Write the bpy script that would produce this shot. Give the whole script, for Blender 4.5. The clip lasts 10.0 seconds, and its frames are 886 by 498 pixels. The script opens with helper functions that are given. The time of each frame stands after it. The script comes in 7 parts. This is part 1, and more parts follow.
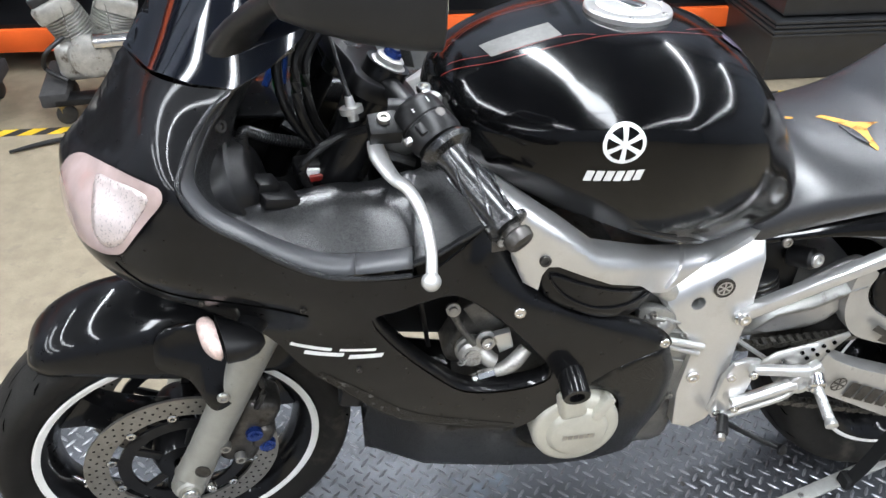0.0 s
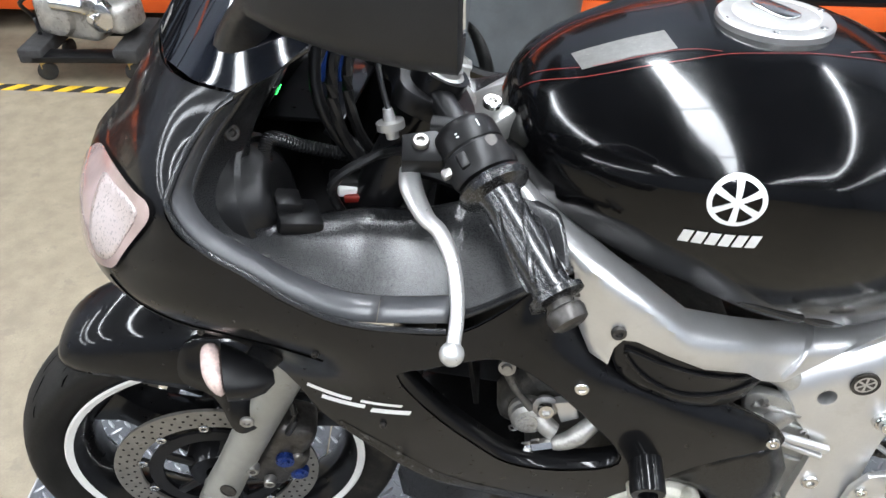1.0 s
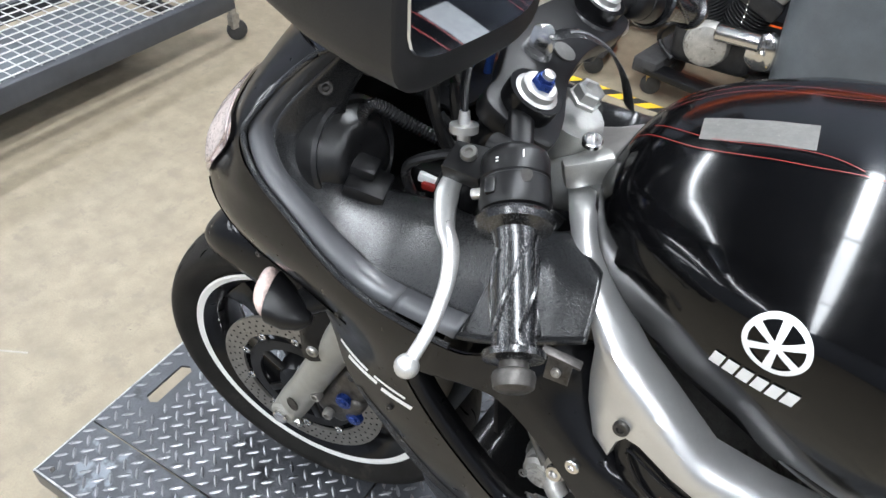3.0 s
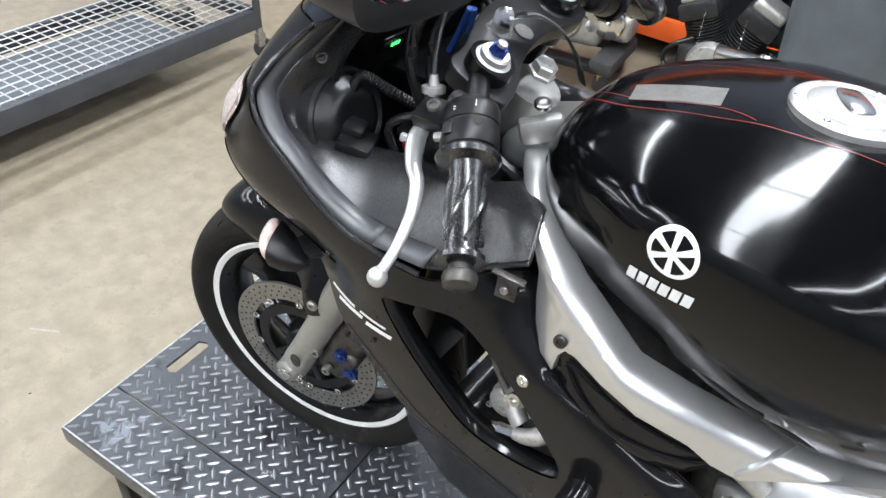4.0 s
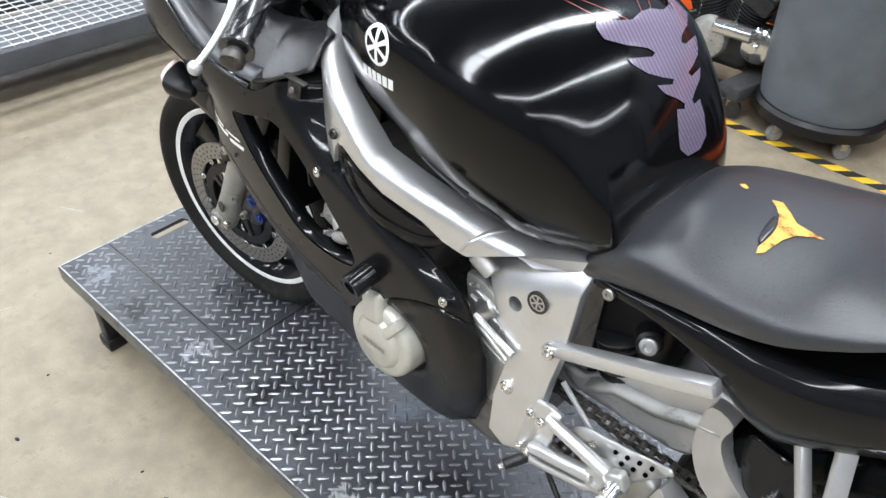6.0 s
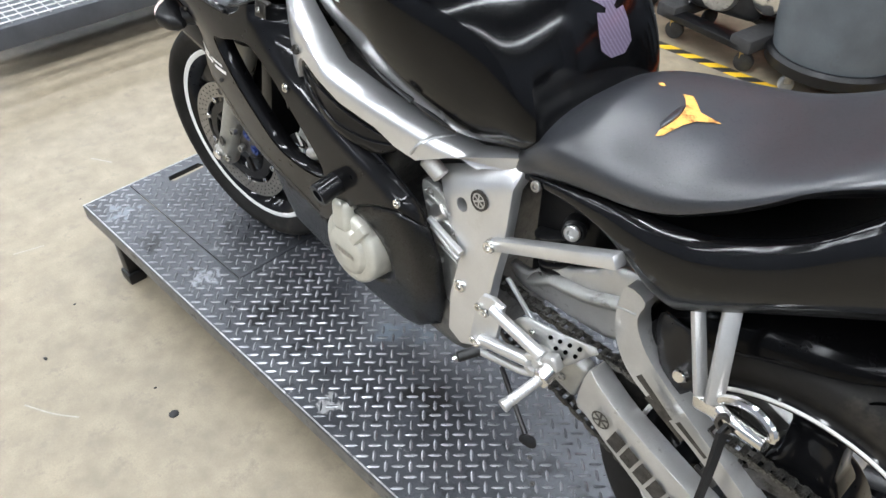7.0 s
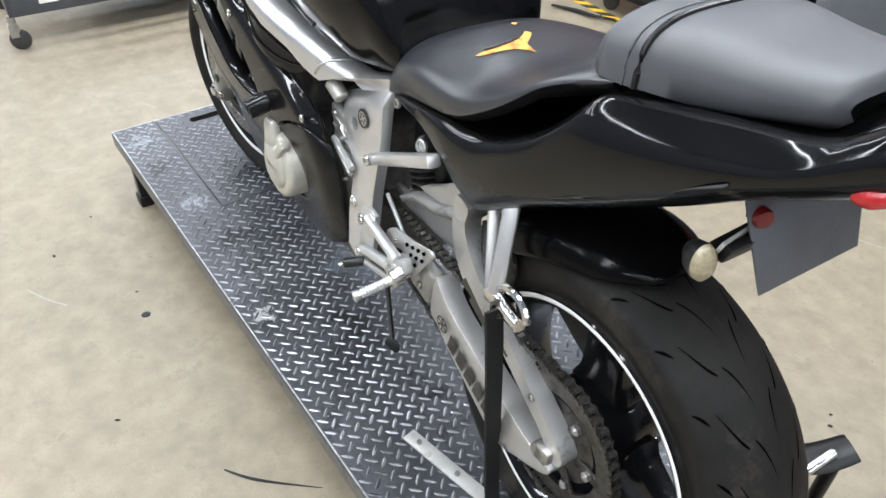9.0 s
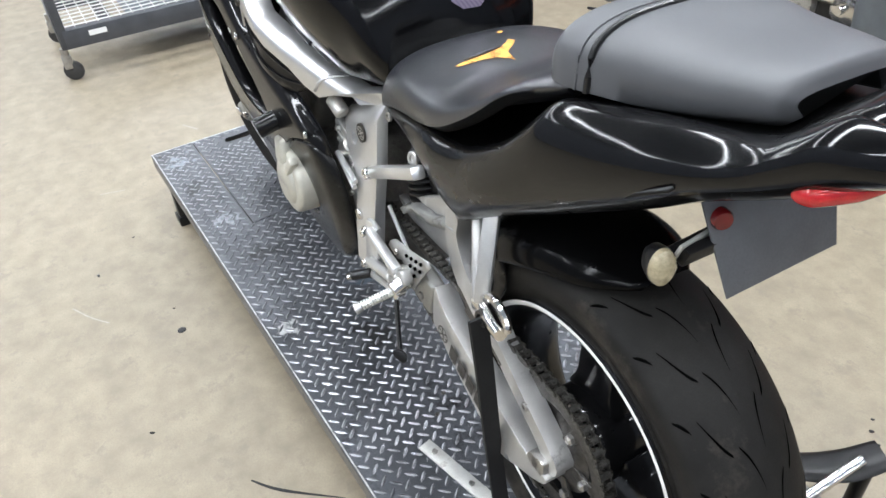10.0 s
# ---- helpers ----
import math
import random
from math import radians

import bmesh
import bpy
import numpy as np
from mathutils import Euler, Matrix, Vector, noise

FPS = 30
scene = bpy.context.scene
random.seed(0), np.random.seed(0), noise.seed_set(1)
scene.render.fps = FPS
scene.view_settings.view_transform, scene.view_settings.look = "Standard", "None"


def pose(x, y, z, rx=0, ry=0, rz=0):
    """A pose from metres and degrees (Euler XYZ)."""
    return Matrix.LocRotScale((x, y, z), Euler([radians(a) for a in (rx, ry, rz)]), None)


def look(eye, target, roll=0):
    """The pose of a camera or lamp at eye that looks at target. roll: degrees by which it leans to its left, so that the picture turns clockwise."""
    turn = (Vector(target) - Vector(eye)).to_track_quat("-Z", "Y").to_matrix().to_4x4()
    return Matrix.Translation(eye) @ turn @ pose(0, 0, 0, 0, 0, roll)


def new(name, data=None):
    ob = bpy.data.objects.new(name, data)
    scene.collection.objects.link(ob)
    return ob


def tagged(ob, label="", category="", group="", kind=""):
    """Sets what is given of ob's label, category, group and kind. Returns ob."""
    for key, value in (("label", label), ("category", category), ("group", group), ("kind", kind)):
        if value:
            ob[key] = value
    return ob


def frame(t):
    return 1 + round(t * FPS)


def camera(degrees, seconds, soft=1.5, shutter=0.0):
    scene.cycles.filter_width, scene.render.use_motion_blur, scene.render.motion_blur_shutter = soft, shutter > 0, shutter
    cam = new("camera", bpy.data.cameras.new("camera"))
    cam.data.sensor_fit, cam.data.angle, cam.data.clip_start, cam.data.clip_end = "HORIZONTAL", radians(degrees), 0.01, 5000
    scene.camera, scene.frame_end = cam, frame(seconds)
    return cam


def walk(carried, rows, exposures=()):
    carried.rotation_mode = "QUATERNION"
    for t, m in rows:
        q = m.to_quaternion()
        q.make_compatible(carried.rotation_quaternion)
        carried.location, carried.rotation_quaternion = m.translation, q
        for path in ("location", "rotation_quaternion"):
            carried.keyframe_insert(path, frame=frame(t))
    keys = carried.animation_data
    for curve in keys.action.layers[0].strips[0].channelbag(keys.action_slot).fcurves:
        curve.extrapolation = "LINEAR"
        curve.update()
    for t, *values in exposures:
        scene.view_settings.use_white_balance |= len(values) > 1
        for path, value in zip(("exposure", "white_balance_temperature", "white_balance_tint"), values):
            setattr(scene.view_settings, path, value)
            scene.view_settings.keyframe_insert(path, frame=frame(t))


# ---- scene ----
cam = camera(61.3, 10.0)
METRES, EYE, TILT, LEAN, TURN = 2.2, 1.2, -25.0, 0.0, 0.0
PATH = [
    (0, (0.251, -0.865, 1.488), (0.537, 0.686, 0.258), 2.0),
    (0.5, (0.302, -0.785, 1.469), (0.369, 0.769, 0.212), 0.1),
    (1, (0.364, -0.702, 1.444), (0.27, 0.833, 0.166), 0.1),
    (1.5, (0.379, -0.666, 1.438), (0.123, 0.824, 0.129), 1.4),
    (2, (0.449, -0.633, 1.445), (-0.019, 0.792, 0.122), 3.1),
    (2.5, (0.529, -0.602, 1.462), (-0.121, 0.735, 0.124), 4.5),
    (2.7, (0.548, -0.599, 1.461), (-0.173, 0.702, 0.123), 3.9),
    (3.8, (0.641, -0.674, 1.453), (-0.185, 0.606, 0.156), 4.3),
    (4, (0.695, -0.703, 1.474), (-0.161, 0.58, 0.201), 3.6),
    (4.5, (0.817, -0.761, 1.492), (-0.086, 0.516, 0.245), 1.3),
    (5, (0.935, -0.773, 1.479), (-0.01, 0.485, 0.244), 1.6),
    (5.5, (1.093, -0.739, 1.462), (0.107, 0.477, 0.217), 5.0),
    (5.7, (1.147, -0.729, 1.457), (0.139, 0.461, 0.204), 4.6),
    (6.8, (1.371, -0.72, 1.429), (0.247, 0.291, 0.12), -0.5),
    (7, (1.416, -0.724, 1.425), (0.299, 0.292, 0.114), -0.2),
    (7.5, (1.493, -0.701, 1.421), (0.345, 0.315, 0.137), -1.2),
    (8, (1.602, -0.604, 1.407), (0.397, 0.375, 0.146), 2.1),
    (8.5, (1.705, -0.569, 1.391), (0.463, 0.345, 0.118), 1.4),
    (9, (1.798, -0.585, 1.387), (0.502, 0.259, 0.119), 1.4),
    (9.5, (1.869, -0.541, 1.399), (0.541, 0.238, 0.123), -0.2),
    (10, (1.854, -0.496, 1.39), (0.458, 0.209, 0.143), -4.3),
]
walk(cam, [(t, look(eye, target, roll)) for t, eye, target, roll in PATH])

# ---- light: a closed workshop with rows of ceiling tubes ----
world = bpy.data.worlds.new("world")
world.use_nodes = True
world.node_tree.nodes["Background"].inputs[0].default_value = (0.9, 0.95, 1.0, 1)
world.node_tree.nodes["Background"].inputs[1].default_value = 0.05
scene.world = world
CEILING = 3.9
TUBE_WATTS = 42.5
TUBE_COLOUR = (0.885, 0.935, 1.0)
# middle and length of each fixture: long rows, end to end along y
FIXTURES = [(x, y) for x in (-4.3, -1.85, 0.62, 3.1, 5.3) for y in (-4.75, -2.36, 0.03, 2.42)]
# unseen far rows, added to put highlights on the tail
ADDED_FAR_FIXTURES = [(x, y) for x in (-7.0, -9.6) for y in (-3.55, 1.20)]


# ---- mesh helpers ----
def catmull(pts, n=6, closed=False):
    pts = [Vector(p) for p in pts]
    out, k = [], len(pts)
    for i in range(k if closed else k - 1):
        if closed:
            a, b, c, d = pts[i - 1], pts[i], pts[(i + 1) % k], pts[(i + 2) % k]
        else:
            a, b, c, d = pts[max(i - 1, 0)], pts[i], pts[i + 1], pts[min(i + 2, k - 1)]
        for j in range(n):
            t = j / n
            out.append(0.5 * (2 * b + (c - a) * t + (2 * a - 5 * b + 4 * c - d) * t * t + (3 * b - a - 3 * c + d) * t ** 3))
    if not closed:
        out.append(pts[-1])
    return out


def lerp_table(x, xs, ys):
    return float(np.interp(x, xs, ys))


def add(bm, other, m=None):
    """Adds another bmesh to bm, moved by m, and frees it."""
    if m is not None:
        other.transform(m)
    me = bpy.data.meshes.new("scrap")
    other.to_mesh(me)
    other.free()
    bm.from_mesh(me)
    bpy.data.meshes.remove(me)
    return bm


def flip_y(bm):
    bm.transform(Matrix.Diagonal((1, -1, 1, 1)))
    bmesh.ops.reverse_faces(bm, faces=bm.faces[:])
    return bm


def box(sx, sy, sz, m=None, bev=0.0, seg=2):
    bm = bmesh.new()
    bmesh.ops.create_cube(bm, size=1, matrix=Matrix.Diagonal((sx, sy, sz, 1)))
    if bev:
        bmesh.ops.bevel(bm, geom=bm.edges[:], offset=bev, segments=seg, affect="EDGES", profile=0.5)
    if m is not None:
        bm.transform(m)
    return bm


def lathe(prof, m=None, seg=32, arc=1.0):
    """Turns (radius, height) rows round z."""
    bm = bmesh.new()
    rings = []
    full = arc >= 1.0
    n = seg if full else seg + 1
    for r, h in prof:
        if r < 1e-6:
            rings.append([bm.verts.new((0, 0, h))] * n)
        else:
            rings.append([bm.verts.new((r * math.cos(2 * math.pi * arc * i / seg), r * math.sin(2 * math.pi * arc * i / seg), h)) for i in range(n)])
    for a, b in zip(rings, rings[1:]):
        for i in range(seg):
            j = (i + 1) % n
            q = []
            for v in (a[i], a[j], b[j], b[i]):
                if v not in q:
                    q.append(v)
            if len(q) > 2:
                bm.faces.new(q)
    bmesh.ops.recalc_face_normals(bm, faces=bm.faces[:])
    if m is not None:
        bm.transform(m)
    return bm


def aim(a, b):
    """Pose at a whose z points to b."""
    a, b = Vector(a), Vector(b)
    return Matrix.Translation(a) @ (b - a).to_track_quat("Z", "Y").to_matrix().to_4x4()


def rod(a, b, r, r2=None, seg=20, bev=0.0):
    h = (Vector(b) - Vector(a)).length
    r2 = r if r2 is None else r2
    if bev:
        prof = [(0, 0), (r - bev, 0), (r, bev), (r2, h - bev), (r2 - bev, h), (0, h)]
    else:
        prof = [(0, 0), (r, 0), (r, 0), (r2, h), (r2, h), (0, h)]
    return lathe(prof, aim(a, b), seg)


def bolt(at, way, r=0.007, h=0.004, hexa=False):
    """A screw head with a recess, standing on a point and looking along way."""
    at, way = Vector(at), Vector(way).normalized()
    seg = 6 if hexa else 18
    return lathe([(r, 0), (r, h * 0.7), (r * 0.85, h), (r * 0.5, h), (r * 0.45, h * 0.4), (0, h * 0.4)], aim(at, at + way), seg)


def sweep(pts, r, seg=10, n=5, flat=1.0, closed=False, smooth=True):
    """A tube along points; r may be a list along the path; flat squeezes it."""
    path = catmull(pts, n, closed) if smooth else [Vector(p) for p in pts]
    rs = r if isinstance(r, (list, tuple)) else [r] * len(pts)
    k = len(path)
    bm = bmesh.new()
    rings = []
    up = Vector((0.02, 0.05, 1)).normalized()
    for i, p in enumerate(path):
        if closed:
            d = path[(i + 1) % k] - path[i - 1]
        else:
            d = path[min(i + 1, k - 1)] - path[max(i - 1, 0)]
        d.normalize()
        side = d.cross(up)
        if side.length < 0.05:
            side = d.cross(Vector((0, 1, 0)))
        side.normalize()
        upp = side.cross(d).normalized()
        rad = float(np.interp(i / max(k - 1, 1), np.linspace(0, 1, len(rs)), rs))
        rings.append([bm.verts.new(p + rad * (math.cos(a) * side + flat * math.sin(a) * upp)) for a in [2 * math.pi * j / seg for j in range(seg)]])
    pairs = list(zip(rings, rings[1:])) + ([(rings[-1], rings[0])] if closed else [])
    for a, b in pairs:
        for j in range(seg):
            bm.faces.new((a[j], a[(j + 1) % seg], b[(j + 1) % seg], b[j]))
    if not closed:
        bm.faces.new(rings[0])
        bm.faces.new(rings[-1])
    bmesh.ops.recalc_face_normals(bm, faces=bm.faces[:])
    return bm


def loft(rings, close_ring=False, cap=False):
    bm = bmesh.new()
    vs = [[bm.verts.new(p) for p in ring] for ring in rings]
    n = len(vs[0])
    for a, b in zip(vs, vs[1:]):
        for j in range(n if close_ring else n - 1):
            bm.faces.new((a[j], a[(j + 1) % n], b[(j + 1) % n], b[j]))
    if cap:
        bm.faces.new(vs[0])
        bm.faces.new(vs[-1])
    bmesh.ops.recalc_face_normals(bm, faces=bm.faces[:])
    return bm


def inside(p, poly):
    x, y = p
    hit = False
    for i in range(len(poly)):
        (x1, y1), (x2, y2) = poly[i - 1], poly[i]
        if (y1 > y) != (y2 > y) and x < (x2 - x1) * (y - y1) / (y2 - y1) + x1:
            hit = not hit
    return hit


def sheet(outline, place, holes=(), grid=0.014, n=5, round_it=True, true_normals=False):
    """A curved panel: the outline (u, v), with holes, filled with triangles and laid by place(u, v)."""
    from mathutils import geometry
    loops = [[tuple(p[:2]) for p in (catmull([(*q, 0) for q in loop], n, True) if round_it else [Vector((*q, 0)) for q in loop])] for loop in (outline, *holes)]
    pts, edges = [], []
    for loop in loops:
        s = len(pts)
        pts += loop
        edges += [(s + i, s + (i + 1) % len(loop)) for i in range(len(loop))]
    rim = np.array(pts)
    lo, hi = rim.min(0), rim.max(0)
    for i, u in enumerate(np.arange(lo[0], hi[0], grid)):
        for v in np.arange(lo[1] + (i % 2) * grid / 2, hi[1], grid):
            if inside((u, v), loops[0]) and not any(inside((u, v), h) for h in loops[1:]) and np.hypot(*(rim - (u, v)).T).min() > grid * 0.45:
                pts.append((float(u), float(v)))
    vs, _, fs, _, _, _ = geometry.delaunay_2d_cdt([Vector(p) for p in pts], edges, [], 0, 1e-6)
    bm = bmesh.new()
    lay = bm.verts.layers.float_vector.new("nrm") if true_normals else None
    bv = [bm.verts.new(place(v[0], v[1])) for v in vs]
    if true_normals:
        # the surface's own normals, for reflections free of the mesh's facets
        e = 0.004
        for b, v in zip(bv, vs):
            du = Vector(place(v[0] + e, v[1])) - Vector(place(v[0] - e, v[1]))
            dv = Vector(place(v[0], v[1] + e)) - Vector(place(v[0], v[1] - e))
            nn = du.cross(dv)
            b[lay] = (nn if nn.y < 0 else -nn).normalized()
    for f in fs:
        mid = (sum(vs[i][0] for i in f) / len(f), sum(vs[i][1] for i in f) / len(f))
        if inside(mid, loops[0]) and not any(inside(mid, h) for h in loops[1:]):
            bm.faces.new([bv[i] for i in f])
    loose = [v for v in bm.verts if not v.link_faces]
    bmesh.ops.delete(bm, geom=loose, context="VERTS")
    bmesh.ops.recalc_face_normals(bm, faces=bm.faces[:])
    return bm


def face_way(bm, way):
    """Turns an open sheet's faces to look along way on the whole."""
    if sum((f.normal.dot(Vector(way)) * f.calc_area() for f in bm.faces), 0.0) < 0:
        bmesh.ops.reverse_faces(bm, faces=bm.faces[:])
    return bm


def slab(outline, thick, m=None, bev=0.0015, round_it=False, n=4):
    """A flat plate: outline in x, y; thickness along z, from 0 up."""
    pts = [p[:2] for p in (catmull([(*q, 0) for q in outline], n, True) if round_it else outline)]
    bm = bmesh.new()
    low = [bm.verts.new((p[0], p[1], 0)) for p in pts]
    top = [bm.verts.new((p[0], p[1], thick)) for p in pts]
    bm.faces.new(low)
    bm.faces.new(top)
    for i in range(len(pts)):
        bm.faces.new((low[i - 1], low[i], top[i], top[i - 1]))
    bmesh.ops.recalc_face_normals(bm, faces=bm.faces[:])
    if bev:
        bmesh.ops.bevel(bm, geom=[e for e in bm.edges if abs(e.verts[0].co.z - e.verts[1].co.z) < 1e-6], offset=bev, segments=2, affect="EDGES", profile=0.5)
    if m is not None:
        bm.transform(m)
    return bm


def shell(half, thick):
    """Both sides of a left half sheet with its own normals, an inner skin, and a rim between them."""
    both = half.copy()
    add(both, flip_y(half.copy()))
    bmesh.ops.remove_doubles(both, verts=both.verts[:], dist=0.0004)
    both.verts.index_update()
    lay = both.verts.layers.float_vector["nrm"]
    out = bmesh.new()
    lay2 = out.verts.layers.float_vector.new("nrm")
    outer, inner = [], []
    for v in both.verts:
        nn = Vector(v[lay])
        if abs(v.co.y) < 0.0006:
            nn.y = 0.0
        elif v.co.y > 0:
            nn.y = -nn.y
        nn.normalize()
        outer.append((v.co.copy(), nn))
    a = [out.verts.new(p) for p, _ in outer]
    b = [out.verts.new(p - nn * thick) for p, nn in outer]
    for va, vb, (_, nn) in zip(a, b, outer):
        va[lay2], vb[lay2] = nn, -nn
    for f in both.faces:
        ids = [v.index for v in f.verts]
        out.faces.new([a[i] for i in ids])
        out.faces.new([b[i] for i in reversed(ids)])
    for e in both.edges:
        if e.is_boundary:
            i, j = e.verts[0].index, e.verts[1].index
            out.faces.new((a[i], a[j], b[j], b[i]))
    both.free()
    return out


def part(name, bm, material, parent=None, label="", sub=0, solid=0.0, side=-1.0, ang=38, smooth=True):
    me = bpy.data.meshes.new(name)
    bm.normal_update()
    bm.to_mesh(me)
    bm.free()
    me.materials.append(material)
    me.polygons.foreach_set("use_smooth", [smooth] * len(me.polygons))
    if smooth:
        me.set_sharp_from_angle(angle=radians(ang))
    if me.attributes.get("nrm"):
        me.normals_split_custom_set_from_vertices([tuple(d.vector) for d in me.attributes["nrm"].data])
        me.attributes.remove(me.attributes["nrm"])
    ob = new(name, me)
    ob.parent = parent
    if label:
        tagged(ob, label)
    if sub:
        s = ob.modifiers.new("Subdivision", "SUBSURF")
        s.levels = s.render_levels = sub
    if solid:
        s = ob.modifiers.new("Solidify", "SOLIDIFY")
        s.thickness, s.offset = solid, side
    return ob


def thing(name, label, category, m=None, group="", kind=""):
    ob = new(name)
    ob.empty_display_size = 0.1
    if m is not None:
        ob.matrix_world = m
    return tagged(ob, label, category, group, kind)


def lone(name, bm, material, label, category, group="", kind="", **kw):
    return tagged(part(name, bm, material, None, "", **kw), label, category, group, kind)


def shared(name, ob, m, parent):
    """One more object on the mesh of ob."""
    o = new(name, ob.data)
    o.parent = parent
    o.matrix_local = m
    return o


# ---- materials ----
def surface(name, colour, rough=0.5, metal=0.0, vary=0.15, size=0.05, grain=0.003, bump=0.0, coat=0.0, dirt=None, dirt_at=0.62, dirt_size=0.15, marks=None, marks_at=0.6, marks_size=0.05, rough_vary=0.12, spec=0.5, coat_rough=0.03):
    """A procedural surface: colour that varies at two scales, grain in the gloss, relief, and patches of dirt."""
    m = bpy.data.materials.new(name)
    m.use_nodes = True
    t = m.node_tree
    p = t.nodes["Principled BSDF"]
    co = t.nodes.new("ShaderNodeTexCoord")

    def noise_of(scale, detail=4.0, rough_=0.55):
        n = t.nodes.new("ShaderNodeTexNoise")
        n.inputs["Scale"].default_value = scale
        n.inputs["Detail"].default_value = detail
        n.inputs["Roughness"].default_value = rough_
        t.links.new(co.outputs["Object"], n.inputs["Vector"])
        return n.outputs["Fac"]

    def ramp(fac, lo, hi, a, b):
        r = t.nodes.new("ShaderNodeMapRange")
        r.inputs["From Min"].default_value, r.inputs["From Max"].default_value = lo, hi
        r.inputs["To Min"].default_value, r.inputs["To Max"].default_value = a, b
        t.links.new(fac, r.inputs["Value"])
        return r.outputs["Result"]

    def mixed(fac, a, b):
        x = t.nodes.new("ShaderNodeMix")
        x.data_type = "RGBA"
        t.links.new(fac, x.inputs["Factor"])
        for slot, v in ((6, a), (7, b)):
            if isinstance(v, tuple):
                x.inputs[slot].default_value = (*v, 1)
            else:
                t.links.new(v, x.inputs[slot])
        return x.outputs[2]

    big, fine = noise_of(1 / size), noise_of(1 / grain, 3.0)
    lo = tuple(c * (1 - vary) for c in colour)
    hi = tuple(min(c * (1 + vary), 0.95) for c in colour)
    col = mixed(ramp(big, 0.3, 0.7, 0, 1), lo, hi)
    col = mixed(ramp(fine, 0.35, 0.75, 0, 0.5), col, tuple(c * (1 - vary * 0.9) for c in colour))
    ro = ramp(fine, 0.3, 0.7, max(rough - rough_vary * 0.5, 0.03), rough + rough_vary * 0.5)
    if dirt:
        spots = ramp(noise_of(1 / dirt_size, 10.0, 0.7), dirt_at, dirt_at + 0.12, 0, 1)
        col = mixed(spots, col, dirt)
    if marks:
        spots = ramp(noise_of(1 / marks_size, 10.0, 0.75), marks_at, marks_at + 0.06, 0, 1)
        col = mixed(spots, col, marks)
    t.links.new(col, p.inputs["Base Color"])
    t.links.new(ro, p.inputs["Roughness"])
    p.inputs["Metallic"].default_value = metal
    p.inputs["Specular IOR Level"].default_value = spec
    if coat:
        p.inputs["Coat Weight"].default_value = coat
        p.inputs["Coat Roughness"].default_value = coat_rough
    if bump:
        b = t.nodes.new("ShaderNodeBump")
        b.inputs["Strength"].default_value = 0.6
        b.inputs["Distance"].default_value = bump
        t.links.new(fine, b.inputs["Height"])
        t.links.new(b.outputs["Normal"], p.inputs["Normal"])
    return m


def glow(name, colour, strength):
    m = bpy.data.materials.new(name)
    m.use_nodes = True
    p = m.node_tree.nodes["Principled BSDF"]
    p.inputs["Base Color"].default_value = (*colour, 1)
    p.inputs["Emission Color"].default_value = (*colour, 1)
    p.inputs["Emission Strength"].default_value = strength
    return m


GLOSS = surface("black_gloss_paint", (0.0062, 0.0062, 0.0068), 0.30, vary=0.3, size=0.08, grain=0.012, rough_vary=0.06, spec=0.05, coat=0.55, coat_rough=0.07)
SWIRLED = surface("hazy_black_lacquer", (0.0022, 0.0022, 0.0025), 0.15, vary=0.3, size=0.05, grain=0.010, rough_vary=0.06, spec=0.13, coat=0.36, coat_rough=0.07)
TAIL_GLOSS = surface("tail_lacquer", (0.0025, 0.0025, 0.0028), 0.30, vary=0.3, size=0.08, grain=0.012, rough_vary=0.06, spec=0.04, coat=0.72, coat_rough=0.085)
GLOSS_WORN = surface("worn_black_paint", (0.006, 0.006, 0.006), 0.3, vary=0.4, size=0.05, grain=0.0015, spec=0.2, coat=0.25, dirt=(0.12, 0.12, 0.115), dirt_at=0.66, dirt_size=0.03)
SCUFFED = surface("scratched_black_plastic", (0.004, 0.004, 0.0045), 0.26, vary=0.3, size=0.02, grain=0.001, spec=0.13, coat=0.3, dirt=(0.12, 0.118, 0.112), dirt_at=0.57, dirt_size=0.012)
TRIM = surface("matte_black_plastic", (0.013, 0.0135, 0.0145), 0.28, vary=0.3, size=0.05, grain=0.0008, bump=0.00002, rough_vary=0.08, spec=0.8)
TRIM_BAND = surface("grey_satin_plastic", (0.085, 0.087, 0.093), 0.34, vary=0.15, size=0.06, grain=0.0008, rough_vary=0.08, spec=1.0)
MIRROR_SHELL = surface("mirror_shell_plastic", (0.012, 0.012, 0.0125), 0.42, vary=0.25, size=0.05, grain=0.001, rough_vary=0.1, spec=0.4)
PLASTIC = surface("black_plastic", (0.005, 0.005, 0.0056), 0.38, vary=0.3, size=0.03, grain=0.001, bump=0.0001, spec=0.35)
RUBBER = surface("rubber", (0.008, 0.008, 0.0085), 0.32, vary=0.25, size=0.03, grain=0.001, bump=0.0001)
TYRE = surface("tyre_rubber", (0.015, 0.014, 0.0128), 0.62, vary=0.3, size=0.06, grain=0.0015, bump=0.00025, dirt=(0.040, 0.035, 0.029), dirt_at=0.54, dirt_size=0.10, spec=0.15)
GROOVE = surface("tyre_groove", (0.002, 0.002, 0.002), 0.9, vary=0.2, spec=0.0)
ALLOY = surface("brushed_alloy", (0.68, 0.68, 0.675), 0.30, metal=0.8, vary=0.06, size=0.06, grain=0.004, rough_vary=0.04, dirt=(0.56, 0.55, 0.52), dirt_at=0.58, dirt_size=0.16)
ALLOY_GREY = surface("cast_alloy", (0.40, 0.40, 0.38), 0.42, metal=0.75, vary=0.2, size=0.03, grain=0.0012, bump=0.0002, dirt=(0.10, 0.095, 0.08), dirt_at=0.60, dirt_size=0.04)
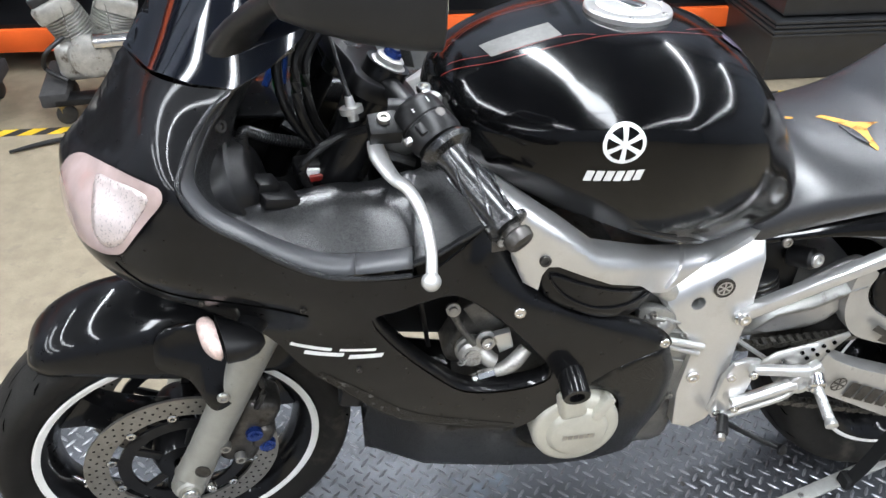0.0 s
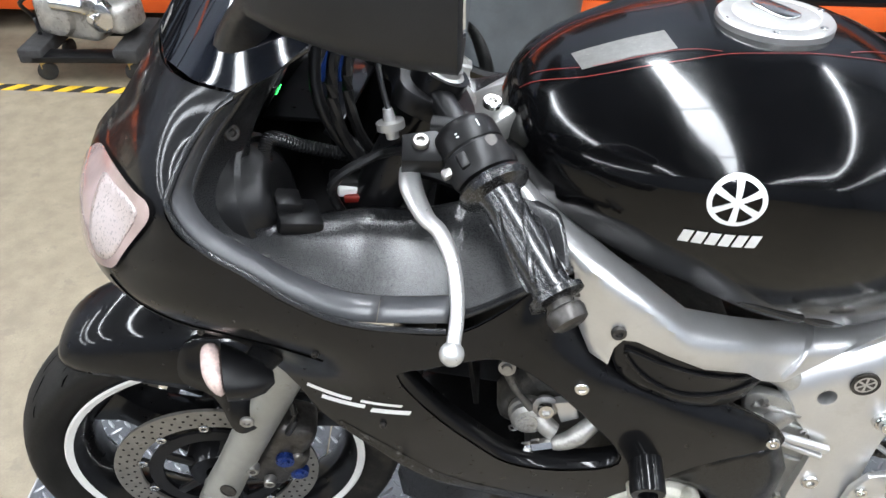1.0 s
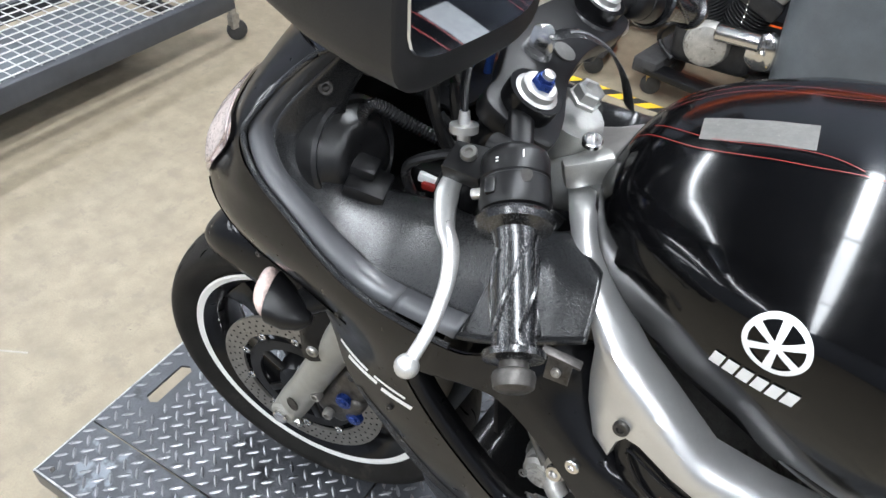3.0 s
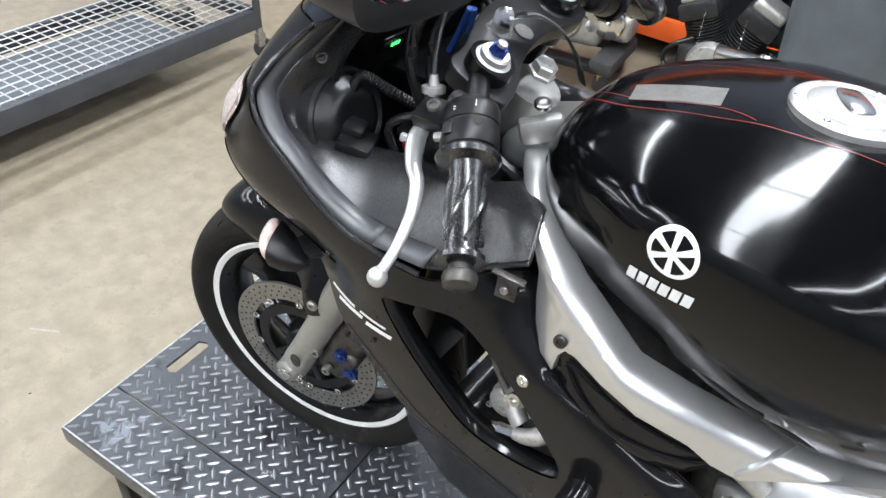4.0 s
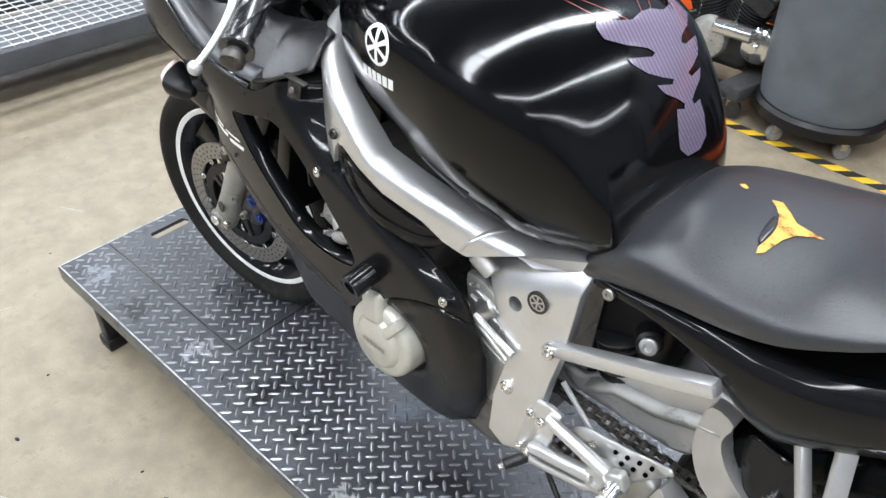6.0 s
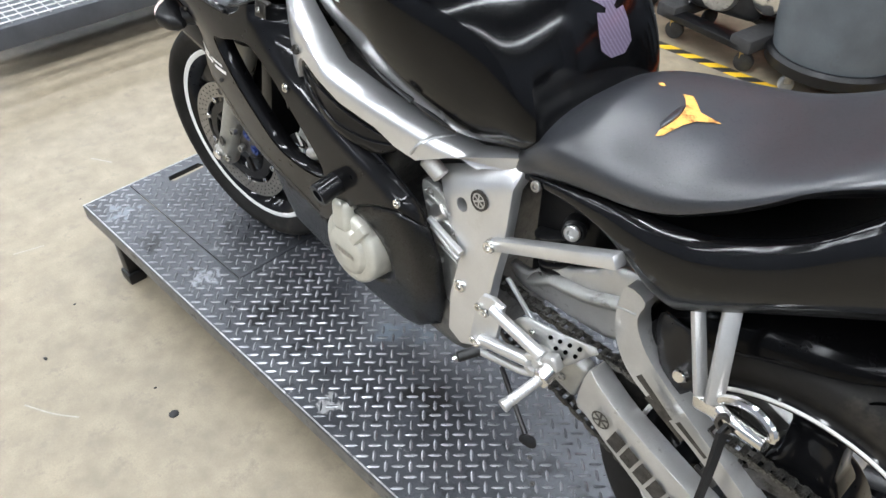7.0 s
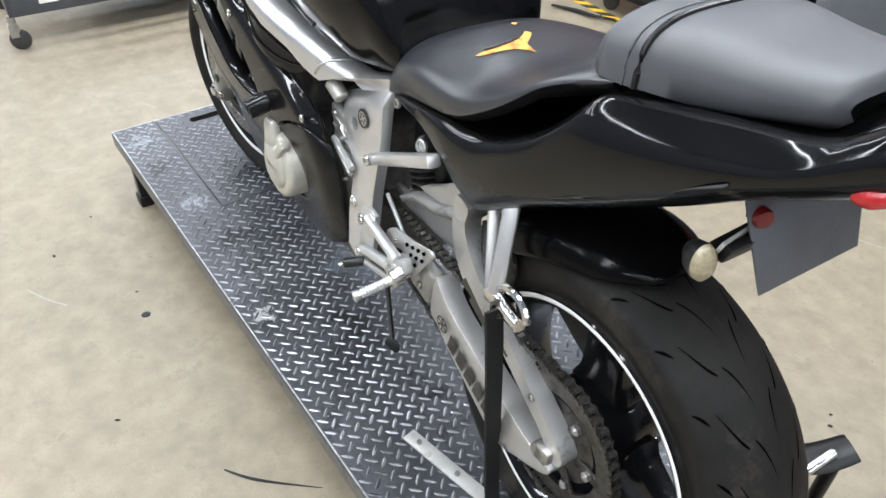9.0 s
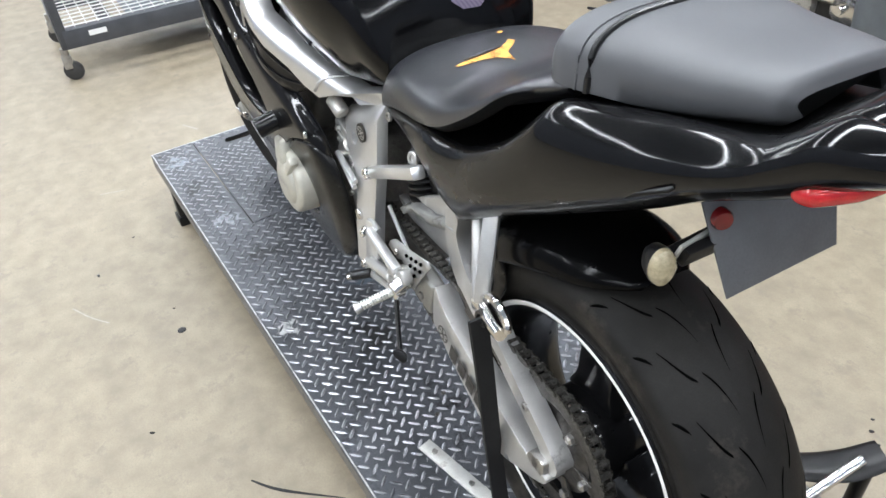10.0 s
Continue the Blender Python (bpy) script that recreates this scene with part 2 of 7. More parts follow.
FORK_GREY = surface("grey_fork_paint", (0.30, 0.295, 0.265), 0.38, metal=0.35, vary=0.12, size=0.03, grain=0.001, dirt=(0.2, 0.19, 0.16), dirt_at=0.62, dirt_size=0.03)
CHROME = surface("bright_steel", (0.74, 0.73, 0.71), 0.18, metal=1.0, vary=0.08, size=0.02, rough_vary=0.12, dirt=(0.35, 0.33, 0.3), dirt_at=0.66, dirt_size=0.02)
STEEL = surface("worn_steel", (0.42, 0.41, 0.39), 0.35, metal=0.9, vary=0.25, size=0.02, dirt=(0.12, 0.10, 0.08), dirt_at=0.6, dirt_size=0.02)
DARK_STEEL = surface("dark_oily_steel", (0.09, 0.085, 0.08), 0.42, metal=0.8, vary=0.4, size=0.015, dirt=(0.03, 0.026, 0.02), dirt_at=0.55, dirt_size=0.02)
DISC_STEEL = surface("brake_disc_steel", (0.30, 0.285, 0.26), 0.4, metal=0.8, vary=0.2, size=0.02, grain=0.001, dirt=(0.16, 0.13, 0.1), dirt_at=0.6, dirt_size=0.03)
CHAIN_STEEL = surface("chain_steel", (0.13, 0.125, 0.115), 0.40, metal=0.8, vary=0.5, size=0.008, dirt=(0.03, 0.025, 0.02), dirt_at=0.5, dirt_size=0.012)
LEVER = surface("silver_lever_paint", (0.62, 0.62, 0.61), 0.33, metal=0.7, vary=0.08, size=0.03)
WHITE = surface("white_vinyl", (0.80, 0.80, 0.79), 0.4, vary=0.05, size=0.02, dirt=(0.45, 0.44, 0.42), dirt_at=0.68, dirt_size=0.02)
TAPE_WHITE = surface("rim_tape", (0.78, 0.77, 0.74), 0.45, vary=0.08, size=0.05, dirt=(0.4, 0.38, 0.34), dirt_at=0.66, dirt_size=0.05)
BLUE = surface("blue_anodised", (0.02, 0.05, 0.22), 0.3, metal=0.7, vary=0.2, size=0.01)
DARK_BLUE = surface("dark_blue_plastic", (0.015, 0.05, 0.22), 0.4, vary=0.3, size=0.01)
LEATHER = surface("seat_vinyl", (0.017, 0.018, 0.021), 0.31, vary=0.18, size=0.08, grain=0.0011, bump=0.00012, rough_vary=0.1, spec=1.0, dirt=(0.06, 0.06, 0.062), dirt_at=0.63, dirt_size=0.14)
LEATHER_GREY = surface("pillion_vinyl", (0.075, 0.077, 0.082), 0.46, vary=0.12, size=0.08, grain=0.0011, bump=0.00018, rough_vary=0.08)
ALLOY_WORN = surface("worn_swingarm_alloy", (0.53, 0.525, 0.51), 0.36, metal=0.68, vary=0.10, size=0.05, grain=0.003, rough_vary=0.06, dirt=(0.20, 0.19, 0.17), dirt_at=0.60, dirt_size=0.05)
FOAM = surface("orange_foam", (0.74, 0.36, 0.08), 0.9, vary=0.35, size=0.01, grain=0.001, bump=0.0006, dirt=(0.16, 0.055, 0.012), dirt_at=0.5, dirt_size=0.02)
FILLER = surface("filler_cap_alloy", (0.58, 0.575, 0.56), 0.38, metal=0.8, vary=0.08, size=0.03)
STICKER = surface("grey_label", (0.13, 0.128, 0.12), 0.4, vary=0.2, size=0.015, dirt=(0.22, 0.21, 0.195), dirt_at=0.6, dirt_size=0.01)
RED = surface("red_line_vinyl", (0.22, 0.016, 0.012), 0.35, vary=0.15, size=0.02)
DARK_RED = surface("dark_red_reflector", (0.14, 0.006, 0.008), 0.15, vary=0.2, size=0.01, coat=0.5)
RED_LENS = surface("red_lamp_lens", (0.48, 0.016, 0.02), 0.12, vary=0.2, size=0.01, coat=0.5)
REFLECTOR = surface("lamp_reflector", (0.60, 0.52, 0.50), 0.3, metal=0.4, vary=0.1, size=0.03)
HEAD_LENS = surface("frosted_lamp_lens", (0.40, 0.30, 0.28), 0.14, vary=0.22, size=0.05, grain=0.03, coat=0.8)
SIGNAL_LENS = surface("signal_lens", (0.72, 0.55, 0.50), 0.15, vary=0.3, size=0.008, coat=0.6)
SIGNAL_REAR = surface("smoked_signal_lens", (0.33, 0.28, 0.18), 0.15, vary=0.3, size=0.008, coat=0.6)
WORN_PLATE = surface("grey_plastic_plate", (0.10, 0.105, 0.115), 0.5, vary=0.15, size=0.05, dirt=(0.05, 0.05, 0.055), dirt_at=0.62, dirt_size=0.05)
MIRROR = surface("mirror_glass", (0.75, 0.8, 0.88), 0.03, metal=1.0, vary=0.03, rough_vary=0.02)
SCREEN_TINT = surface("smoked_screen", (0.003, 0.004, 0.007), 0.06, vary=0.2, size=0.1, rough_vary=0.02, spec=0.6, coat=0.6)
GREEN_LED = glow("green_display", (0.05, 1.0, 0.15), 4.0)
RED_LED = glow("red_display", (1.0, 0.08, 0.05), 2.5)
GRIP = surface("worn_glossy_grip", (0.010, 0.010, 0.011), 0.24, vary=0.3, size=0.02, grain=0.001, bump=0.00008, spec=1.0)
STRAP = surface("black_webbing", (0.006, 0.006, 0.0065), 0.75, vary=0.3, size=0.01, grain=0.001, bump=0.0002)
GOLD = surface("bronze_fitting", (0.45, 0.33, 0.12), 0.35, metal=0.8, vary=0.2, size=0.01)


def carbon():
    """Purple-grey carbon weave of the tank pad."""
    m = surface("purple_carbon_weave", (0.2, 0.17, 0.24), 0.22, vary=0.2, size=0.03, coat=0.6)
    t = m.node_tree
    p = t.nodes["Principled BSDF"]
    co = t.nodes["Texture Coordinate"]
    w = t.nodes.new("ShaderNodeTexWave")
    w.bands_direction = "DIAGONAL"
    w.inputs["Scale"].default_value = 90.0
    w.inputs["Distortion"].default_value = 0.3
    t.links.new(co.outputs["Object"], w.inputs["Vector"])
    x = t.nodes.new("ShaderNodeMix")
    x.data_type = "RGBA"
    x.inputs[6].default_value = (0.105, 0.082, 0.125, 1)
    x.inputs[7].default_value = (0.155, 0.128, 0.18, 1)
    t.links.new(w.outputs["Fac"], x.inputs["Factor"])
    t.links.new(x.outputs[2], p.inputs["Base Color"])
    return m


CARBON = carbon()
CONCRETE = surface("concrete_floor", (0.262, 0.219, 0.155), 0.46, vary=0.20, size=0.07, grain=0.0045, bump=0.0004, dirt=(0.212, 0.178, 0.130), dirt_at=0.53, dirt_size=0.06, rough_vary=0.2, marks=(0.13, 0.107, 0.075), marks_at=0.645, marks_size=0.035)
CHEQUER = surface("chequer_plate_steel", (0.085, 0.090, 0.100), 0.40, metal=0.6, vary=0.5, size=0.16, grain=0.004, bump=0.0002, dirt=(0.018, 0.018, 0.02), dirt_at=0.54, dirt_size=0.16, marks=(0.42, 0.43, 0.45), marks_at=0.625, marks_size=0.05)


def wear_or_sheen_spot(m, centre, radius, colour, scale, lo, most):
    """A worn or stained spot, or a painted reflection, with a broken outline, at a place on the thing."""
    t = m.node_tree
    p = t.nodes["Principled BSDF"]
    was = p.inputs["Base Color"].links[0].from_socket
    co = t.nodes.new("ShaderNodeTexCoord")
    far = t.nodes.new("ShaderNodeVectorMath")
    far.operation = "DISTANCE"
    far.inputs[1].default_value = centre
    t.links.new(co.outputs["Object"], far.inputs[0])
    near = t.nodes.new("ShaderNodeMapRange")
    near.inputs["From Min"].default_value, near.inputs["From Max"].default_value = 0.0, radius
    near.inputs["To Min"].default_value, near.inputs["To Max"].default_value = 0.4, 0.0
    t.links.new(far.outputs["Value"], near.inputs["Value"])
    n = t.nodes.new("ShaderNodeTexNoise")
    n.inputs["Scale"].default_value, n.inputs["Detail"].default_value = scale, 6.0
    t.links.new(co.outputs["Object"], n.inputs["Vector"])
    both = t.nodes.new("ShaderNodeMath")
    both.operation = "ADD"
    t.links.new(n.outputs["Fac"], both.inputs[0])
    t.links.new(near.outputs["Result"], both.inputs[1])
    r = t.nodes.new("ShaderNodeMapRange")
    r.inputs["From Min"].default_value, r.inputs["From Max"].default_value = lo, lo + 0.10
    r.inputs["To Max"].default_value = most
    t.links.new(both.outputs[0], r.inputs["Value"])
    x = t.nodes.new("ShaderNodeMix")
    x.data_type = "RGBA"
    t.links.new(r.outputs["Result"], x.inputs["Factor"])
    t.links.new(was, x.inputs[6])
    x.inputs[7].default_value = (*colour, 1)
    t.links.new(x.outputs[2], p.inputs["Base Color"])


wear_or_sheen_spot(CHEQUER, (1.006, 0.054, 0.0), 0.07, (0.50, 0.50, 0.50), 45.0, 0.76, 0.85)
# bluish reflection on the steel, painted into the plate's colour
wear_or_sheen_spot(CHEQUER, (0.951, 0.281, 0.0), 0.12, (0.13, 0.17, 0.215), 14.0, 0.74, 0.5)
wear_or_sheen_spot(CHEQUER, (0.49, 0.07, 0.0), 0.09, (0.36, 0.38, 0.41), 40.0, 0.77, 0.7)
wear_or_sheen_spot(CHEQUER, (0.10, 0.06, 0.0), 0.12, (0.30, 0.33, 0.37), 30.0, 0.77, 0.6)
wear_or_sheen_spot(CHEQUER, (0.28, 0.06, 0.0), 0.08, (0.012, 0.012, 0.013), 22.0, 0.72, 0.8)
wear_or_sheen_spot(CHEQUER, (0.69, 0.13, 0.0), 0.10, (0.012, 0.012, 0.013), 18.0, 0.72, 0.8)
wear_or_sheen_spot(CHEQUER, (1.15, 0.20, 0.0), 0.12, (0.016, 0.015, 0.013), 16.0, 0.74, 0.7)
LUG = surface("chequer_lug_steel", (0.27, 0.275, 0.29), 0.32, metal=0.75, vary=0.5, size=0.10, dirt=(0.05, 0.052, 0.058), dirt_at=0.52, dirt_size=0.18)
EDGE_STEEL = surface("table_edge_steel", (0.18, 0.18, 0.18), 0.45, metal=0.6, vary=0.4, size=0.05, dirt=(0.03, 0.03, 0.03), dirt_at=0.55, dirt_size=0.05)
EDGE_RUB = surface("scraped_steel_edge", (0.50, 0.50, 0.50), 0.4, metal=0.6, vary=0.35, size=0.03, dirt=(0.07, 0.07, 0.07), dirt_at=0.53, dirt_size=0.05)
ZINC = surface("pale_steel_strip", (0.55, 0.55, 0.52), 0.45, metal=0.5, vary=0.2, size=0.04, dirt=(0.25, 0.23, 0.2), dirt_at=0.6, dirt_size=0.04)
ORANGE = surface("orange_rack_paint", (0.85, 0.13, 0.02), 0.42, vary=0.12, size=0.2, dirt=(0.4, 0.07, 0.02), dirt_at=0.68, dirt_size=0.05)
BIN_GREY = surface("grey_bin_plastic", (0.100, 0.114, 0.126), 0.5, vary=0.2, size=0.15, grain=0.004, bump=0.0003, dirt=(0.07, 0.072, 0.075), dirt_at=0.62, dirt_size=0.2)
TAPE_YELLOW = surface("yellow_floor_tape", (0.80, 0.50, 0.03), 0.5, vary=0.15, size=0.06, dirt=(0.35, 0.22, 0.04), dirt_at=0.65, dirt_size=0.04)
TAPE_BLACK = surface("black_floor_tape", (0.02, 0.02, 0.02), 0.55, vary=0.2, size=0.05)
CART_GREY = surface("grey_cart_steel", (0.07, 0.075, 0.085), 0.45, metal=0.3, vary=0.2, size=0.1)
WIRE = surface("wire_deck_zinc", (0.62, 0.62, 0.60), 0.35, metal=0.6, vary=0.1, size=0.05)
CASTER = surface("caster_wheel", (0.03, 0.03, 0.03), 0.6, vary=0.3, size=0.02)
GREY_RUBBER = surface("grey_caster", (0.2, 0.2, 0.2), 0.6, vary=0.2, size=0.02)
WALL = surface("painted_block_wall", (0.20, 0.22, 0.26), 0.8, vary=0.12, size=0.6, grain=0.01)
ROOF = surface("ceiling_deck", (0.07, 0.09, 0.125), 0.8, vary=0.15, size=0.8)
ENGINE_SILVER = surface("engine_casting", (0.50, 0.49, 0.46), 0.45, metal=0.7, vary=0.25, size=0.03, grain=0.003, bump=0.0004, dirt=(0.12, 0.1, 0.08), dirt_at=0.55, dirt_size=0.06)
ENGINE_BLACK = surface("engine_black_casting", (0.025, 0.025, 0.026), 0.45, metal=0.3, vary=0.4, size=0.03, bump=0.0003)
CARPET = surface("dark_carpet", (0.035, 0.034, 0.034), 0.95, vary=0.3, size=0.03, grain=0.002, bump=0.001)
RED_HOSE = surface("red_air_hose", (0.30, 0.035, 0.02), 0.5, vary=0.2, size=0.05)
TOTE = surface("black_tote_plastic", (0.022, 0.023, 0.025), 0.4, vary=0.25, size=0.1)
SEAT_INNER = surface("tail_inner_black", (0.004, 0.004, 0.0042), 0.45, vary=0.3, size=0.05, spec=0.2)
HUGGER = surface("hugger_black", (0.0025, 0.0025, 0.0027), 0.18, vary=0.3, size=0.05, spec=0.10)
ENGINE_DARK = surface("bike_engine_casting", (0.16, 0.155, 0.145), 0.45, metal=0.6, vary=0.35, size=0.02, bump=0.0003, dirt=(0.03, 0.026, 0.02), dirt_at=0.55, dirt_size=0.04)


# ---- the room ----
X0, X1, Y0, Y1 = -12.0, 6.5, -6.0, 3.7


def slab_box(x0, x1, y0, y1, z0, z1):
    return box(x1 - x0, y1 - y0, z1 - z0, Matrix.Translation(((x0 + x1) / 2, (y0 + y1) / 2, (z0 + z1) / 2)))


lone("floor", slab_box(X0, X1, Y0, Y1, -0.2, 0.0), CONCRETE, "worn tan concrete workshop floor with stains", "floor", kind="structure", smooth=False)
lone("ceiling", slab_box(X0, X1, Y0, Y1, CEILING, CEILING + 0.2), ROOF, "grey workshop ceiling deck", "ceiling", kind="structure", smooth=False)
for nm, b in (("wall_north", (X0, X1, Y1, Y1 + 0.2)), ("wall_south", (X0, X1, Y0 - 0.2, Y0)), ("wall_west", (X0 - 0.2, X0, Y0, Y1)), ("wall_east", (X1, X1 + 0.2, Y0, Y1))):
    lone(nm, slab_box(*b, 0.0, CEILING), WALL, "plain grey painted workshop wall", "wall", kind="structure", smooth=False)

TUBE_GLOW = glow("fluorescent_tube", TUBE_COLOUR, 9.0)
FIXTURE_WHITE = surface("fixture_white_enamel", (0.75, 0.75, 0.74), 0.4, vary=0.05, size=0.2)


def ceiling_light(x, y, wide, long=2.36):
    """A fitting whose tubes lie side by side over the given width."""
    li = thing("ceiling_light", "white fluorescent fitting under the ceiling, out of view", "light", pose(x, y, CEILING - 0.12), group="ceiling tubes")
    part("housing", box(wide + 0.06, long, 0.05, pose(0, 0, 0.06), 0.008), FIXTURE_WHITE, li)
    n = 2 if wide < 0.2 else 4 if wide < 0.5 else 8
    for k in range(n):
        q = wide * (k / (n - 1) - 0.5) * 0.8
        part("tube", rod((q, 0.04 - long / 2, 0), (q, long / 2 - 0.04, 0), 0.016, seg=12), TUBE_GLOW, li)
    lamp = bpy.data.lights.new("tube_light", "AREA")
    lamp.shape, lamp.size, lamp.size_y, lamp.energy, lamp.color = "RECTANGLE", wide, long - 0.02, TUBE_WATTS * (0.75 if wide > 0.5 else 2.0 if wide > 0.2 else 1.05) * long / 2.36, TUBE_COLOUR
    ob = new("tube_light", lamp)
    ob.parent = li
    ob.location = (0, 0, -0.03)


for fx, fy in FIXTURES:
    ceiling_light(fx, fy, 0.30 if 0 < fx < 1 else 0.12)
# the added far rows: extra wide, for broader highlights
for fx, fy in ADDED_FAR_FIXTURES:
    ceiling_light(fx, fy, 0.80, 4.70)

# hazard tape: alternate slanted yellow and black pieces on the floor
tape = thing("floor_tape", "yellow and black hazard tape stuck on the floor", "floor tape", pose(0, 1.95, 0.0), kind="structure")
for i in range(-62, 62):
    w, sl = 0.055, 0.05
    bm = slab([(i * w, -0.025), ((i + 1) * w, -0.025), ((i + 1) * w + sl, 0.025), (i * w + sl, 0.025)], 0.0015, pose(0, 0, 0.0005), bev=0)
    part("tape_piece", bm, TAPE_YELLOW if i % 2 else TAPE_BLACK, tape, smooth=False)

# ---- the lift table ----
TOP = 0.178
table = thing("lift_table", "low motorcycle lift table topped with dark steel chequer plate", "lift table", pose(-0.447, -0.360, TOP, 0, 0, 3.0))
TL, TW = 2.25, 0.66
# the plate: two sheets that meet in a seam, with a long slot near the front end
seam_y = 0.135
top = bmesh.new()
add(top, face_way(sheet([(0, seam_y + 0.002), (0.552, seam_y + 0.002), (0.552, TW), (0, TW)], lambda u, v: (u, v, -0.0008), holes=[[(0.045, 0.235), (0.045, 0.33), (0.062, 0.338), (0.075, 0.33), (0.075, 0.235), (0.062, 0.227)]], grid=0.2, round_it=False), (0, 0, 1)))
add(top, face_way(sheet([(0, 0), (TL, 0), (TL, TW), (0.556, TW), (0.556, seam_y - 0.002), (0, seam_y - 0.002)], lambda u, v: (u, v, 0.0), grid=0.4, round_it=False), (0, 0, 1)))
face_way(top, (0, 0, 1))
part("chequer_plate", top, CHEQUER, table, "dark chequer plate, scuffed and oily, with a bluish reflection painted in", solid=0.006, smooth=False)
rnd = random.Random(5)


def lugs():
    """Raised lens-shaped lugs, crosswise in turn."""
    verts, faces = [], []
    pitch = 0.0235
    c45 = math.sqrt(0.5)
    for i in range(-30, 140):
        for j in range(-110, 60):
            px, py = i * pitch, j * pitch
            x, y = c45 * (px - py), c45 * (px + py)
            if not (0.012 < x < TL - 0.012 and 0.012 < y < TW - 0.012):
                continue
            if abs(y - seam_y) < 0.009 and x < 0.56 or abs(x - 0.554) < 0.009 and y > seam_y:
                continue
            if 0.033 < x < 0.087 and 0.213 < y < 0.352:
                continue
            a = radians(45) if (i + j) % 2 else radians(135)
            l, w, h = 0.0138, 0.0034, 0.0019
            c, s = math.cos(a), math.sin(a)
            k = len(verts)
            for u, v, z in ((-l, 0, 0), (-l * 0.5, -w, 0), (l * 0.5, -w, 0), (l, 0, 0), (l * 0.5, w, 0), (-l * 0.5, w, 0), (-l * 0.7, 0, h * 0.8), (0, 0, h), (l * 0.7, 0, h * 0.8)):
                verts.append((x + c * u - s * v, y + s * u + c * v, z))
            faces += [(k, k + 1, k + 6), (k + 1, k + 7, k + 6), (k + 1, k + 2, k + 7), (k + 2, k + 8, k + 7), (k + 2, k + 3, k + 8), (k + 3, k + 4, k + 8), (k + 4, k + 7, k + 8), (k + 4, k + 5, k + 7), (k + 5, k + 6, k + 7), (k + 5, k, k + 6)]
    me = bpy.data.meshes.new("lugs")
    me.from_pydata(verts, [], faces)
    me.materials.append(LUG)
    ob = new("tread_relief", me)
    ob.parent = table
    tagged(ob, "raised worn bright steel lugs", kind="stuff")


lugs()
skirt = bmesh.new()
for b in ((0, TL, 0.0, 0.004), (0, TL, TW - 0.004, TW), (0.0, 0.004, 0.004, TW - 0.004), (TL - 0.004, TL, 0.004, TW - 0.004)):
    add(skirt, slab_box(b[0], b[1], b[2], b[3], -0.045, -0.0062))
part("skirt", skirt, EDGE_STEEL, table, "bare steel edge angle with worn paint", smooth=False)
for y in (0.0035, TW - 0.0035):
    part("edge_rub", rod((0, y, -0.0015), (TL, y, -0.0015), 0.0026, seg=6), EDGE_RUB, table, "bright scraped plate edge")
part("edge_rub", rod((0.002, 0, -0.0015), (0.002, TW, -0.0015), 0.0026, seg=6), EDGE_RUB, table, "bright scraped plate edge")
for x in (0.16, 2.0):
    for y in (0.02, TW - 0.02):
        part("foot", add(box(0.036, 0.036, 0.10, pose(x, y, -0.095), 0.004), box(0.05, 0.05, 0.036, pose(x, y, -0.160), 0.006)), PLASTIC, table)
part("base_frame", add(box(1.7, 0.06, 0.06, pose(1.1, 0.16, -0.10), 0.004), box(1.7, 0.06, 0.06, pose(1.1, 0.5, -0.10), 0.004)), PLASTIC, table)
for x, y in ((0.03, 0.02), (0.44, 0.07), (1.42, 0.20), (1.50, 0.15), (1.38, 0.24), (1.62, 0.11)):
    part("plate_screw", bolt((x, y, 0.0), (0, 0, 1), 0.005, 0.002), DARK_STEEL, table)

# pale bolted strip that the strap hooks to
strip = thing("tie_down_strip", "pale bare steel strip bolted to the lift table", "steel strip", pose(1.015, -0.145, TOP + 0.002, 0, 0, 14))
part("bar", box(0.46, 0.028, 0.006, pose(0.23, 0, 0.004), 0.001), ZINC, strip)
for x in (0.03, 0.13, 0.30, 0.42):
    part("bolt_head", bolt((x, 0, 0.007), (0, 0, 1), 0.006, 0.005, True), STEEL, strip)

# ---- wire-deck cart ----
cart = thing("wire_deck_cart", "low dark grey steel cart with a pale wire mesh deck", "cart", pose(-1.645, -0.485, 0.0, 0, 0, 0.6))
CZ, CL, CWID = 0.222, 1.83, 0.54
for a, b in (((0, 0), (0, CL)), ((-CWID, 0), (-CWID, CL)), ((0, 0), (-CWID, 0)), ((0, CL), (-CWID, CL))):
    d = Vector((b[0] - a[0], b[1] - a[1], 0))
    ang = math.degrees(math.atan2(d.y, d.x))
    m = pose((a[0] + b[0]) / 2, (a[1] + b[1]) / 2, CZ - 0.040, 0, 0, ang)
    part("deck_rail", add(box(d.length - 0.04, 0.006, 0.080, m, 0.002), box(d.length - 0.04, 0.036, 0.005, m @ pose(0, 0.018 if a[0] == b[0] == 0 or a[1] == b[1] == CL else -0.018, 0.0385), 0.001)), CART_GREY, cart, "dark painted angle rail")
for i in range(37):
    y = 0.03 + i * (CL - 0.06) / 36
    part("deck_wire", rod((-0.022, y, CZ + 0.0036), (-CWID + 0.022, y, CZ + 0.0036), 0.0024, seg=6), WIRE, cart)
for i in range(11):
    x = -0.026 - i * (CWID - 0.052) / 10
    part("deck_wire", rod((x, 0.01, CZ + 0.0084), (x, CL - 0.01, CZ + 0.0084), 0.0028, seg=6), WIRE, cart)
part("under_shelf", box(CWID - 0.16, CL - 0.62, 0.006, pose(-CWID / 2 + 0.02, CL / 2, CZ - 0.050), 0.002), BIN_GREY, cart, "grey board lying under the wire deck")
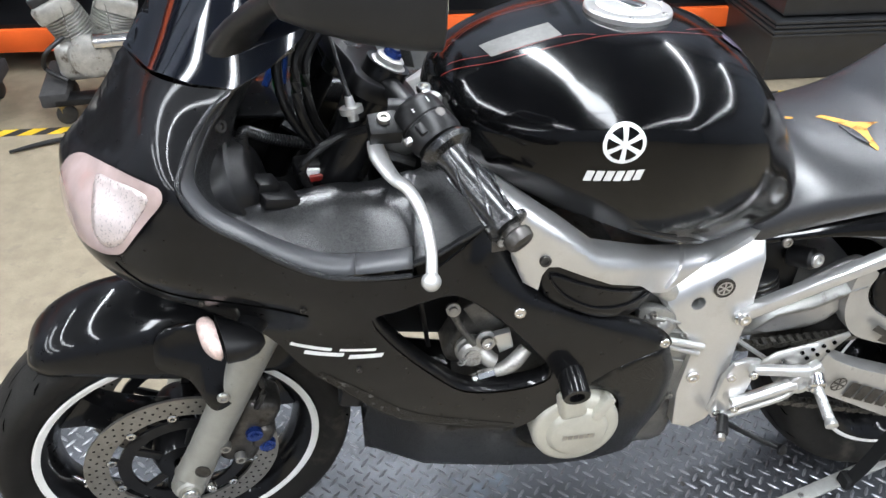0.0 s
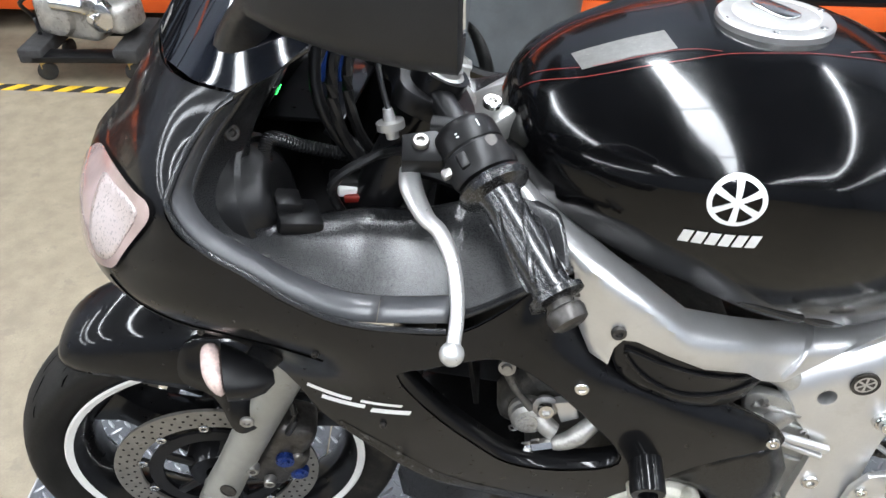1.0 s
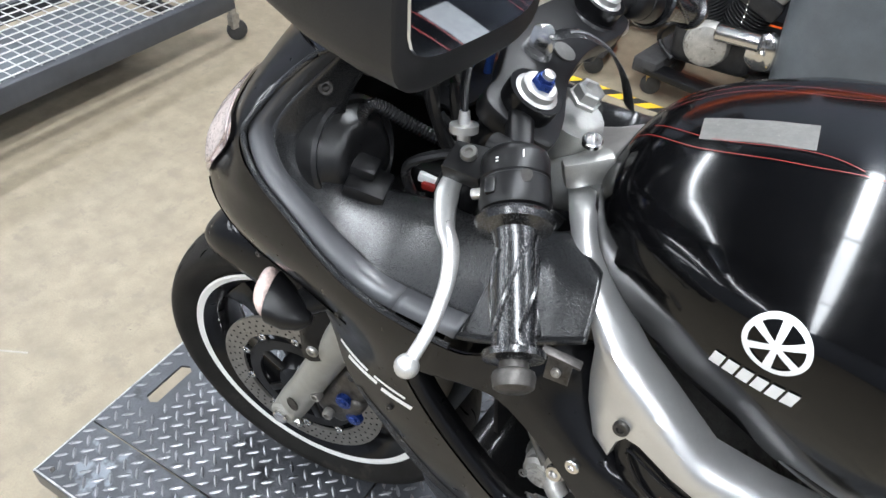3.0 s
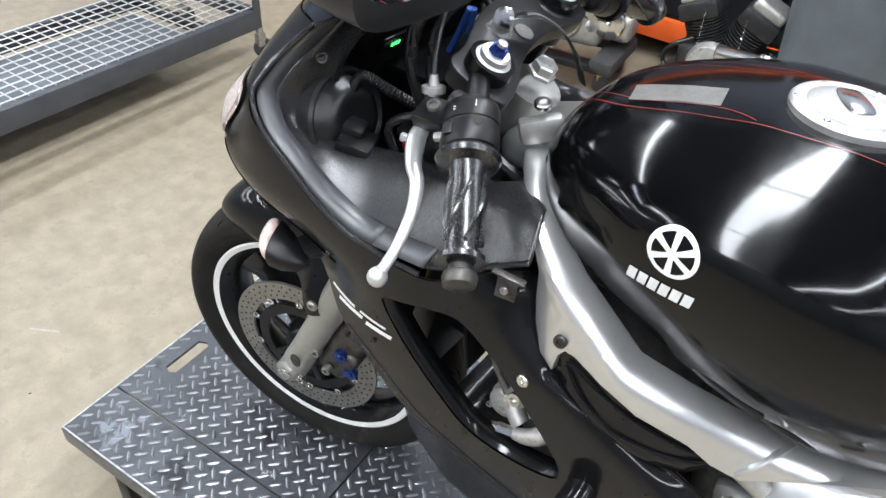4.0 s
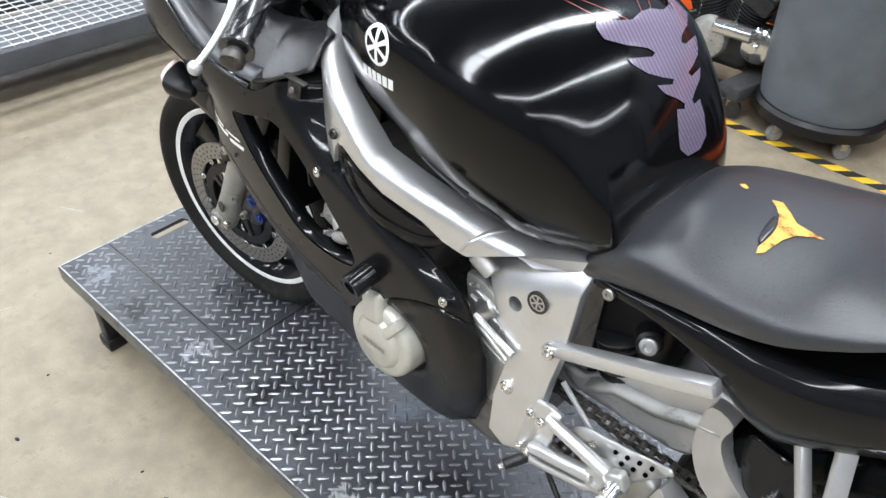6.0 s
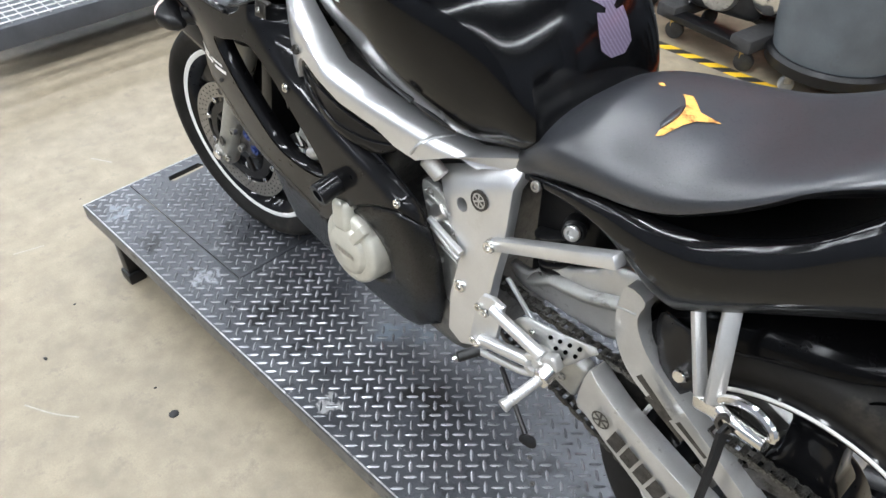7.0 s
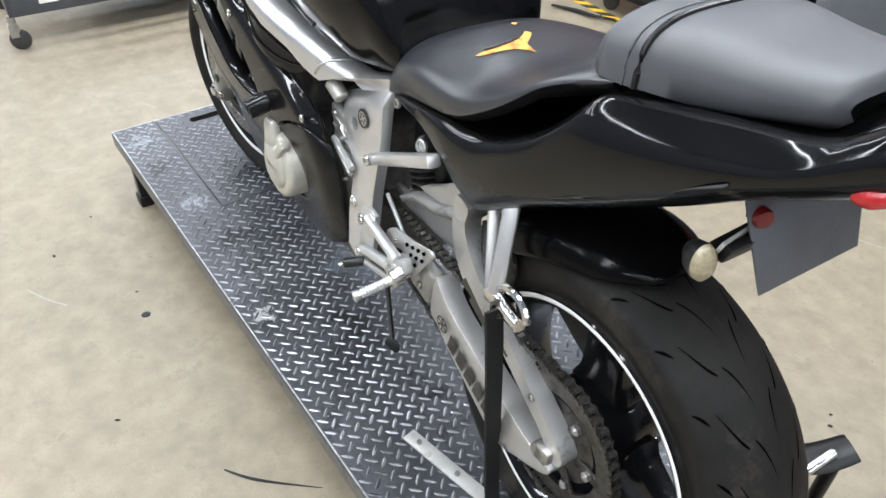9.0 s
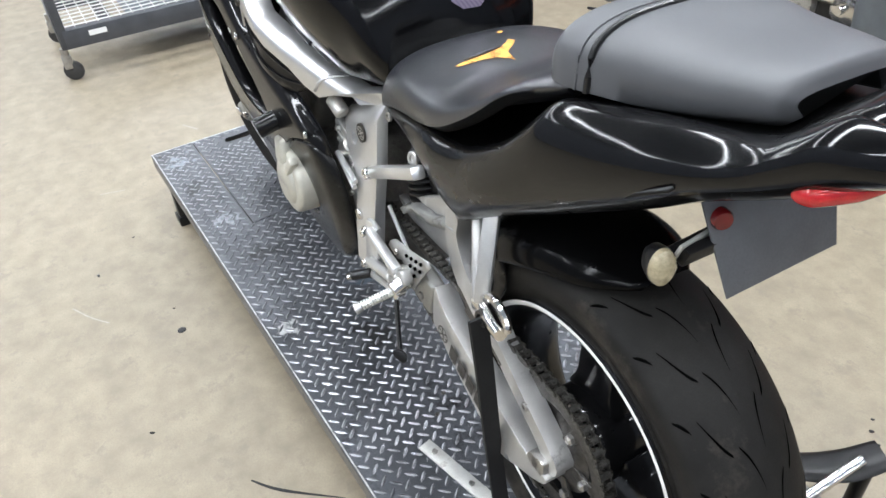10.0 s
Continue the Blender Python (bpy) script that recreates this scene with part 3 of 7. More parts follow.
for y in (0.12, 0.88):
    part("under_frame", box(CWID - 0.02, 0.05, 0.03, pose(-CWID / 2, CL * y, CZ - 0.052), 0.003), PLASTIC, cart)
part("card", box(0.003, 0.075, 0.022, pose(0.0050, 0.16, CZ - 0.030)), WHITE, cart, "small white label")
for x in (-0.018, -CWID + 0.018):
    for y in (0.0, CL):
        part("post", add(box(0.038, 0.005, 0.74, pose(x, y, CZ + 0.29), 0.002), box(0.005, 0.034, 0.74, pose(x + (0.0165 if x > -0.1 else -0.0165), y + (0.0195 if y < 1 else -0.0195), CZ + 0.29), 0.002)), CART_GREY, cart, "dark angle-steel corner post")
        part("caster_fork", add(box(0.030, 0.040, 0.060, pose(x, y, 0.085), 0.004), rod((x, y, 0.11), (x, y, CZ - 0.075), 0.016)), STEEL, cart)
        part("caster_wheel", lathe([(0, -0.014), (0.034, -0.014), (0.041, -0.010), (0.043, 0), (0.041, 0.010), (0.034, 0.014), (0, 0.014)], pose(x, y + 0.012, 0.043, 90, 0, 70), 24), CASTER, cart)
    part("cross_brace", rod((x, CL - 0.01, CZ + 0.10), (x, CL - 0.32, CZ + 0.60), 0.007), CART_GREY, cart)


# ---- rubbish bin on wheels ----
bin_ = thing("rubbish_bin", "tall round grey plastic rubbish bin on a wheeled base", "bin", pose(0.475, 2.15, 0) @ Matrix.Diagonal((0.87, 0.87, 1, 1)))
part("body", lathe([(0, 0.115), (0.245, 0.115), (0.262, 0.13), (0.275, 0.20), (0.325, 0.80), (0.345, 0.80), (0.35, 0.84), (0.335, 0.85), (0.315, 0.84), (0.26, 0.16), (0, 0.15)], None, 48), BIN_GREY, bin_)
part("base", lathe([(0, 0.075), (0.25, 0.075), (0.285, 0.085), (0.29, 0.125), (0.275, 0.14), (0.255, 0.14), (0, 0.114)], None, 48), PLASTIC, bin_, "black wheeled dolly ring")
for k in range(5):
    a = radians(-110 + 72 * k)
    x, y = 0.235 * math.cos(a), 0.235 * math.sin(a)
    part("caster_fork", box(0.03, 0.035, 0.045, pose(x, y, 0.062, 0, 0, 40), 0.004), STEEL, bin_)
    part("caster_wheel", lathe([(0, -0.014), (0.028, -0.014), (0.034, -0.009), (0.034, 0.009), (0.028, 0.014), (0, 0.014)], pose(x, y, 0.034, 90, 0, 35), 20), GREY_RUBBER, bin_)
for k in (0.0, 180.0):
    part("handle", add(bmesh.new(), sweep([(0.33, -0.08, 0.72), (0.37, -0.07, 0.74), (0.375, 0, 0.745), (0.37, 0.07, 0.74), (0.33, 0.08, 0.72)], 0.012), pose(0, 0, 0, 0, 0, k - 60)), BIN_GREY, bin_)


# ---- dollies and engines along the rack ----
def dolly(x, y, turn, w=0.48, d=0.34):
    o = thing("dolly", "wooden dolly with dark carpet ends on swivel casters", "dolly", pose(x, y, 0, 0, 0, turn), group="dollies by the rack")
    for s in (-1, 1):
        part("end_board", box(0.10, d, 0.06, pose(s * (w / 2 - 0.05), 0, 0.125), 0.012), CARPET, o, "dark carpet-wrapped end board")
        part("side_board", box(w - 0.1, 0.08, 0.025, pose(0, s * (d / 2 - 0.04), 0.112), 0.003), PLASTIC, o)
        for r in (-1, 1):
            cx, cy = s * (w / 2 - 0.06), r * (d / 2 - 0.06)
            part("caster_fork", box(0.028, 0.03, 0.05, pose(cx, cy, 0.075, 0, 0, 30), 0.003), GOLD, o)
            part("caster_wheel", lathe([(0, -0.013), (0.032, -0.013), (0.039, -0.008), (0.039, 0.008), (0.032, 0.013), (0, 0.013)], pose(cx + 0.01, cy, 0.039, 90, 0, 50 + 30 * r), 20), CASTER, o)
    return o


def engine(x, y, turn, dark, tall, z=0.155, label=""):
    """A V-twin engine: crankcase, side covers, two finned cylinders, heads and covers."""
    a, b = (ENGINE_BLACK, ENGINE_SILVER) if dark else (ENGINE_SILVER, ENGINE_BLACK)
    e = thing("engine", label or ("black and silver V-twin motorcycle engine on a dolly" if dark else "bare silver V-twin motorcycle engine on a dolly"), "engine", pose(x, y, z, 0, 0, turn), group="engines by the rack")
    part("crankcase", add(box(0.30, 0.20, 0.16, pose(0, 0, 0.08), 0.035, 3), box(0.2, 0.16, 0.12, pose(0.17, 0, 0.10), 0.03, 3)), a, e)
    part("side_cover", lathe([(0, 0.03), (0.05, 0.03), (0.075, 0.022), (0.085, 0.0), (0.085, -0.02)], pose(-0.02, -0.10, 0.10, 90, 0, 0), 32), ENGINE_SILVER, e)
    part("flywheel", lathe([(0.0, 0.05), (0.015, 0.05), (0.015, 0.018), (0.06, 0.014), (0.07, 0.005), (0.072, -0.02)], pose(0.17, -0.085, 0.12, 90, 0, 0), 32), CHROME, e)
    part("starter", rod((0.0, -0.12, 0.165), (0.16, -0.12, 0.165), 0.032, bev=0.006), CHROME, e)
    for s in (-1, 1):
        m = pose(s * 0.05, 0, 0.14, 0, s * 24, 0)
        prof = []
        for k in range(10):
            prof += [(0.062, 0.012 * k), (0.078, 0.012 * k + 0.001), (0.078, 0.012 * k + 0.004), (0.062, 0.012 * k + 0.005)]
        part("cylinder", lathe([(0, 0)] + prof + [(0, 0.12)], m, 28), ENGINE_BLACK if dark else ENGINE_SILVER, e, "finned cylinder")
        part("cylinder_head", box(0.15, 0.16, 0.07, m @ pose(0, 0, 0.15), 0.015), a, e)
        part("rocker_cover", box(0.13, 0.12, 0.05, m @ pose(0, 0, 0.20), 0.016, 3), ENGINE_SILVER if tall else b, e)
        part("spring", sweep([(Vector((0.075 * s, -0.11 + 0.008 * math.cos(q), 0.16 + 0.0035 * q))) for q in [i * 1.05 for i in range(40)]], 0.0022, 6, 1), CHROME, e)
    for k in range(6):
        part("bolt_head", bolt((-0.02 + 0.07 * math.cos(k * 1.05), -0.122, 0.10 + 0.07 * math.sin(k * 1.05)), (0, -1, 0), 0.006, 0.006), STEEL, e)
    part("hose", sweep([(-0.1, -0.08, 0.18), (-0.17, -0.12, 0.14), (-0.2, -0.05, 0.05), (-0.12, -0.12, 0.02)], 0.009), RUBBER, e)
    return e


dolly(0.03, 2.13, -8)
engine(0.02, 2.15, 4, True, True)
dolly(-0.60, 2.14, 6)
engine(-0.62, 2.16, 10, False, False)
dolly(-1.27, 2.15, 3)
engine(-1.30, 2.17, -15, False, True)
dolly(-2.05, 2.2, 5)
engine(-2.05, 2.24, 20, True, False)

# ---- pallet rack with orange beams and dark wheels behind ----
rack = thing("pallet_rack", "orange steel pallet rack along the wall", "rack", pose(0, 2.52, 0))
for z in (0.15, 1.45):
    for x0_, x1_ in ((-4.2, -1.55), (-1.45, 1.20), (1.30, 3.9)):
        part("beam", box(x1_ - x0_, 0.045, 0.10, pose((x0_ + x1_) / 2, 0, z), 0.004), ORANGE, rack, "orange painted beam")
        part("beam", box(x1_ - x0_, 0.045, 0.10, pose((x0_ + x1_) / 2, 0.85, z), 0.004), ORANGE, rack, "orange painted beam")
        part("shelf_deck", box(x1_ - x0_, 0.85, 0.018, pose((x0_ + x1_) / 2, 0.425, z + 0.06)), PLASTIC, rack)
for x in (-4.25, -1.5, 1.25, 3.95):
    for y in (0, 0.85):
        part("upright", box(0.08, 0.07, 2.4, pose(x, y, 1.2), 0.004), CART_GREY, rack)


def loose_tyre(x, y, z, r, w, m=None):
    prof = [(r * 0.66, -w * 0.4), (r * 0.75, -w * 0.5), (r * 0.9, -w * 0.46), (r * 0.985, -w * 0.25), (r, 0), (r * 0.985, w * 0.25), (r * 0.9, w * 0.46), (r * 0.75, w * 0.5), (r * 0.66, w * 0.4), (r * 0.64, 0), (r * 0.66, -w * 0.4)]
    lone("tyre", lathe(prof, pose(x, y, z) @ (m or pose(0, 0, 0)), 40), TYRE, "worn black motorcycle tyre stored on the rack", "tyre", group="tyres on the rack")


for i in range(22):
    x = -4.0 + 0.335 * i + rnd.uniform(-0.03, 0.03)
    if abs(x + 1.5) < 0.14 or abs(x - 1.25) < 0.14:
        continue
    loose_tyre(x, 2.90, 0.22 + 0.31, 0.31, 0.17, pose(0, 0, 0, 90 + rnd.uniform(-4, 4), 0, 90 + rnd.uniform(-20, 20)))
for i in range(13):
    x = -4.0 + 0.62 * i + rnd.uniform(-0.03, 0.03)
    if abs(x + 1.5) < 0.36 or abs(x - 1.25) < 0.36:
        continue
    for k in range(2):
        loose_tyre(x, 2.95, 1.595 + 0.151 * k, 0.29, 0.15, pose(0, 0, 0, 0, 0, 0))


# ---- black totes ----
def tote(x, y, z, w, d, h):
    o = thing("storage_tote", "black ribbed plastic storage tote", "tote", pose(x, y, z), group="stack of totes")
    rings = []
    for f, zz in ((0.9, 0.0), (0.93, 0.01), (0.985, h * 0.8)):
        rings.append([(s * w / 2 * f, t * d / 2 * f, zz) for s, t in ((-1, -1), (1, -1), (1, 1), (-1, 1))])
    part("body", loft(rings, True, True), TOTE, o)
    for k in range(4):
        part("rib", box(w * (1.0 + 0.012 * (k % 2)), d * (1.0 + 0.012 * (k % 2)), h * 0.05, pose(0, 0, h * (0.74 + 0.07 * k)), 0.004), TOTE, o)
    return o


for k in range(3):
    tote(2.70, 2.36, 0.002 + 0.305 * k, 0.9, 0.6, 0.30)
    tote(3.66, 2.33, 0.002 + 0.305 * k, 0.9, 0.6, 0.30)

# red air hose and small debris on the floor
lone("air_hose", sweep([(0.62, 1.50, 0.008), (0.82, 1.59, 0.008), (0.90, 1.68, 0.008), (0.98, 1.95, 0.008), (1.4, 1.9, 0.008), (2.3, 1.62, 0.008), (3.2, 1.7, 0.008), (4.2, 1.3, 0.008)], 0.007), RED_HOSE, "red rubber air hose lying on the floor", "hose")
lone("lever_scrap", sweep([(-0.92, 1.78, 0.012), (-0.80, 1.84, 0.012), (-0.70, 1.86, 0.018), (-0.62, 1.92, 0.014)], [0.006, 0.01, 0.009, 0.006], 8), PLASTIC, "small black lever dropped on the floor", "debris")
lone("stain", lathe([(0, 0.0012), (0.006, 0.0012), (0.011, 0.0006), (0.012, 0.0)], pose(0.21, -0.473, 0), 10), PLASTIC, "small dark blob of dried grease on the floor", "debris")
lone("scuff", sweep([(0.77, -0.46, 0.0004), (0.83, -0.41, 0.0006), (0.92, -0.30, 0.0004)], [0.002, 0.004, 0.001], 6, flat=0.15), PLASTIC, "thin dark rubber scuff on the floor", "debris")

PALE = surface("pale_scratch", (0.33, 0.305, 0.255), 0.6, vary=0.2, size=0.02)
for pts, w in (([(0.94, 1.43), (1.0, 1.445), (1.06, 1.47)], 0.003), ([(-0.95, -0.18), (-0.88, -0.14)], 0.003), ([(-0.05, -0.72), (0.02, -0.68), (0.07, -0.64)], 0.002), ([(-0.62, -0.55), (-0.60, -0.47)], 0.002)):
    lone("scratch", sweep([(x, y, 0.0004) for x, y in pts], w, 6, 4, flat=0.12), PALE, "thin pale scratch in the concrete floor", "scratch", group="floor scratches")
rnd2 = random.Random(11)
for x, y in ((1.38, 0.76), (1.41, 0.74), (1.36, 0.79), (-0.16, -0.63), (0.11, -0.47), (-0.30, -0.50), (0.52, -0.62), (-0.75, -0.30)):
    r = rnd2.uniform(0.004, 0.009)
    lone("grit", lathe([(0, 0.5 * r), (0.5 * r, 0.45 * r), (r, 0.15 * r), (0.9 * r, 0.0)], pose(x, y, 0, 0, 0, rnd2.uniform(0, 90)) @ Matrix.Diagonal((1, rnd2.uniform(0.4, 0.8), 1, 1)), 7), PLASTIC, "small dark speck of grit on the floor", "debris", group="grit on the floor")


# ---- the motorcycle: x runs backwards from the front axle, y to its right side, z up from the table ----
from mathutils.bvhtree import BVHTree

bike = thing("motorcycle", "black sports motorcycle with silver frame strapped upright on the lift table", "motorcycle", pose(0, 0, TOP + 0.0005, -1.8, 0, 0))
STEM, STEM_WAY, STEER_DEG = Vector((0.335, 0, 0.912)), Vector((0.407, 0, 0.914)).normalized(), 9.7
STEER = Matrix.Translation(STEM) @ Matrix.Rotation(radians(STEER_DEG), 4, STEM_WAY) @ Matrix.Translation(-STEM)


def steer(bm):
    bm.transform(STEER)
    return bm


def other_side(p):
    """A steered point of the left bar, carried to the right bar."""
    q = STEER.inverted() @ Vector(p)
    return STEER @ Vector((q.x, -q.y, q.z))


def curve(xs, ys):
    """A smooth function through a few values (monotone pieces)."""
    xs, ys = np.array(xs, float), np.array(ys, float)
    d = np.diff(ys) / np.diff(xs)
    m = np.concatenate([[d[0]], np.where(d[:-1] * d[1:] > 0, 2 * d[:-1] * d[1:] / (d[:-1] + d[1:] + 1e-12), 0), [d[-1]]])

    def f(x):
        i = int(np.clip(np.searchsorted(xs, x) - 1, 0, len(xs) - 2))
        h = xs[i + 1] - xs[i]
        t = min(max((x - xs[i]) / h, 0.0), 1.0)
        return float((2 * t ** 3 - 3 * t ** 2 + 1) * ys[i] + (t ** 3 - 2 * t ** 2 + t) * h * m[i] + (-2 * t ** 3 + 3 * t ** 2) * ys[i + 1] + (t ** 3 - t ** 2) * h * m[i + 1])
    return f


def onto(bm, tree, way, lift=0.0008):
    """Lays a flat decal on a surface, along way."""
    way = Vector(way).normalized()
    for v in bm.verts:
        hit, nor, _, _ = tree.ray_cast(v.co - way * 1.0, way, 3.0)
        if hit is not None:
            v.co = hit - way * lift
    return bm


def bevelled(ob, w, seg=3):
    b = ob.modifiers.new("Bevel", "BEVEL")
    b.width, b.segments, b.limit_method, b.angle_limit = w, seg, "ANGLE", radians(40)
    return ob


# ---------------------------------------------------------------- wheels
def wheel(name, cx, cz, r, w, rim_w, tread, m_extra, spin):
    """Tyre, black three-spoke rim with white edge tape. Axis along y."""
    m = m_extra @ pose(cx, 0, cz, 90, 0, 0)
    k = rim_w / 2
    rim = lathe([(0.217, k), (0.222, k - 0.004), (0.214, k - 0.012), (0.203, k - 0.02), (0.196, k * 0.4), (0.193, 0), (0.196, -k * 0.4), (0.203, -k + 0.02), (0.214, -k + 0.012), (0.222, -k + 0.004), (0.217, -k), (0.209, -k + 0.003), (0.198, -k + 0.016), (0.187, -k * 0.4), (0.183, 0), (0.187, k * 0.4), (0.198, k - 0.016), (0.209, k - 0.003), (0.217, k)], None, 96)
    rim.transform(m)
    rim_ob = part(name, rim, GLOSS, bike, "gloss black three-spoke alloy wheel")
    hub_r = 0.05 if rim_w < 0.12 else 0.075
    part("hub", lathe([(0.018, 0.07), (hub_r * 0.8, 0.07), (hub_r, 0.05), (hub_r, -0.05), (hub_r * 0.8, -0.07), (0.018, -0.07), (0.018, 0.07)], m, 40), GLOSS, rim_ob)
    wid = 1.0 if rim_w < 0.12 else 1.45
    for i in range(3):
        a = 120 * i + spin
        sp = loft([[(q, -v * wid, -d), (q, v * wid, -d), (q, v * wid, d), (q, -v * wid, d)] for q, v, d in ((hub_r - 0.012, 0.036, 0.032), (0.09, 0.026, 0.026), (0.15, 0.024, 0.021), (0.189, 0.040, 0.026))], True, True)
        bmesh.ops.bevel(sp, geom=sp.edges[:], offset=0.007, segments=2, affect="EDGES", profile=0.5)
        part("spoke", add(bmesh.new(), sp, m @ pose(0, 0, 0, 0, 0, a)), GLOSS, rim_ob)
    h = w / 2
    prof = [(0.2195, k - 0.006), (0.228, h * 0.82), (0.2195 + (r - 0.2195) * 0.38, h * 0.985), (r - (r - 0.22) * 0.42, h), (r - (r - 0.22) * 0.27, h * 0.91), (r - (r - 0.22) * 0.13, h * 0.64), (r - (r - 0.22) * 0.04, h * 0.34), (r, 0)]
    prof = catmull([(a, b, 0) for a, b in prof], 4)
    prof = [(p[0], p[1]) for p in prof]
    prof = prof + [(a, -b) for a, b in prof[-2::-1]] + [(0.21, 0), prof[0]]
    raw = lathe(prof, None, 128)
    tyre_tree = BVHTree.FromBMesh(raw)
    raw.free()
    tyre_ob = part("tyre", lathe(prof, m, 128), TYRE, rim_ob, "black rubber tyre with cut tread")

    def on_tyre(ang, s):
        """A point of the tread: s from -1 to 1 across."""
        y = s * h
        rad = r - (r - 0.22) * (0.42 * abs(s) ** 3.2 * 0.75 + 0.05 * abs(s))
        p = Vector((rad * math.cos(ang), rad * math.sin(ang), y))
        d = Vector((0.62 * r * math.cos(ang), 0.62 * r * math.sin(ang), y * 0.5)) - p
        hit, _, _, _ = tyre_tree.ray_cast(p - d, d.normalized(), 1.0)
        return hit if hit is not None else p

    n = tread
    for i in range(n):
        a0 = 2 * math.pi * i / n
        for sgn in (1, -1):
            for s0, s1, da, bend in ((0.10, 0.30, 0.18, 0.02), (0.42, 0.68, 0.16, -0.035), (0.80, 0.93, 0.06, 0.0)):
                off = a0 + (0.5 if sgn < 0 else 0) * 2 * math.pi / n + (0.16 if s0 > 0.2 else 0) + (0.13 if s0 > 0.5 else 0)
                rows = []
                for q in range(9):
                    t = q / 8
                    a = off + da * t + bend * math.sin(math.pi * t)
                    s = sgn * (s0 + (s1 - s0) * t ** 1.3)
                    wd = 0.0024 * (0.5 + math.sin(math.pi * min(max(t, 0.04), 0.96))) / r
                    p1, p2 = on_tyre(a - wd, s), on_tyre(a + wd, s)
                    rows.append((p1 + p1.normalized() * 0.0009, p2 + p2.normalized() * 0.0009))
                g = bmesh.new()
                vs = [(g.verts.new(x), g.verts.new(y)) for x, y in rows]
                for u, v in zip(vs, vs[1:]):
                    g.faces.new((u[0], u[1], v[1], v[0]))
                g.transform(m)
                part("tread_groove", g, GROOVE, tyre_ob)
    for sgn in (1, -1):
        low_r = 0.2085 if rim_w < 0.12 else 0.2130
        part("rim_tape", lathe([(0.2205, sgn * (k - 0.0002)), (0.217, sgn * (k + 0.0012)), (low_r, sgn * (k - 0.0018 * (0.217 - low_r) / 0.0085))], m, 96), TAPE_WHITE, rim_ob, "white reflective rim edge tape")
    return rim_ob, m


FW = (-0.025, 0.2865)
RW = (1.335, 0.311)
front_wheel, FM = wheel("front_wheel", FW[0], FW[1], 0.285, 0.120, 0.098, 20, STEER, 20)
rear_wheel, RM = wheel("rear_wheel", RW[0], RW[1], 0.3095, 0.160, 0.148, 22, Matrix.Identity(4), 95)
part("valve", add(bmesh.new(), add(rod((0.19, 0.0, 0.01), (0.165, 0.0, 0.035), 0.0045), rod((0.165, 0, 0.035), (0.152, 0, 0.044), 0.0062)), FM @ pose(0, 0, 0, 0, 0, 195)), CHROME, front_wheel)


def ring_plate(r0, r1, t, m, seg=64):
    return lathe([(r0, -t / 2), (r1, -t / 2), (r1, t / 2), (r0, t / 2), (r0, -t / 2)], m, seg)


for s in (1, -1):
    d = part("brake_disc", ring_plate(0.113, 0.149, 0.005, FM @ pose(0, 0, s * 0.064), 72), DISC_STEEL, front_wheel, "worn drilled steel brake disc")
    car = part("disc_carrier", ring_plate(0.080, 0.100, 0.005, FM @ pose(0, 0, s * 0.064), 48), PLASTIC, front_wheel, "black disc carrier")
    for i in range(10):
        part("carrier_tab", box(0.026, 0.016, 0.005, FM @ pose(0, 0, s * 0.064, 0, 0, 36 * i + 18) @ pose(0.106, 0, 0), 0.0015), PLASTIC, front_wheel)
    for i in range(5):
        part("carrier_arm", box(0.045, 0.014, 0.006, FM @ pose(0, 0, s * 0.064, 0, 0, 72 * i) @ pose(0.060, 0, 0), 0.0015), PLASTIC, front_wheel)
    for i in range(10):
        part("disc_button", lathe([(0.0075, -0.004), (0.0075, 0.003), (0.006, 0.0042), (0.0035, 0.0042), (0.003, 0.002), (0, 0.002)], FM @ pose(0, 0, s * 0.064, 0, 0, 36 * i + 18) @ pose(0.109, 0, 0) @ (pose(0, 0, 0) if s > 0 else pose(0, 0, 0, 180)), 14), CHROME, front_wheel)
    hole = bmesh.new()
    for i in range(48):
        for q, rr in enumerate((0.121, 0.131, 0.141)):
            add(hole, lathe([(0.0022, -0.0027), (0.0022, 0.0027), (0, 0.0027)], FM @ pose(0, 0, s * 0.064, 0, 0, 7.5 * i + 3.2 * q) @ pose(rr, 0, 0), 6))
    part("disc_drilling", hole, GROOVE, front_wheel, "small dark drilled holes")

# ---------------------------------------------------------------- fork, brakes, front mudguard
LEG_LOW, LEG_TOP = Vector((-0.030, -0.103, 0.262)), Vector((0.310, -0.103, 0.962))


def on_leg(t, y=-0.103):
    p = LEG_LOW.lerp(LEG_TOP, t)
    return Vector((p.x, y, p.z))


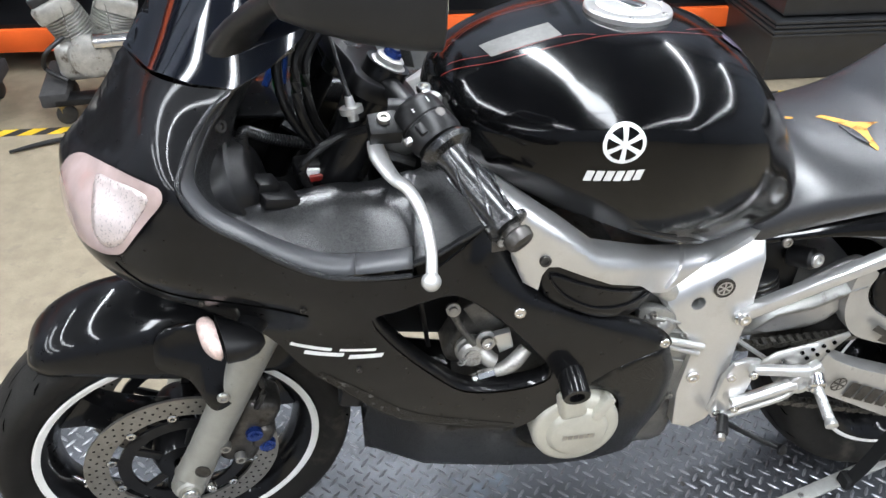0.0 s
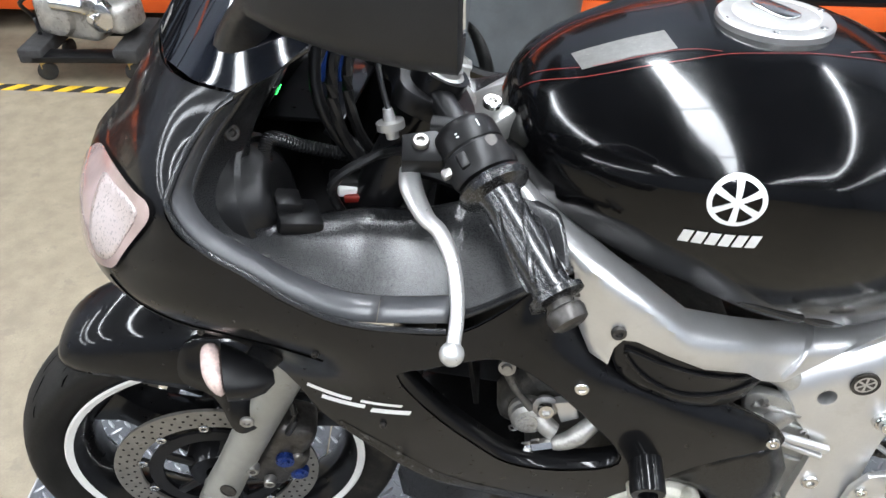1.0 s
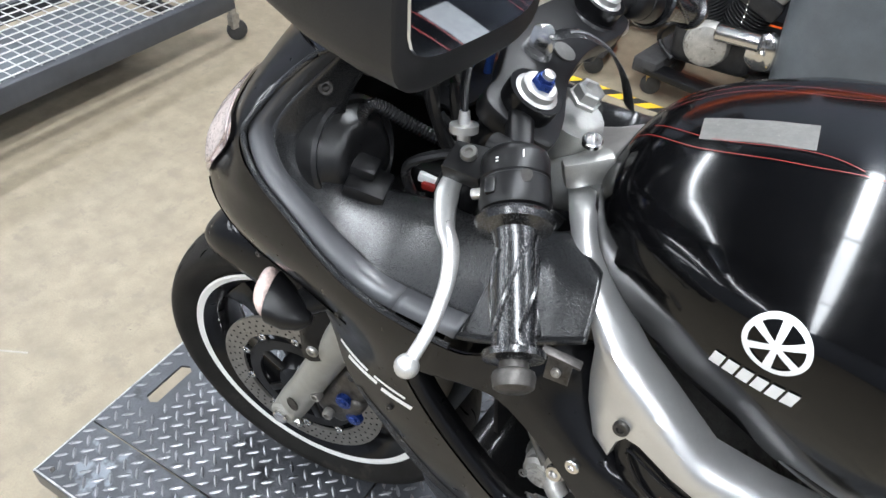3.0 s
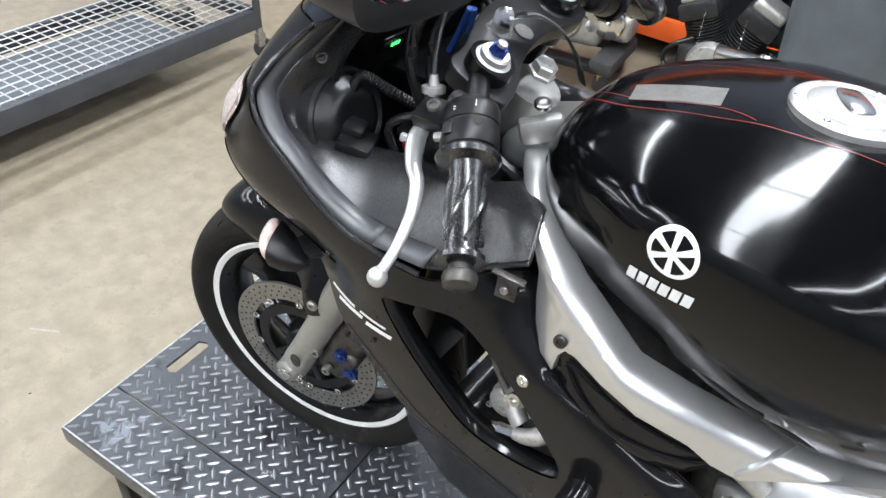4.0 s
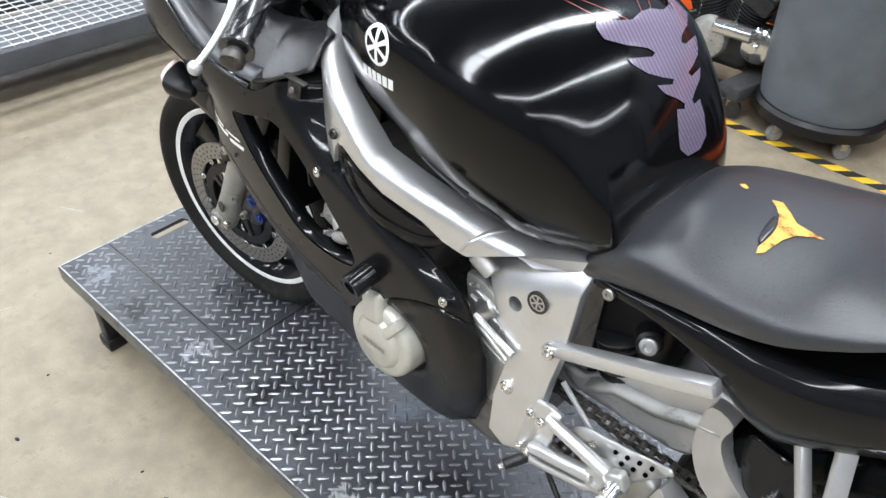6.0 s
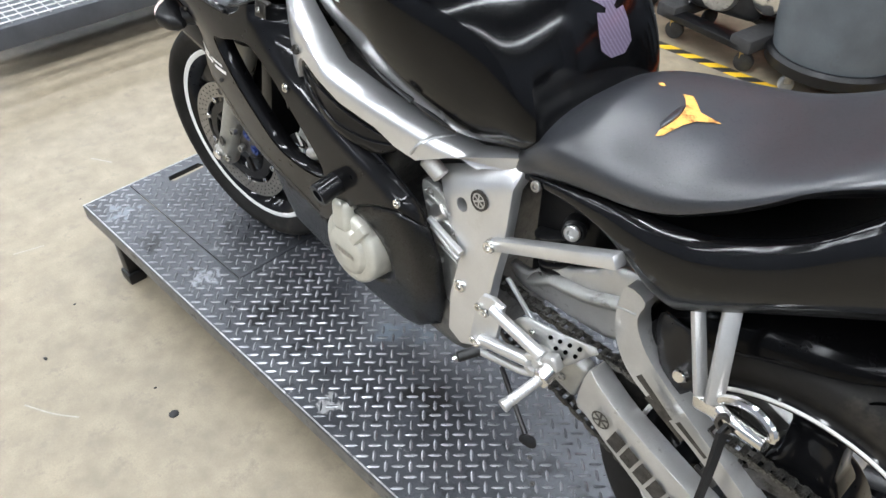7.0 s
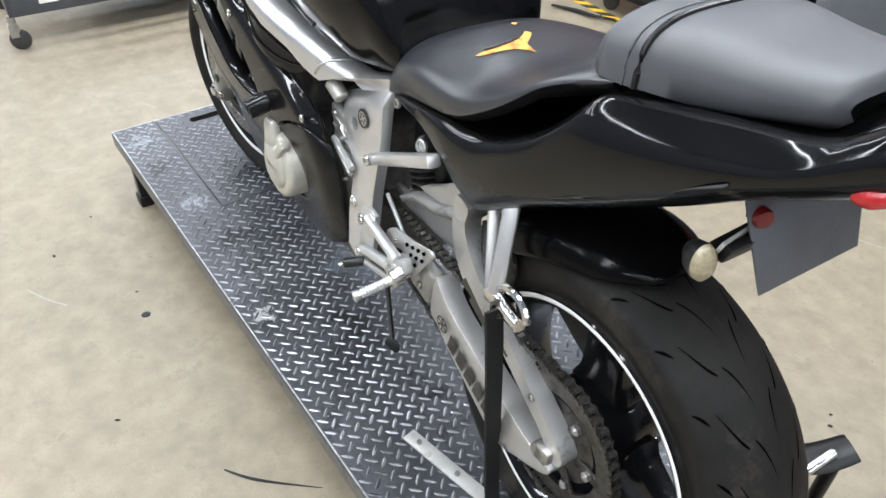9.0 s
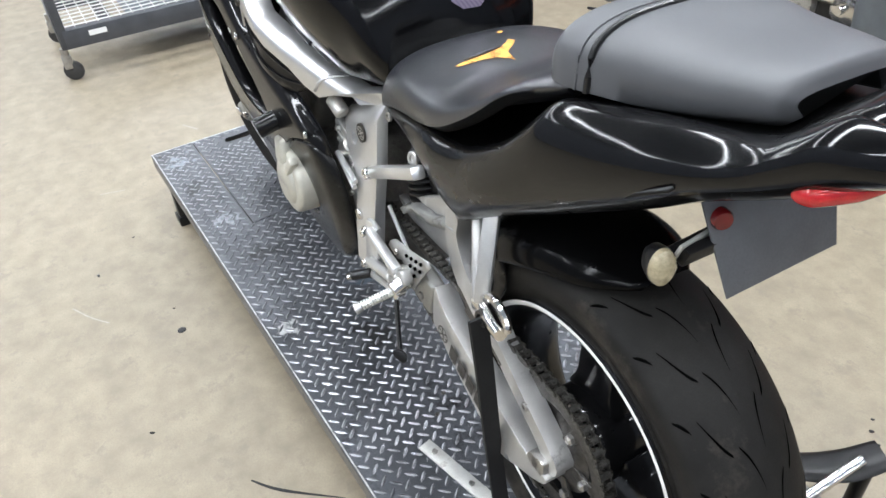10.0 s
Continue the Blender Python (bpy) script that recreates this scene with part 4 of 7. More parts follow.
for s in (1, -1):
    y = -0.103 * s
    leg = part("fork_leg", steer(add(lathe([(0, 0), (0.020, 0.0), (0.026, 0.008), (0.027, 0.05), (0.0255, 0.10), (0.0275, 0.30), (0.029, 0.37), (0.031, 0.385), (0.031, 0.40), (0.0225, 0.402)], aim(on_leg(0, y), on_leg(1, y)), 32), rod((-0.02, y - 0.028 * s, 0.29), (-0.02, y + 0.02 * s, 0.29), 0.022, bev=0.004))), FORK_GREY, bike, "grey painted fork slider")
    part("axle_end", steer(rod((-0.02, y - 0.026 * s, 0.29), (-0.02, y - 0.036 * s, 0.29), 0.013, bev=0.002)), CHROME, leg)
    em = on_leg(0.105, y - 0.0272 * s)
    part("emblem", steer(lathe([(0.012, 0), (0.012, 0.002), (0.0095, 0.0022), (0.0095, 0.0012), (0, 0.0012)], aim(em, em + Vector((-0.25, -s, 0.1))), 24)), DARK_STEEL, leg, "round dark maker's badge")
    part("clamp_bolt", steer(bolt((0.012, y - 0.025 * s, 0.292), (0.1, -s, 0), 0.008, 0.008)), CHROME, leg)
    part("fork_tube", steer(add(rod(on_leg(0.50, y), on_leg(0.72, y), 0.0215), rod(on_leg(0.70, y), on_leg(1, y), 0.026))), GLOSS, bike, "gloss black upper fork tube")
    top = on_leg(0.996, y)
    way = (LEG_TOP - LEG_LOW).normalized()
    cap = part("fork_cap", steer(lathe([(0.023, -0.016), (0.023, 0.001), (0.021, 0.003), (0.0165, 0.004), (0.0165, 0.010), (0.014, 0.012), (0, 0.012)], aim(top, top + way), 32)), FILLER, bike, "polished fork top nut")
    part("adjuster", steer(lathe([(0.0105, 0.011), (0.0105, 0.016), (0.009, 0.018), (0.0075, 0.018), (0.0075, 0.021), (0, 0.021)], aim(top, top + way), 6)), BLUE, cap, "blue anodised hexagonal adjuster")
    part("adjuster_tip", steer(lathe([(0.0055, 0.020), (0.0055, 0.025), (0.004, 0.026), (0, 0.026)], aim(top, top + way), 16)), FILLER, cap)
    cal = bmesh.new()
    cm = STEER @ pose(0.085, y + 0.022 * s, 0.372, 0, 26, 0)
    add(cal, box(0.06, 0.062, 0.14, cm, 0.016, 3))
    add(cal, box(0.03, 0.07, 0.05, cm @ pose(0.02, -0.004 * s, 0.0), 0.012, 3))
    caliper = part("brake_caliper", cal, DARK_STEEL, bike, "dark dirty brake caliper")
    for dx, dz in ((0.0, 0.016), (0.016, -0.016)):
        part("caliper_bolt", lathe([(0, 0.008), (0.006, 0.008), (0.007, 0.005), (0.0125, 0.005), (0.0135, 0), (0.0135, -0.004)], STEER @ pose(0.090 + dx, y - 0.012 * s, 0.362 + dz) @ pose(0, 0, 0, 90 * s, 0, 0), 18), BLUE, caliper, "blue anodised caliper bolt cap")
    for dx, dz in ((-0.018, 0.05), (-0.03, -0.02), (-0.012, -0.055)):
        part("mount_bolt", steer(bolt((0.075 + dx, y - 0.012 * s, 0.39 + dz), (0, -s, 0), 0.009, 0.012)), STEEL, caliper)
    part("brake_line", steer(sweep([(0.10, y - 0.005 * s, 0.43), (0.115, y - 0.01 * s, 0.48), (0.10, y + 0.02 * s, 0.56), (0.15, y + 0.03 * s, 0.68)], 0.005, 8)), RUBBER, caliper)
part("front_axle", steer(rod((-0.02, -0.12, 0.29), (-0.02, 0.12, 0.29), 0.012)), DARK_STEEL, bike)

# mudguard: a shell round the front tyre
MG = [  # angle from straight back, radius at the crown, half width, drop of the sides
    (124, 0.298, 0.032, 0.008), (122, 0.308, 0.050, 0.024), (118, 0.316, 0.062, 0.040), (113, 0.322, 0.070, 0.055), (107, 0.326, 0.075, 0.074), (100, 0.328, 0.079, 0.092), (90, 0.326, 0.081, 0.108), (78, 0.323, 0.081, 0.112), (66, 0.318, 0.079, 0.105), (54, 0.313, 0.076, 0.085), (44, 0.309, 0.072, 0.06)]
rings = []
for a, r0, hw, drop in MG:
    ring = []
    for q in range(21):
        t = -1 + q / 10
        y = hw * math.sin(t * math.pi / 2) ** 1 if abs(t) < 1 else hw * t
        rr = r0 - drop * abs(t) ** 2.6
        ring.append((FW[0] + rr * math.cos(radians(a)), y, FW[1] + rr * math.sin(radians(a))))
    rings.append(ring)
guard = part("front_mudguard", steer(loft(rings)), GLOSS, bike, "gloss black front mudguard", sub=1, solid=0.003)
for s in (1, -1):
    wing = face_way(sheet([(0.005, 0.60), (0.10, 0.585), (0.14, 0.54), (0.10, 0.50), (0.065, 0.475), (0.04, 0.475), (0.02, 0.52), (-0.02, 0.55)], lambda u, v: (u, -0.083 - 0.045 * max(0.0, (0.58 - v) / 0.1), v), grid=0.02), (0, -1, 0))
    if s < 0:
        flip_y(wing)
    part("guard_wing", steer(wing), GLOSS, guard, "black side wing of the mudguard", solid=0.003)
    part("guard_bolt", steer(bolt((0.060, -0.134 * s, 0.50), (0, -s, 0), 0.009, 0.005)), STEEL, guard)

# ---------------------------------------------------------------- fairing
NOSE_Z = (.55, .60, .66, .70, .74, .78, .82, .86, .90, .95, 1.0, 1.1)
NOSE_X = (.04, .02, -.005, -.035, -.07, -.09, -.082, -.045, -.012, .026, .062, .135)
nose_x = curve(NOSE_Z, NOSE_X)


def FY(x, z):
    """The fairing's left skin: y at a place of the side view."""
    k, q = x, z - 0.7
    s = -0.2742 + 0.1231 * k - 0.1137 * q - 0.0738 * k * k + 0.2467 * k * q + 0.4026 * q * q + 0.117 * k ** 3 + 0.0678 * q ** 3 + 0.0514 * k * k * q
    s = s * (1 - math.exp(-max(x - nose_x(z), 0.0) / 0.07))
    s += 0.032 * math.exp(-((x - 0.125) / 0.10) ** 2 - ((z - 0.66) / 0.06) ** 2)
    s -= 0.024 * math.exp(-((x - 0.09) / 0.05) ** 2 - ((z - 0.89) / 0.05) ** 2)
    return min(s, 0.0)


REAR_EDGE = [(0.452, 0.806), (0.470, 0.79), (0.485, 0.75), (0.508, 0.708), (0.530, 0.688), (0.575, 0.655), (0.614, 0.632), (0.662, 0.606), (0.702, 0.578), (0.722, 0.560), (0.737, 0.527), (0.760, 0.470), (0.764, 0.39), (0.742, 0.30)]


EDGE_LINE = [tuple(p[:2]) for p in catmull([(*q, 0) for q in REAR_EDGE], 4)]


def rear_roll(u, v):
    """How far the skin turns in towards its rear edge: a rolled lip that catches the light."""
    if u < 0.40:
        return 0.0
    best = 1.0
    for (ax, az), (bx, bz) in zip(EDGE_LINE, EDGE_LINE[1:]):
        k = min(1.0, max(0.0, ((u - ax) * (bx - ax) + (v - az) * (bz - az)) / ((bx - ax) ** 2 + (bz - az) ** 2)))
        best = min(best, math.hypot(u - ax - k * (bx - ax), v - az - k * (bz - az)))
    k = min(1.0, max(0.0, (v - 0.64) / 0.13))
    w = 0.042 + 0.045 * k * k * (3 - 2 * k)
    return 0.62 * max(0.0, w - best) ** 2 / w


def skin(lift=0.0, roll=False):
    def place(u, v):
        r = rear_roll(u, v) if roll else 0.0
        y = FY(u, v)
        return (u, y - lift * min(1.0, -y / 0.012) + r, v - 0.72 * r)
    return place


tip = [(nose_x(z), z) for z in (0.69, 0.715, 0.74, 0.76, 0.78, 0.80, 0.82, 0.84, 0.86, 0.88, 0.90, 0.92, 0.945)]
UPPER = tip + [(0.07, 0.957), (0.12, 0.966), (0.162, 0.970), (0.147, 0.957), (0.131, 0.943), (0.120, 0.928), (0.110, 0.912), (0.104, 0.898), (0.100, 0.882), (0.108, 0.862), (0.122, 0.848), (0.148, 0.830), (0.188, 0.793), (0.236, 0.763), (0.285, 0.751), (0.335, 0.745), (0.365, 0.753), (0.41, 0.785), (0.447, 0.806), (0.470, 0.79), (0.485, 0.75), (0.508, 0.708), (0.530, 0.688), (0.575, 0.655), (0.614, 0.632), (0.662, 0.606), (0.702, 0.578), (0.722, 0.560), (0.736, 0.530), (0.702, 0.537), (0.65, 0.522), (0.605, 0.497), (0.560, 0.452), (0.51, 0.412), (0.486, 0.411), (0.40, 0.441), (0.325, 0.474), (0.280, 0.517), (0.245, 0.557), (0.200, 0.603), (0.160, 0.643), (0.085, 0.672), (0.05, 0.684), (0.02, 0.692)]
VENT = [(0.288, 0.686), (0.32, 0.699), (0.355, 0.708), (0.391, 0.709), (0.43, 0.680), (0.464, 0.643), (0.50, 0.596), (0.533, 0.545), (0.528, 0.514), (0.47, 0.507), (0.41, 0.522), (0.365, 0.568), (0.317, 0.63)]
LAMP = [(-0.060, 0.822), (-0.048, 0.838), (-0.025, 0.853), (0.0, 0.864), (0.023, 0.872), (0.046, 0.879), (0.068, 0.884), (0.084, 0.885), (0.088, 0.879), (0.084, 0.869), (0.067, 0.848), (0.049, 0.827), (0.033, 0.807), (0.022, 0.800), (0.005, 0.795), (-0.02, 0.792), (-0.045, 0.797), (-0.062, 0.808)]
LAMP_HOLE = [(0.006 + (u - 0.006) * 0.95, 0.829 + (v - 0.829) * 0.95) for u, v in LAMP]


def off_skin(lift):
    """A point of the skin moved out along its own normal."""
    def place(u, v):
        e = 0.004
        nn = Vector((2 * e, FY(u + e, v) - FY(u - e, v), 0)).cross(Vector((0, FY(u, v + e) - FY(u, v - e), 2 * e)))
        nn = (nn if nn.y < 0 else -nn).normalized()
        return Vector((u, FY(u, v), v)) + nn * lift
    return place


half = face_way(sheet(UPPER, skin(0.0, True), [VENT, LAMP_HOLE], 0.0085, 3, true_normals=True), (0, -1, 0))
FAIR_TREE = BVHTree.FromBMesh(half)
fairing = part("upper_fairing", shell(half, 0.004), GLOSS, bike, "gloss black fairing, scuffed along its lower edge", ang=180)
# rolled lip inside the vent and a duct behind it
for s in (1, -1):
    lipc = [(u, FY(u, v), v) for u, v in VENT]
    loops = [[(p[0], p[1] + 0.002, p[2]) for p in catmull(lipc, 4, True)], [(p[0] + 0.004, p[1] + 0.03, p[2]) for p in catmull(lipc, 4, True)]]
    lip = loft(loops, True)
    if s < 0:
        flip_y(lip)
    part("vent_lip", lip, GLOSS, fairing, "deep gloss black edge of the side vent", solid=0.003)

LOWER = [(0.285, 0.505), (0.33, 0.466), (0.40, 0.434), (0.486, 0.404), (0.515, 0.406), (0.562, 0.446), (0.606, 0.491), (0.65, 0.516), (0.702, 0.531), (0.737, 0.524), (0.760, 0.470), (0.764, 0.39), (0.742, 0.30), (0.705, 0.262), (0.66, 0.247), (0.58, 0.250), (0.50, 0.272), (0.40, 0.305), (0.275, 0.35), (0.272, 0.42)]
CLUTCH_HOLE = [(0.59 + 0.083 * math.cos(a) - 0.006, 0.398 + 0.078 * math.sin(a)) for a in np.linspace(0, 2 * math.pi, 28, endpoint=False)]
CLUTCH_HOLE = [(u, min(v, 0.43 + 0.5 * (u - 0.51))) for u, v in CLUTCH_HOLE]
low = face_way(sheet(LOWER, lambda u, v: (u, FY(u, v) + 0.004 + 0.03 * max(0.0, (0.36 - u) / 0.09) + rear_roll(u, v), v - 0.72 * rear_roll(u, v)), [CLUTCH_HOLE], 0.013, 3, round_it=False), (0, -1, 0))
lower = bmesh.new()
add(lower, low.copy())
add(lower, flip_y(low))
# belly between the two sides
add(lower, sheet([(0.275, -0.13), (0.275, 0.13), (0.66, 0.13), (0.66, -0.13)], lambda u, v: (u, v, 0.25 + 0.08 * max(0.0, (0.55 - u) / 0.27) ** 1.5), grid=0.05, round_it=False))
part("lower_fairing", lower, GLOSS_WORN, bike, "black lower fairing panel with scuffs", solid=0.003, ang=60)

# headlights set in the nose
for s in (1, -1):
    b = face_way(sheet([(0.006 + (u - 0.006) * 1.03, 0.836 + (v - 0.836) * 1.03) for u, v in LAMP], off_skin(0.0012), (), 0.006, 4), (0, -1, 0))
    g = face_way(sheet(LAMP, off_skin(0.0034), (), 0.006, 4, true_normals=True), (0, -1, 0))
    ridge = [face_way(sheet(o, off_skin(0.0042), (), 0.006, 3), (0, -1, 0)) for o in ([(0.004, 0.856), (0.030, 0.865), (0.058, 0.873), (0.072, 0.870), (0.050, 0.838), (0.030, 0.814), (0.012, 0.806), (0.002, 0.815), (0.000, 0.835)],)]
    if s < 0:
        for q in (b, g, *ridge):
            flip_y(q)
        lay = g.verts.layers.float_vector["nrm"]
        for v in g.verts:
            v[lay] = (v[lay].x, -v[lay].y, v[lay].z)
    hl = part("headlight", b, GLOSS, bike, "pale pinkish headlight with a clear cover")
    lens = part("lens", g, HEAD_LENS, hl, "pale pinkish headlight cover")
    for q in ridge:
        part("reflector", q, REFLECTOR, hl, "bright reflector behind the cover", solid=0.001)

# windscreen: dark, above the nose
SCREEN = [(nose_x(z) - 0.002, z) for z in (0.947, 0.97, 1.0, 1.03, 1.06, 1.09)] + [(0.17, 1.125), (0.22, 1.135), (0.262, 1.11), (0.262, 1.06), (0.235, 1.02), (0.20, 0.992), (0.166, 0.973), (0.12, 0.969), (0.07, 0.96)]
scr = face_way(sheet(SCREEN, skin(0.0014), (), 0.011, 3, round_it=False, true_normals=True), (0, -1, 0))
part("windscreen", shell(scr, 0.003), SCREEN_TINT, bike, "dark smoked windscreen", ang=180)

# cockpit trim: satin band along the opening, panel falling inwards to the fork
RIM_A = [(0.225, 1.010), (0.19, 0.988), (0.162, 0.970), (0.140, 0.951), (0.120, 0.928), (0.106, 0.903), (0.101, 0.882), (0.120, 0.850), (0.160, 0.818), (0.195, 0.789), (0.236, 0.764), (0.285, 0.752), (0.335, 0.747)]
IN_A = [(.235, -.10, 1.005), (.205, -.11, .975), (.182, -.125, .955), (.165, -.14, .93), (.153, -.146, .905), (.147, -.150, .88), (.146, -.156, .855), (.152, -.158, .83), (.175, -.152, .815), (.205, -.14, .810), (.25, -.125, .806), (.30, -.115, .80), (.35, -.11, .81)]
RIM_B = [(0.335, 0.747), (0.365, 0.760), (0.410, 0.787), (0.449, 0.807)]
IN_B = [(.35, -.11, .81), (.375, -.11, .825), (.395, -.115, .835), (.435, -.15, .835)]


def gap(u):
    """The trim stands clear of the skin towards the bottom of the opening."""
    return 0.008 * max(0.0, min(1.0, (u - 0.24) / 0.07)) * max(0.0, min(1.0, (0.40 - u) / 0.06))


def trim_rows(rim, inn, width):
    rr = catmull([(u + 0.003, FY(u, v) + 0.008, v + gap(u) - 0.001) for u, v in rim], 6)
    qq = catmull(inn, 6)
    band, panel = [], []
    for i, (r0, q) in enumerate(zip(rr, qq)):
        d = (q - r0).normalized()
        b1 = r0 + d * width + Vector((0, 0, 0.005 if width > 0.01 else 0.002))
        band.append((r0, b1))
        k = i / (len(rr) - 1)
        lift = 0.034 * max(0.0, min(1.0, (k - 0.60) / 0.25)) if width > 0.01 else 0.034 - 0.022 * k
        panel.append([b1.lerp(q, t) + Vector((0, 0, lift * w - s_ * 0.005)) for t, w, s_ in ((0, 0, 0), (0.05, 0, 1), (0.2, 0.45, 0.8), (0.35, 0.8, 0.4), (0.5, 1.0, 0), (0.68, 1.0, 0), (0.85, 0.6, 0), (1, 0, 0))])
    return band, panel


for s in (1, -1):
    band_a, pan_a = trim_rows(RIM_A, IN_A, 0.024)
    band_b, pan_b = trim_rows(RIM_B, IN_B, 0.006)
    cuts = [i for i, (r0, _) in enumerate(band_a) if r0.x > 0.27 and i > 40][0]
    t = face_way(loft(pan_a + pan_b[1:]), (0, -0.4, 1))
    strips = [face_way(loft([[a, a.lerp(b, 0.5) + Vector((0, -0.001, 0.0012)), b] for a, b in rows]), (0, -0.5, 1)) for rows in (band_a[:cuts + 1], [tuple(p.lerp(q, 0.05) for p, q in zip(band_a[cuts], band_a[cuts + 1]))] + band_a[cuts + 1:], band_b)]
    edge = sweep([(u + 0.0015, FY(u, v) + 0.003, v + 0.0005) for u, v in RIM_A], 0.0032, 8, 6)
    # round rubber lamp cover behind the headlight
    dome = lathe([(0.061, -0.03), (0.0615, 0.0), (0.060, 0.007), (0.056, 0.010), (0.051, 0.006), (0.048, 0.008), (0.041, 0.018), (0.034, 0.023), (0.026, 0.0245), (0.017, 0.021), (0, 0.020)], aim((0.150, -0.146, 0.836), (0.252, -0.152, 0.864)), 44)
    plug = add(box(0.042, 0.046, 0.014, pose(0.190, -0.166, 0.826, 0, 14, 22), 0.003), box(0.026, 0.030, 0.024, pose(0.178, -0.158, 0.832, 0, 14, 22), 0.003))
    bo = bolt((0.140, -0.169, 0.917), (0.7, -0.6, 0.3), 0.008, 0.006)
    if s < 0:
        for q in (t, edge, dome, plug, bo, *strips):
            flip_y(q)
    trim = part("cockpit_trim", t, TRIM, bike, "satin black inner fairing trim", solid=0.003, ang=50)
    for q, mt in zip(strips, (TRIM_BAND, TRIM_BAND, TRIM)):
        part("trim_band", q, mt, trim, "greyish satin edge band", solid=0.003)
    part("edge_piping", edge, TRIM, trim)
    part("lamp_cover", dome, RUBBER, trim, "round black rubber lamp cover")
    part("plug", plug, PLASTIC, trim, "ribbed black connector")
    part("trim_bolt", bo, DARK_STEEL, trim)
    by = FY(0.44, 0.785)
    bk = add(box(0.036, 0.010, 0.003, pose(0.440, by - 0.003, 0.795, 0, 10, 12), 0.001), slab([(-0.011, -0.013), (0.011, -0.013), (0.011, 0.012), (-0.011, 0.012)], 0.003, pose(0.440, by - 0.004, 0.782, 80, 0, 8), 0.0008))
    nut = bolt((0.440, by - 0.0085, 0.781), (0, -1, 0.2), 0.0045, 0.003)
    if s < 0:
        flip_y(bk), flip_y(nut)
    tab = part("bracket", bk, DARK_STEEL, trim, "small steel bracket tab")
    part("nut", nut, STEEL, tab)

# dark tub that closes the cockpit below the looms
part("cockpit_tub", loft([[(x, y, z - 0.05 * (1 - (y / 0.17) ** 2)) for y in np.linspace(-0.17, 0.17, 11)] for x, z in ((0.12, 0.80), (0.16, 0.76), (0.20, 0.74), (0.27, 0.73), (0.34, 0.73), (0.42, 0.75))]), SEAT_INNER, bike, "dark inner tub below the cockpit", solid=0.003)
part("cockpit_back", loft([[(x, y, z) for y in np.linspace(-0.15, 0.15, 7)] for x, z in ((0.13, 0.74), (0.115, 0.80), (0.105, 0.86), (0.10, 0.90), (0.12, 0.94), (0.16, 0.975))]), SEAT_INNER, bike, "dark back of the nose", solid=0.003)

# scratched strip along the lower edge of the left skin
low_edge = catmull([(0.215, 0.588, 0), (0.245, 0.557, 0), (0.280, 0.517, 0), (0.325, 0.476, 0), (0.40, 0.443, 0), (0.486, 0.413, 0)], 6)
scuff_out = [(p.x + 0.0015, p.y + 0.002) for p in low_edge] + [(p.x + 0.016 * k, p.y + 0.015 * k) for k, p in [(0.35 + 0.65 * math.sin(math.pi * (i + 3) / (len(low_edge) + 5)), p) for i, p in reversed(list(enumerate(low_edge)))]]
part("edge_scuff", face_way(sheet(scuff_out, off_skin(0.0006), (), 0.008, 2, round_it=False, true_normals=True), (0, -1, 0)), SCUFFED, fairing, "band of pale scratches")

# seam between the nose and the side panel
for s in (1, -1):
    part("panel_seam", sweep([(u, s * (FY(u, v) - 0.0002), v) for u, v in ((0.018, 0.788), (0.030, 0.777), (0.052, 0.760), (0.086, 0.746), (0.124, 0.738), (0.166, 0.722), (0.215, 0.700))], 0.0012, 6), GROOVE, fairing, "narrow dark panel seam")

# fasteners and graphic on the left skin
for u, v in ((0.475, 0.664), (0.017, 0.707), (0.10, 0.735), (0.21, 0.715), (0.27, 0.60), (0.705, 0.552)):
    part("fairing_bolt", bolt((u, FY(u, v) - 0.0005, v), (-0.1, -1, 0.1), 0.0075 if u > 0.4 else 0.0035, 0.004), CHROME if u in (0.475, 0.017, 0.705) else DARK_STEEL, fairing)


def bars(strokes, thick=0.0):
    """Flat bars in the x-z plane at y = -1: rows of four corners."""
    bm = bmesh.new()
    for q in strokes:
        n = 5
        (ax, az), (bx, bz), (cx, cz), (dx, dz) = q
        grid = [[bm.verts.new((ax + (bx - ax) * i / n + ((dx - ax) + ((cx - bx) - (dx - ax)) * i / n) * j / 2, -0.5, az + (bz - az) * i / n + ((dz - az) + ((cz - bz) - (dz - az)) * i / n) * j / 2)) for i in range(n + 1)] for j in range(3)]
        for j in range(2):
            for i in range(n):
                bm.faces.new((grid[j][i], grid[j][i + 1], grid[j + 1][i + 1], grid[j + 1][i]))
    return face_way(bm, (0, -1, 0))


# white graphic of slanted strokes
gx, gz, gl = 0.187, 0.629, 0.116


def stroke(ax, az, bx, bz, w):
    """A slanted bar with ends cut level."""
    return ((gx + ax, gz + az), (gx + bx, gz + bz), (gx + bx + w * 0.35, gz + bz + w), (gx + ax + w * 0.35, gz + az + w))


strokes = [stroke(0.000, 0.0075, 0.050, 0.005, 0.0055), stroke(0.016, -0.0035, 0.064, -0.004, 0.0065), stroke(0.060, 0.0055, 0.104, 0.0045, 0.0045), stroke(0.070, -0.0085, 0.112, -0.008, 0.0075)]
part("graphic", onto(bars(strokes), FAIR_TREE, (0, 1, 0)), WHITE, fairing, "plain slanted white bars of a graphic")

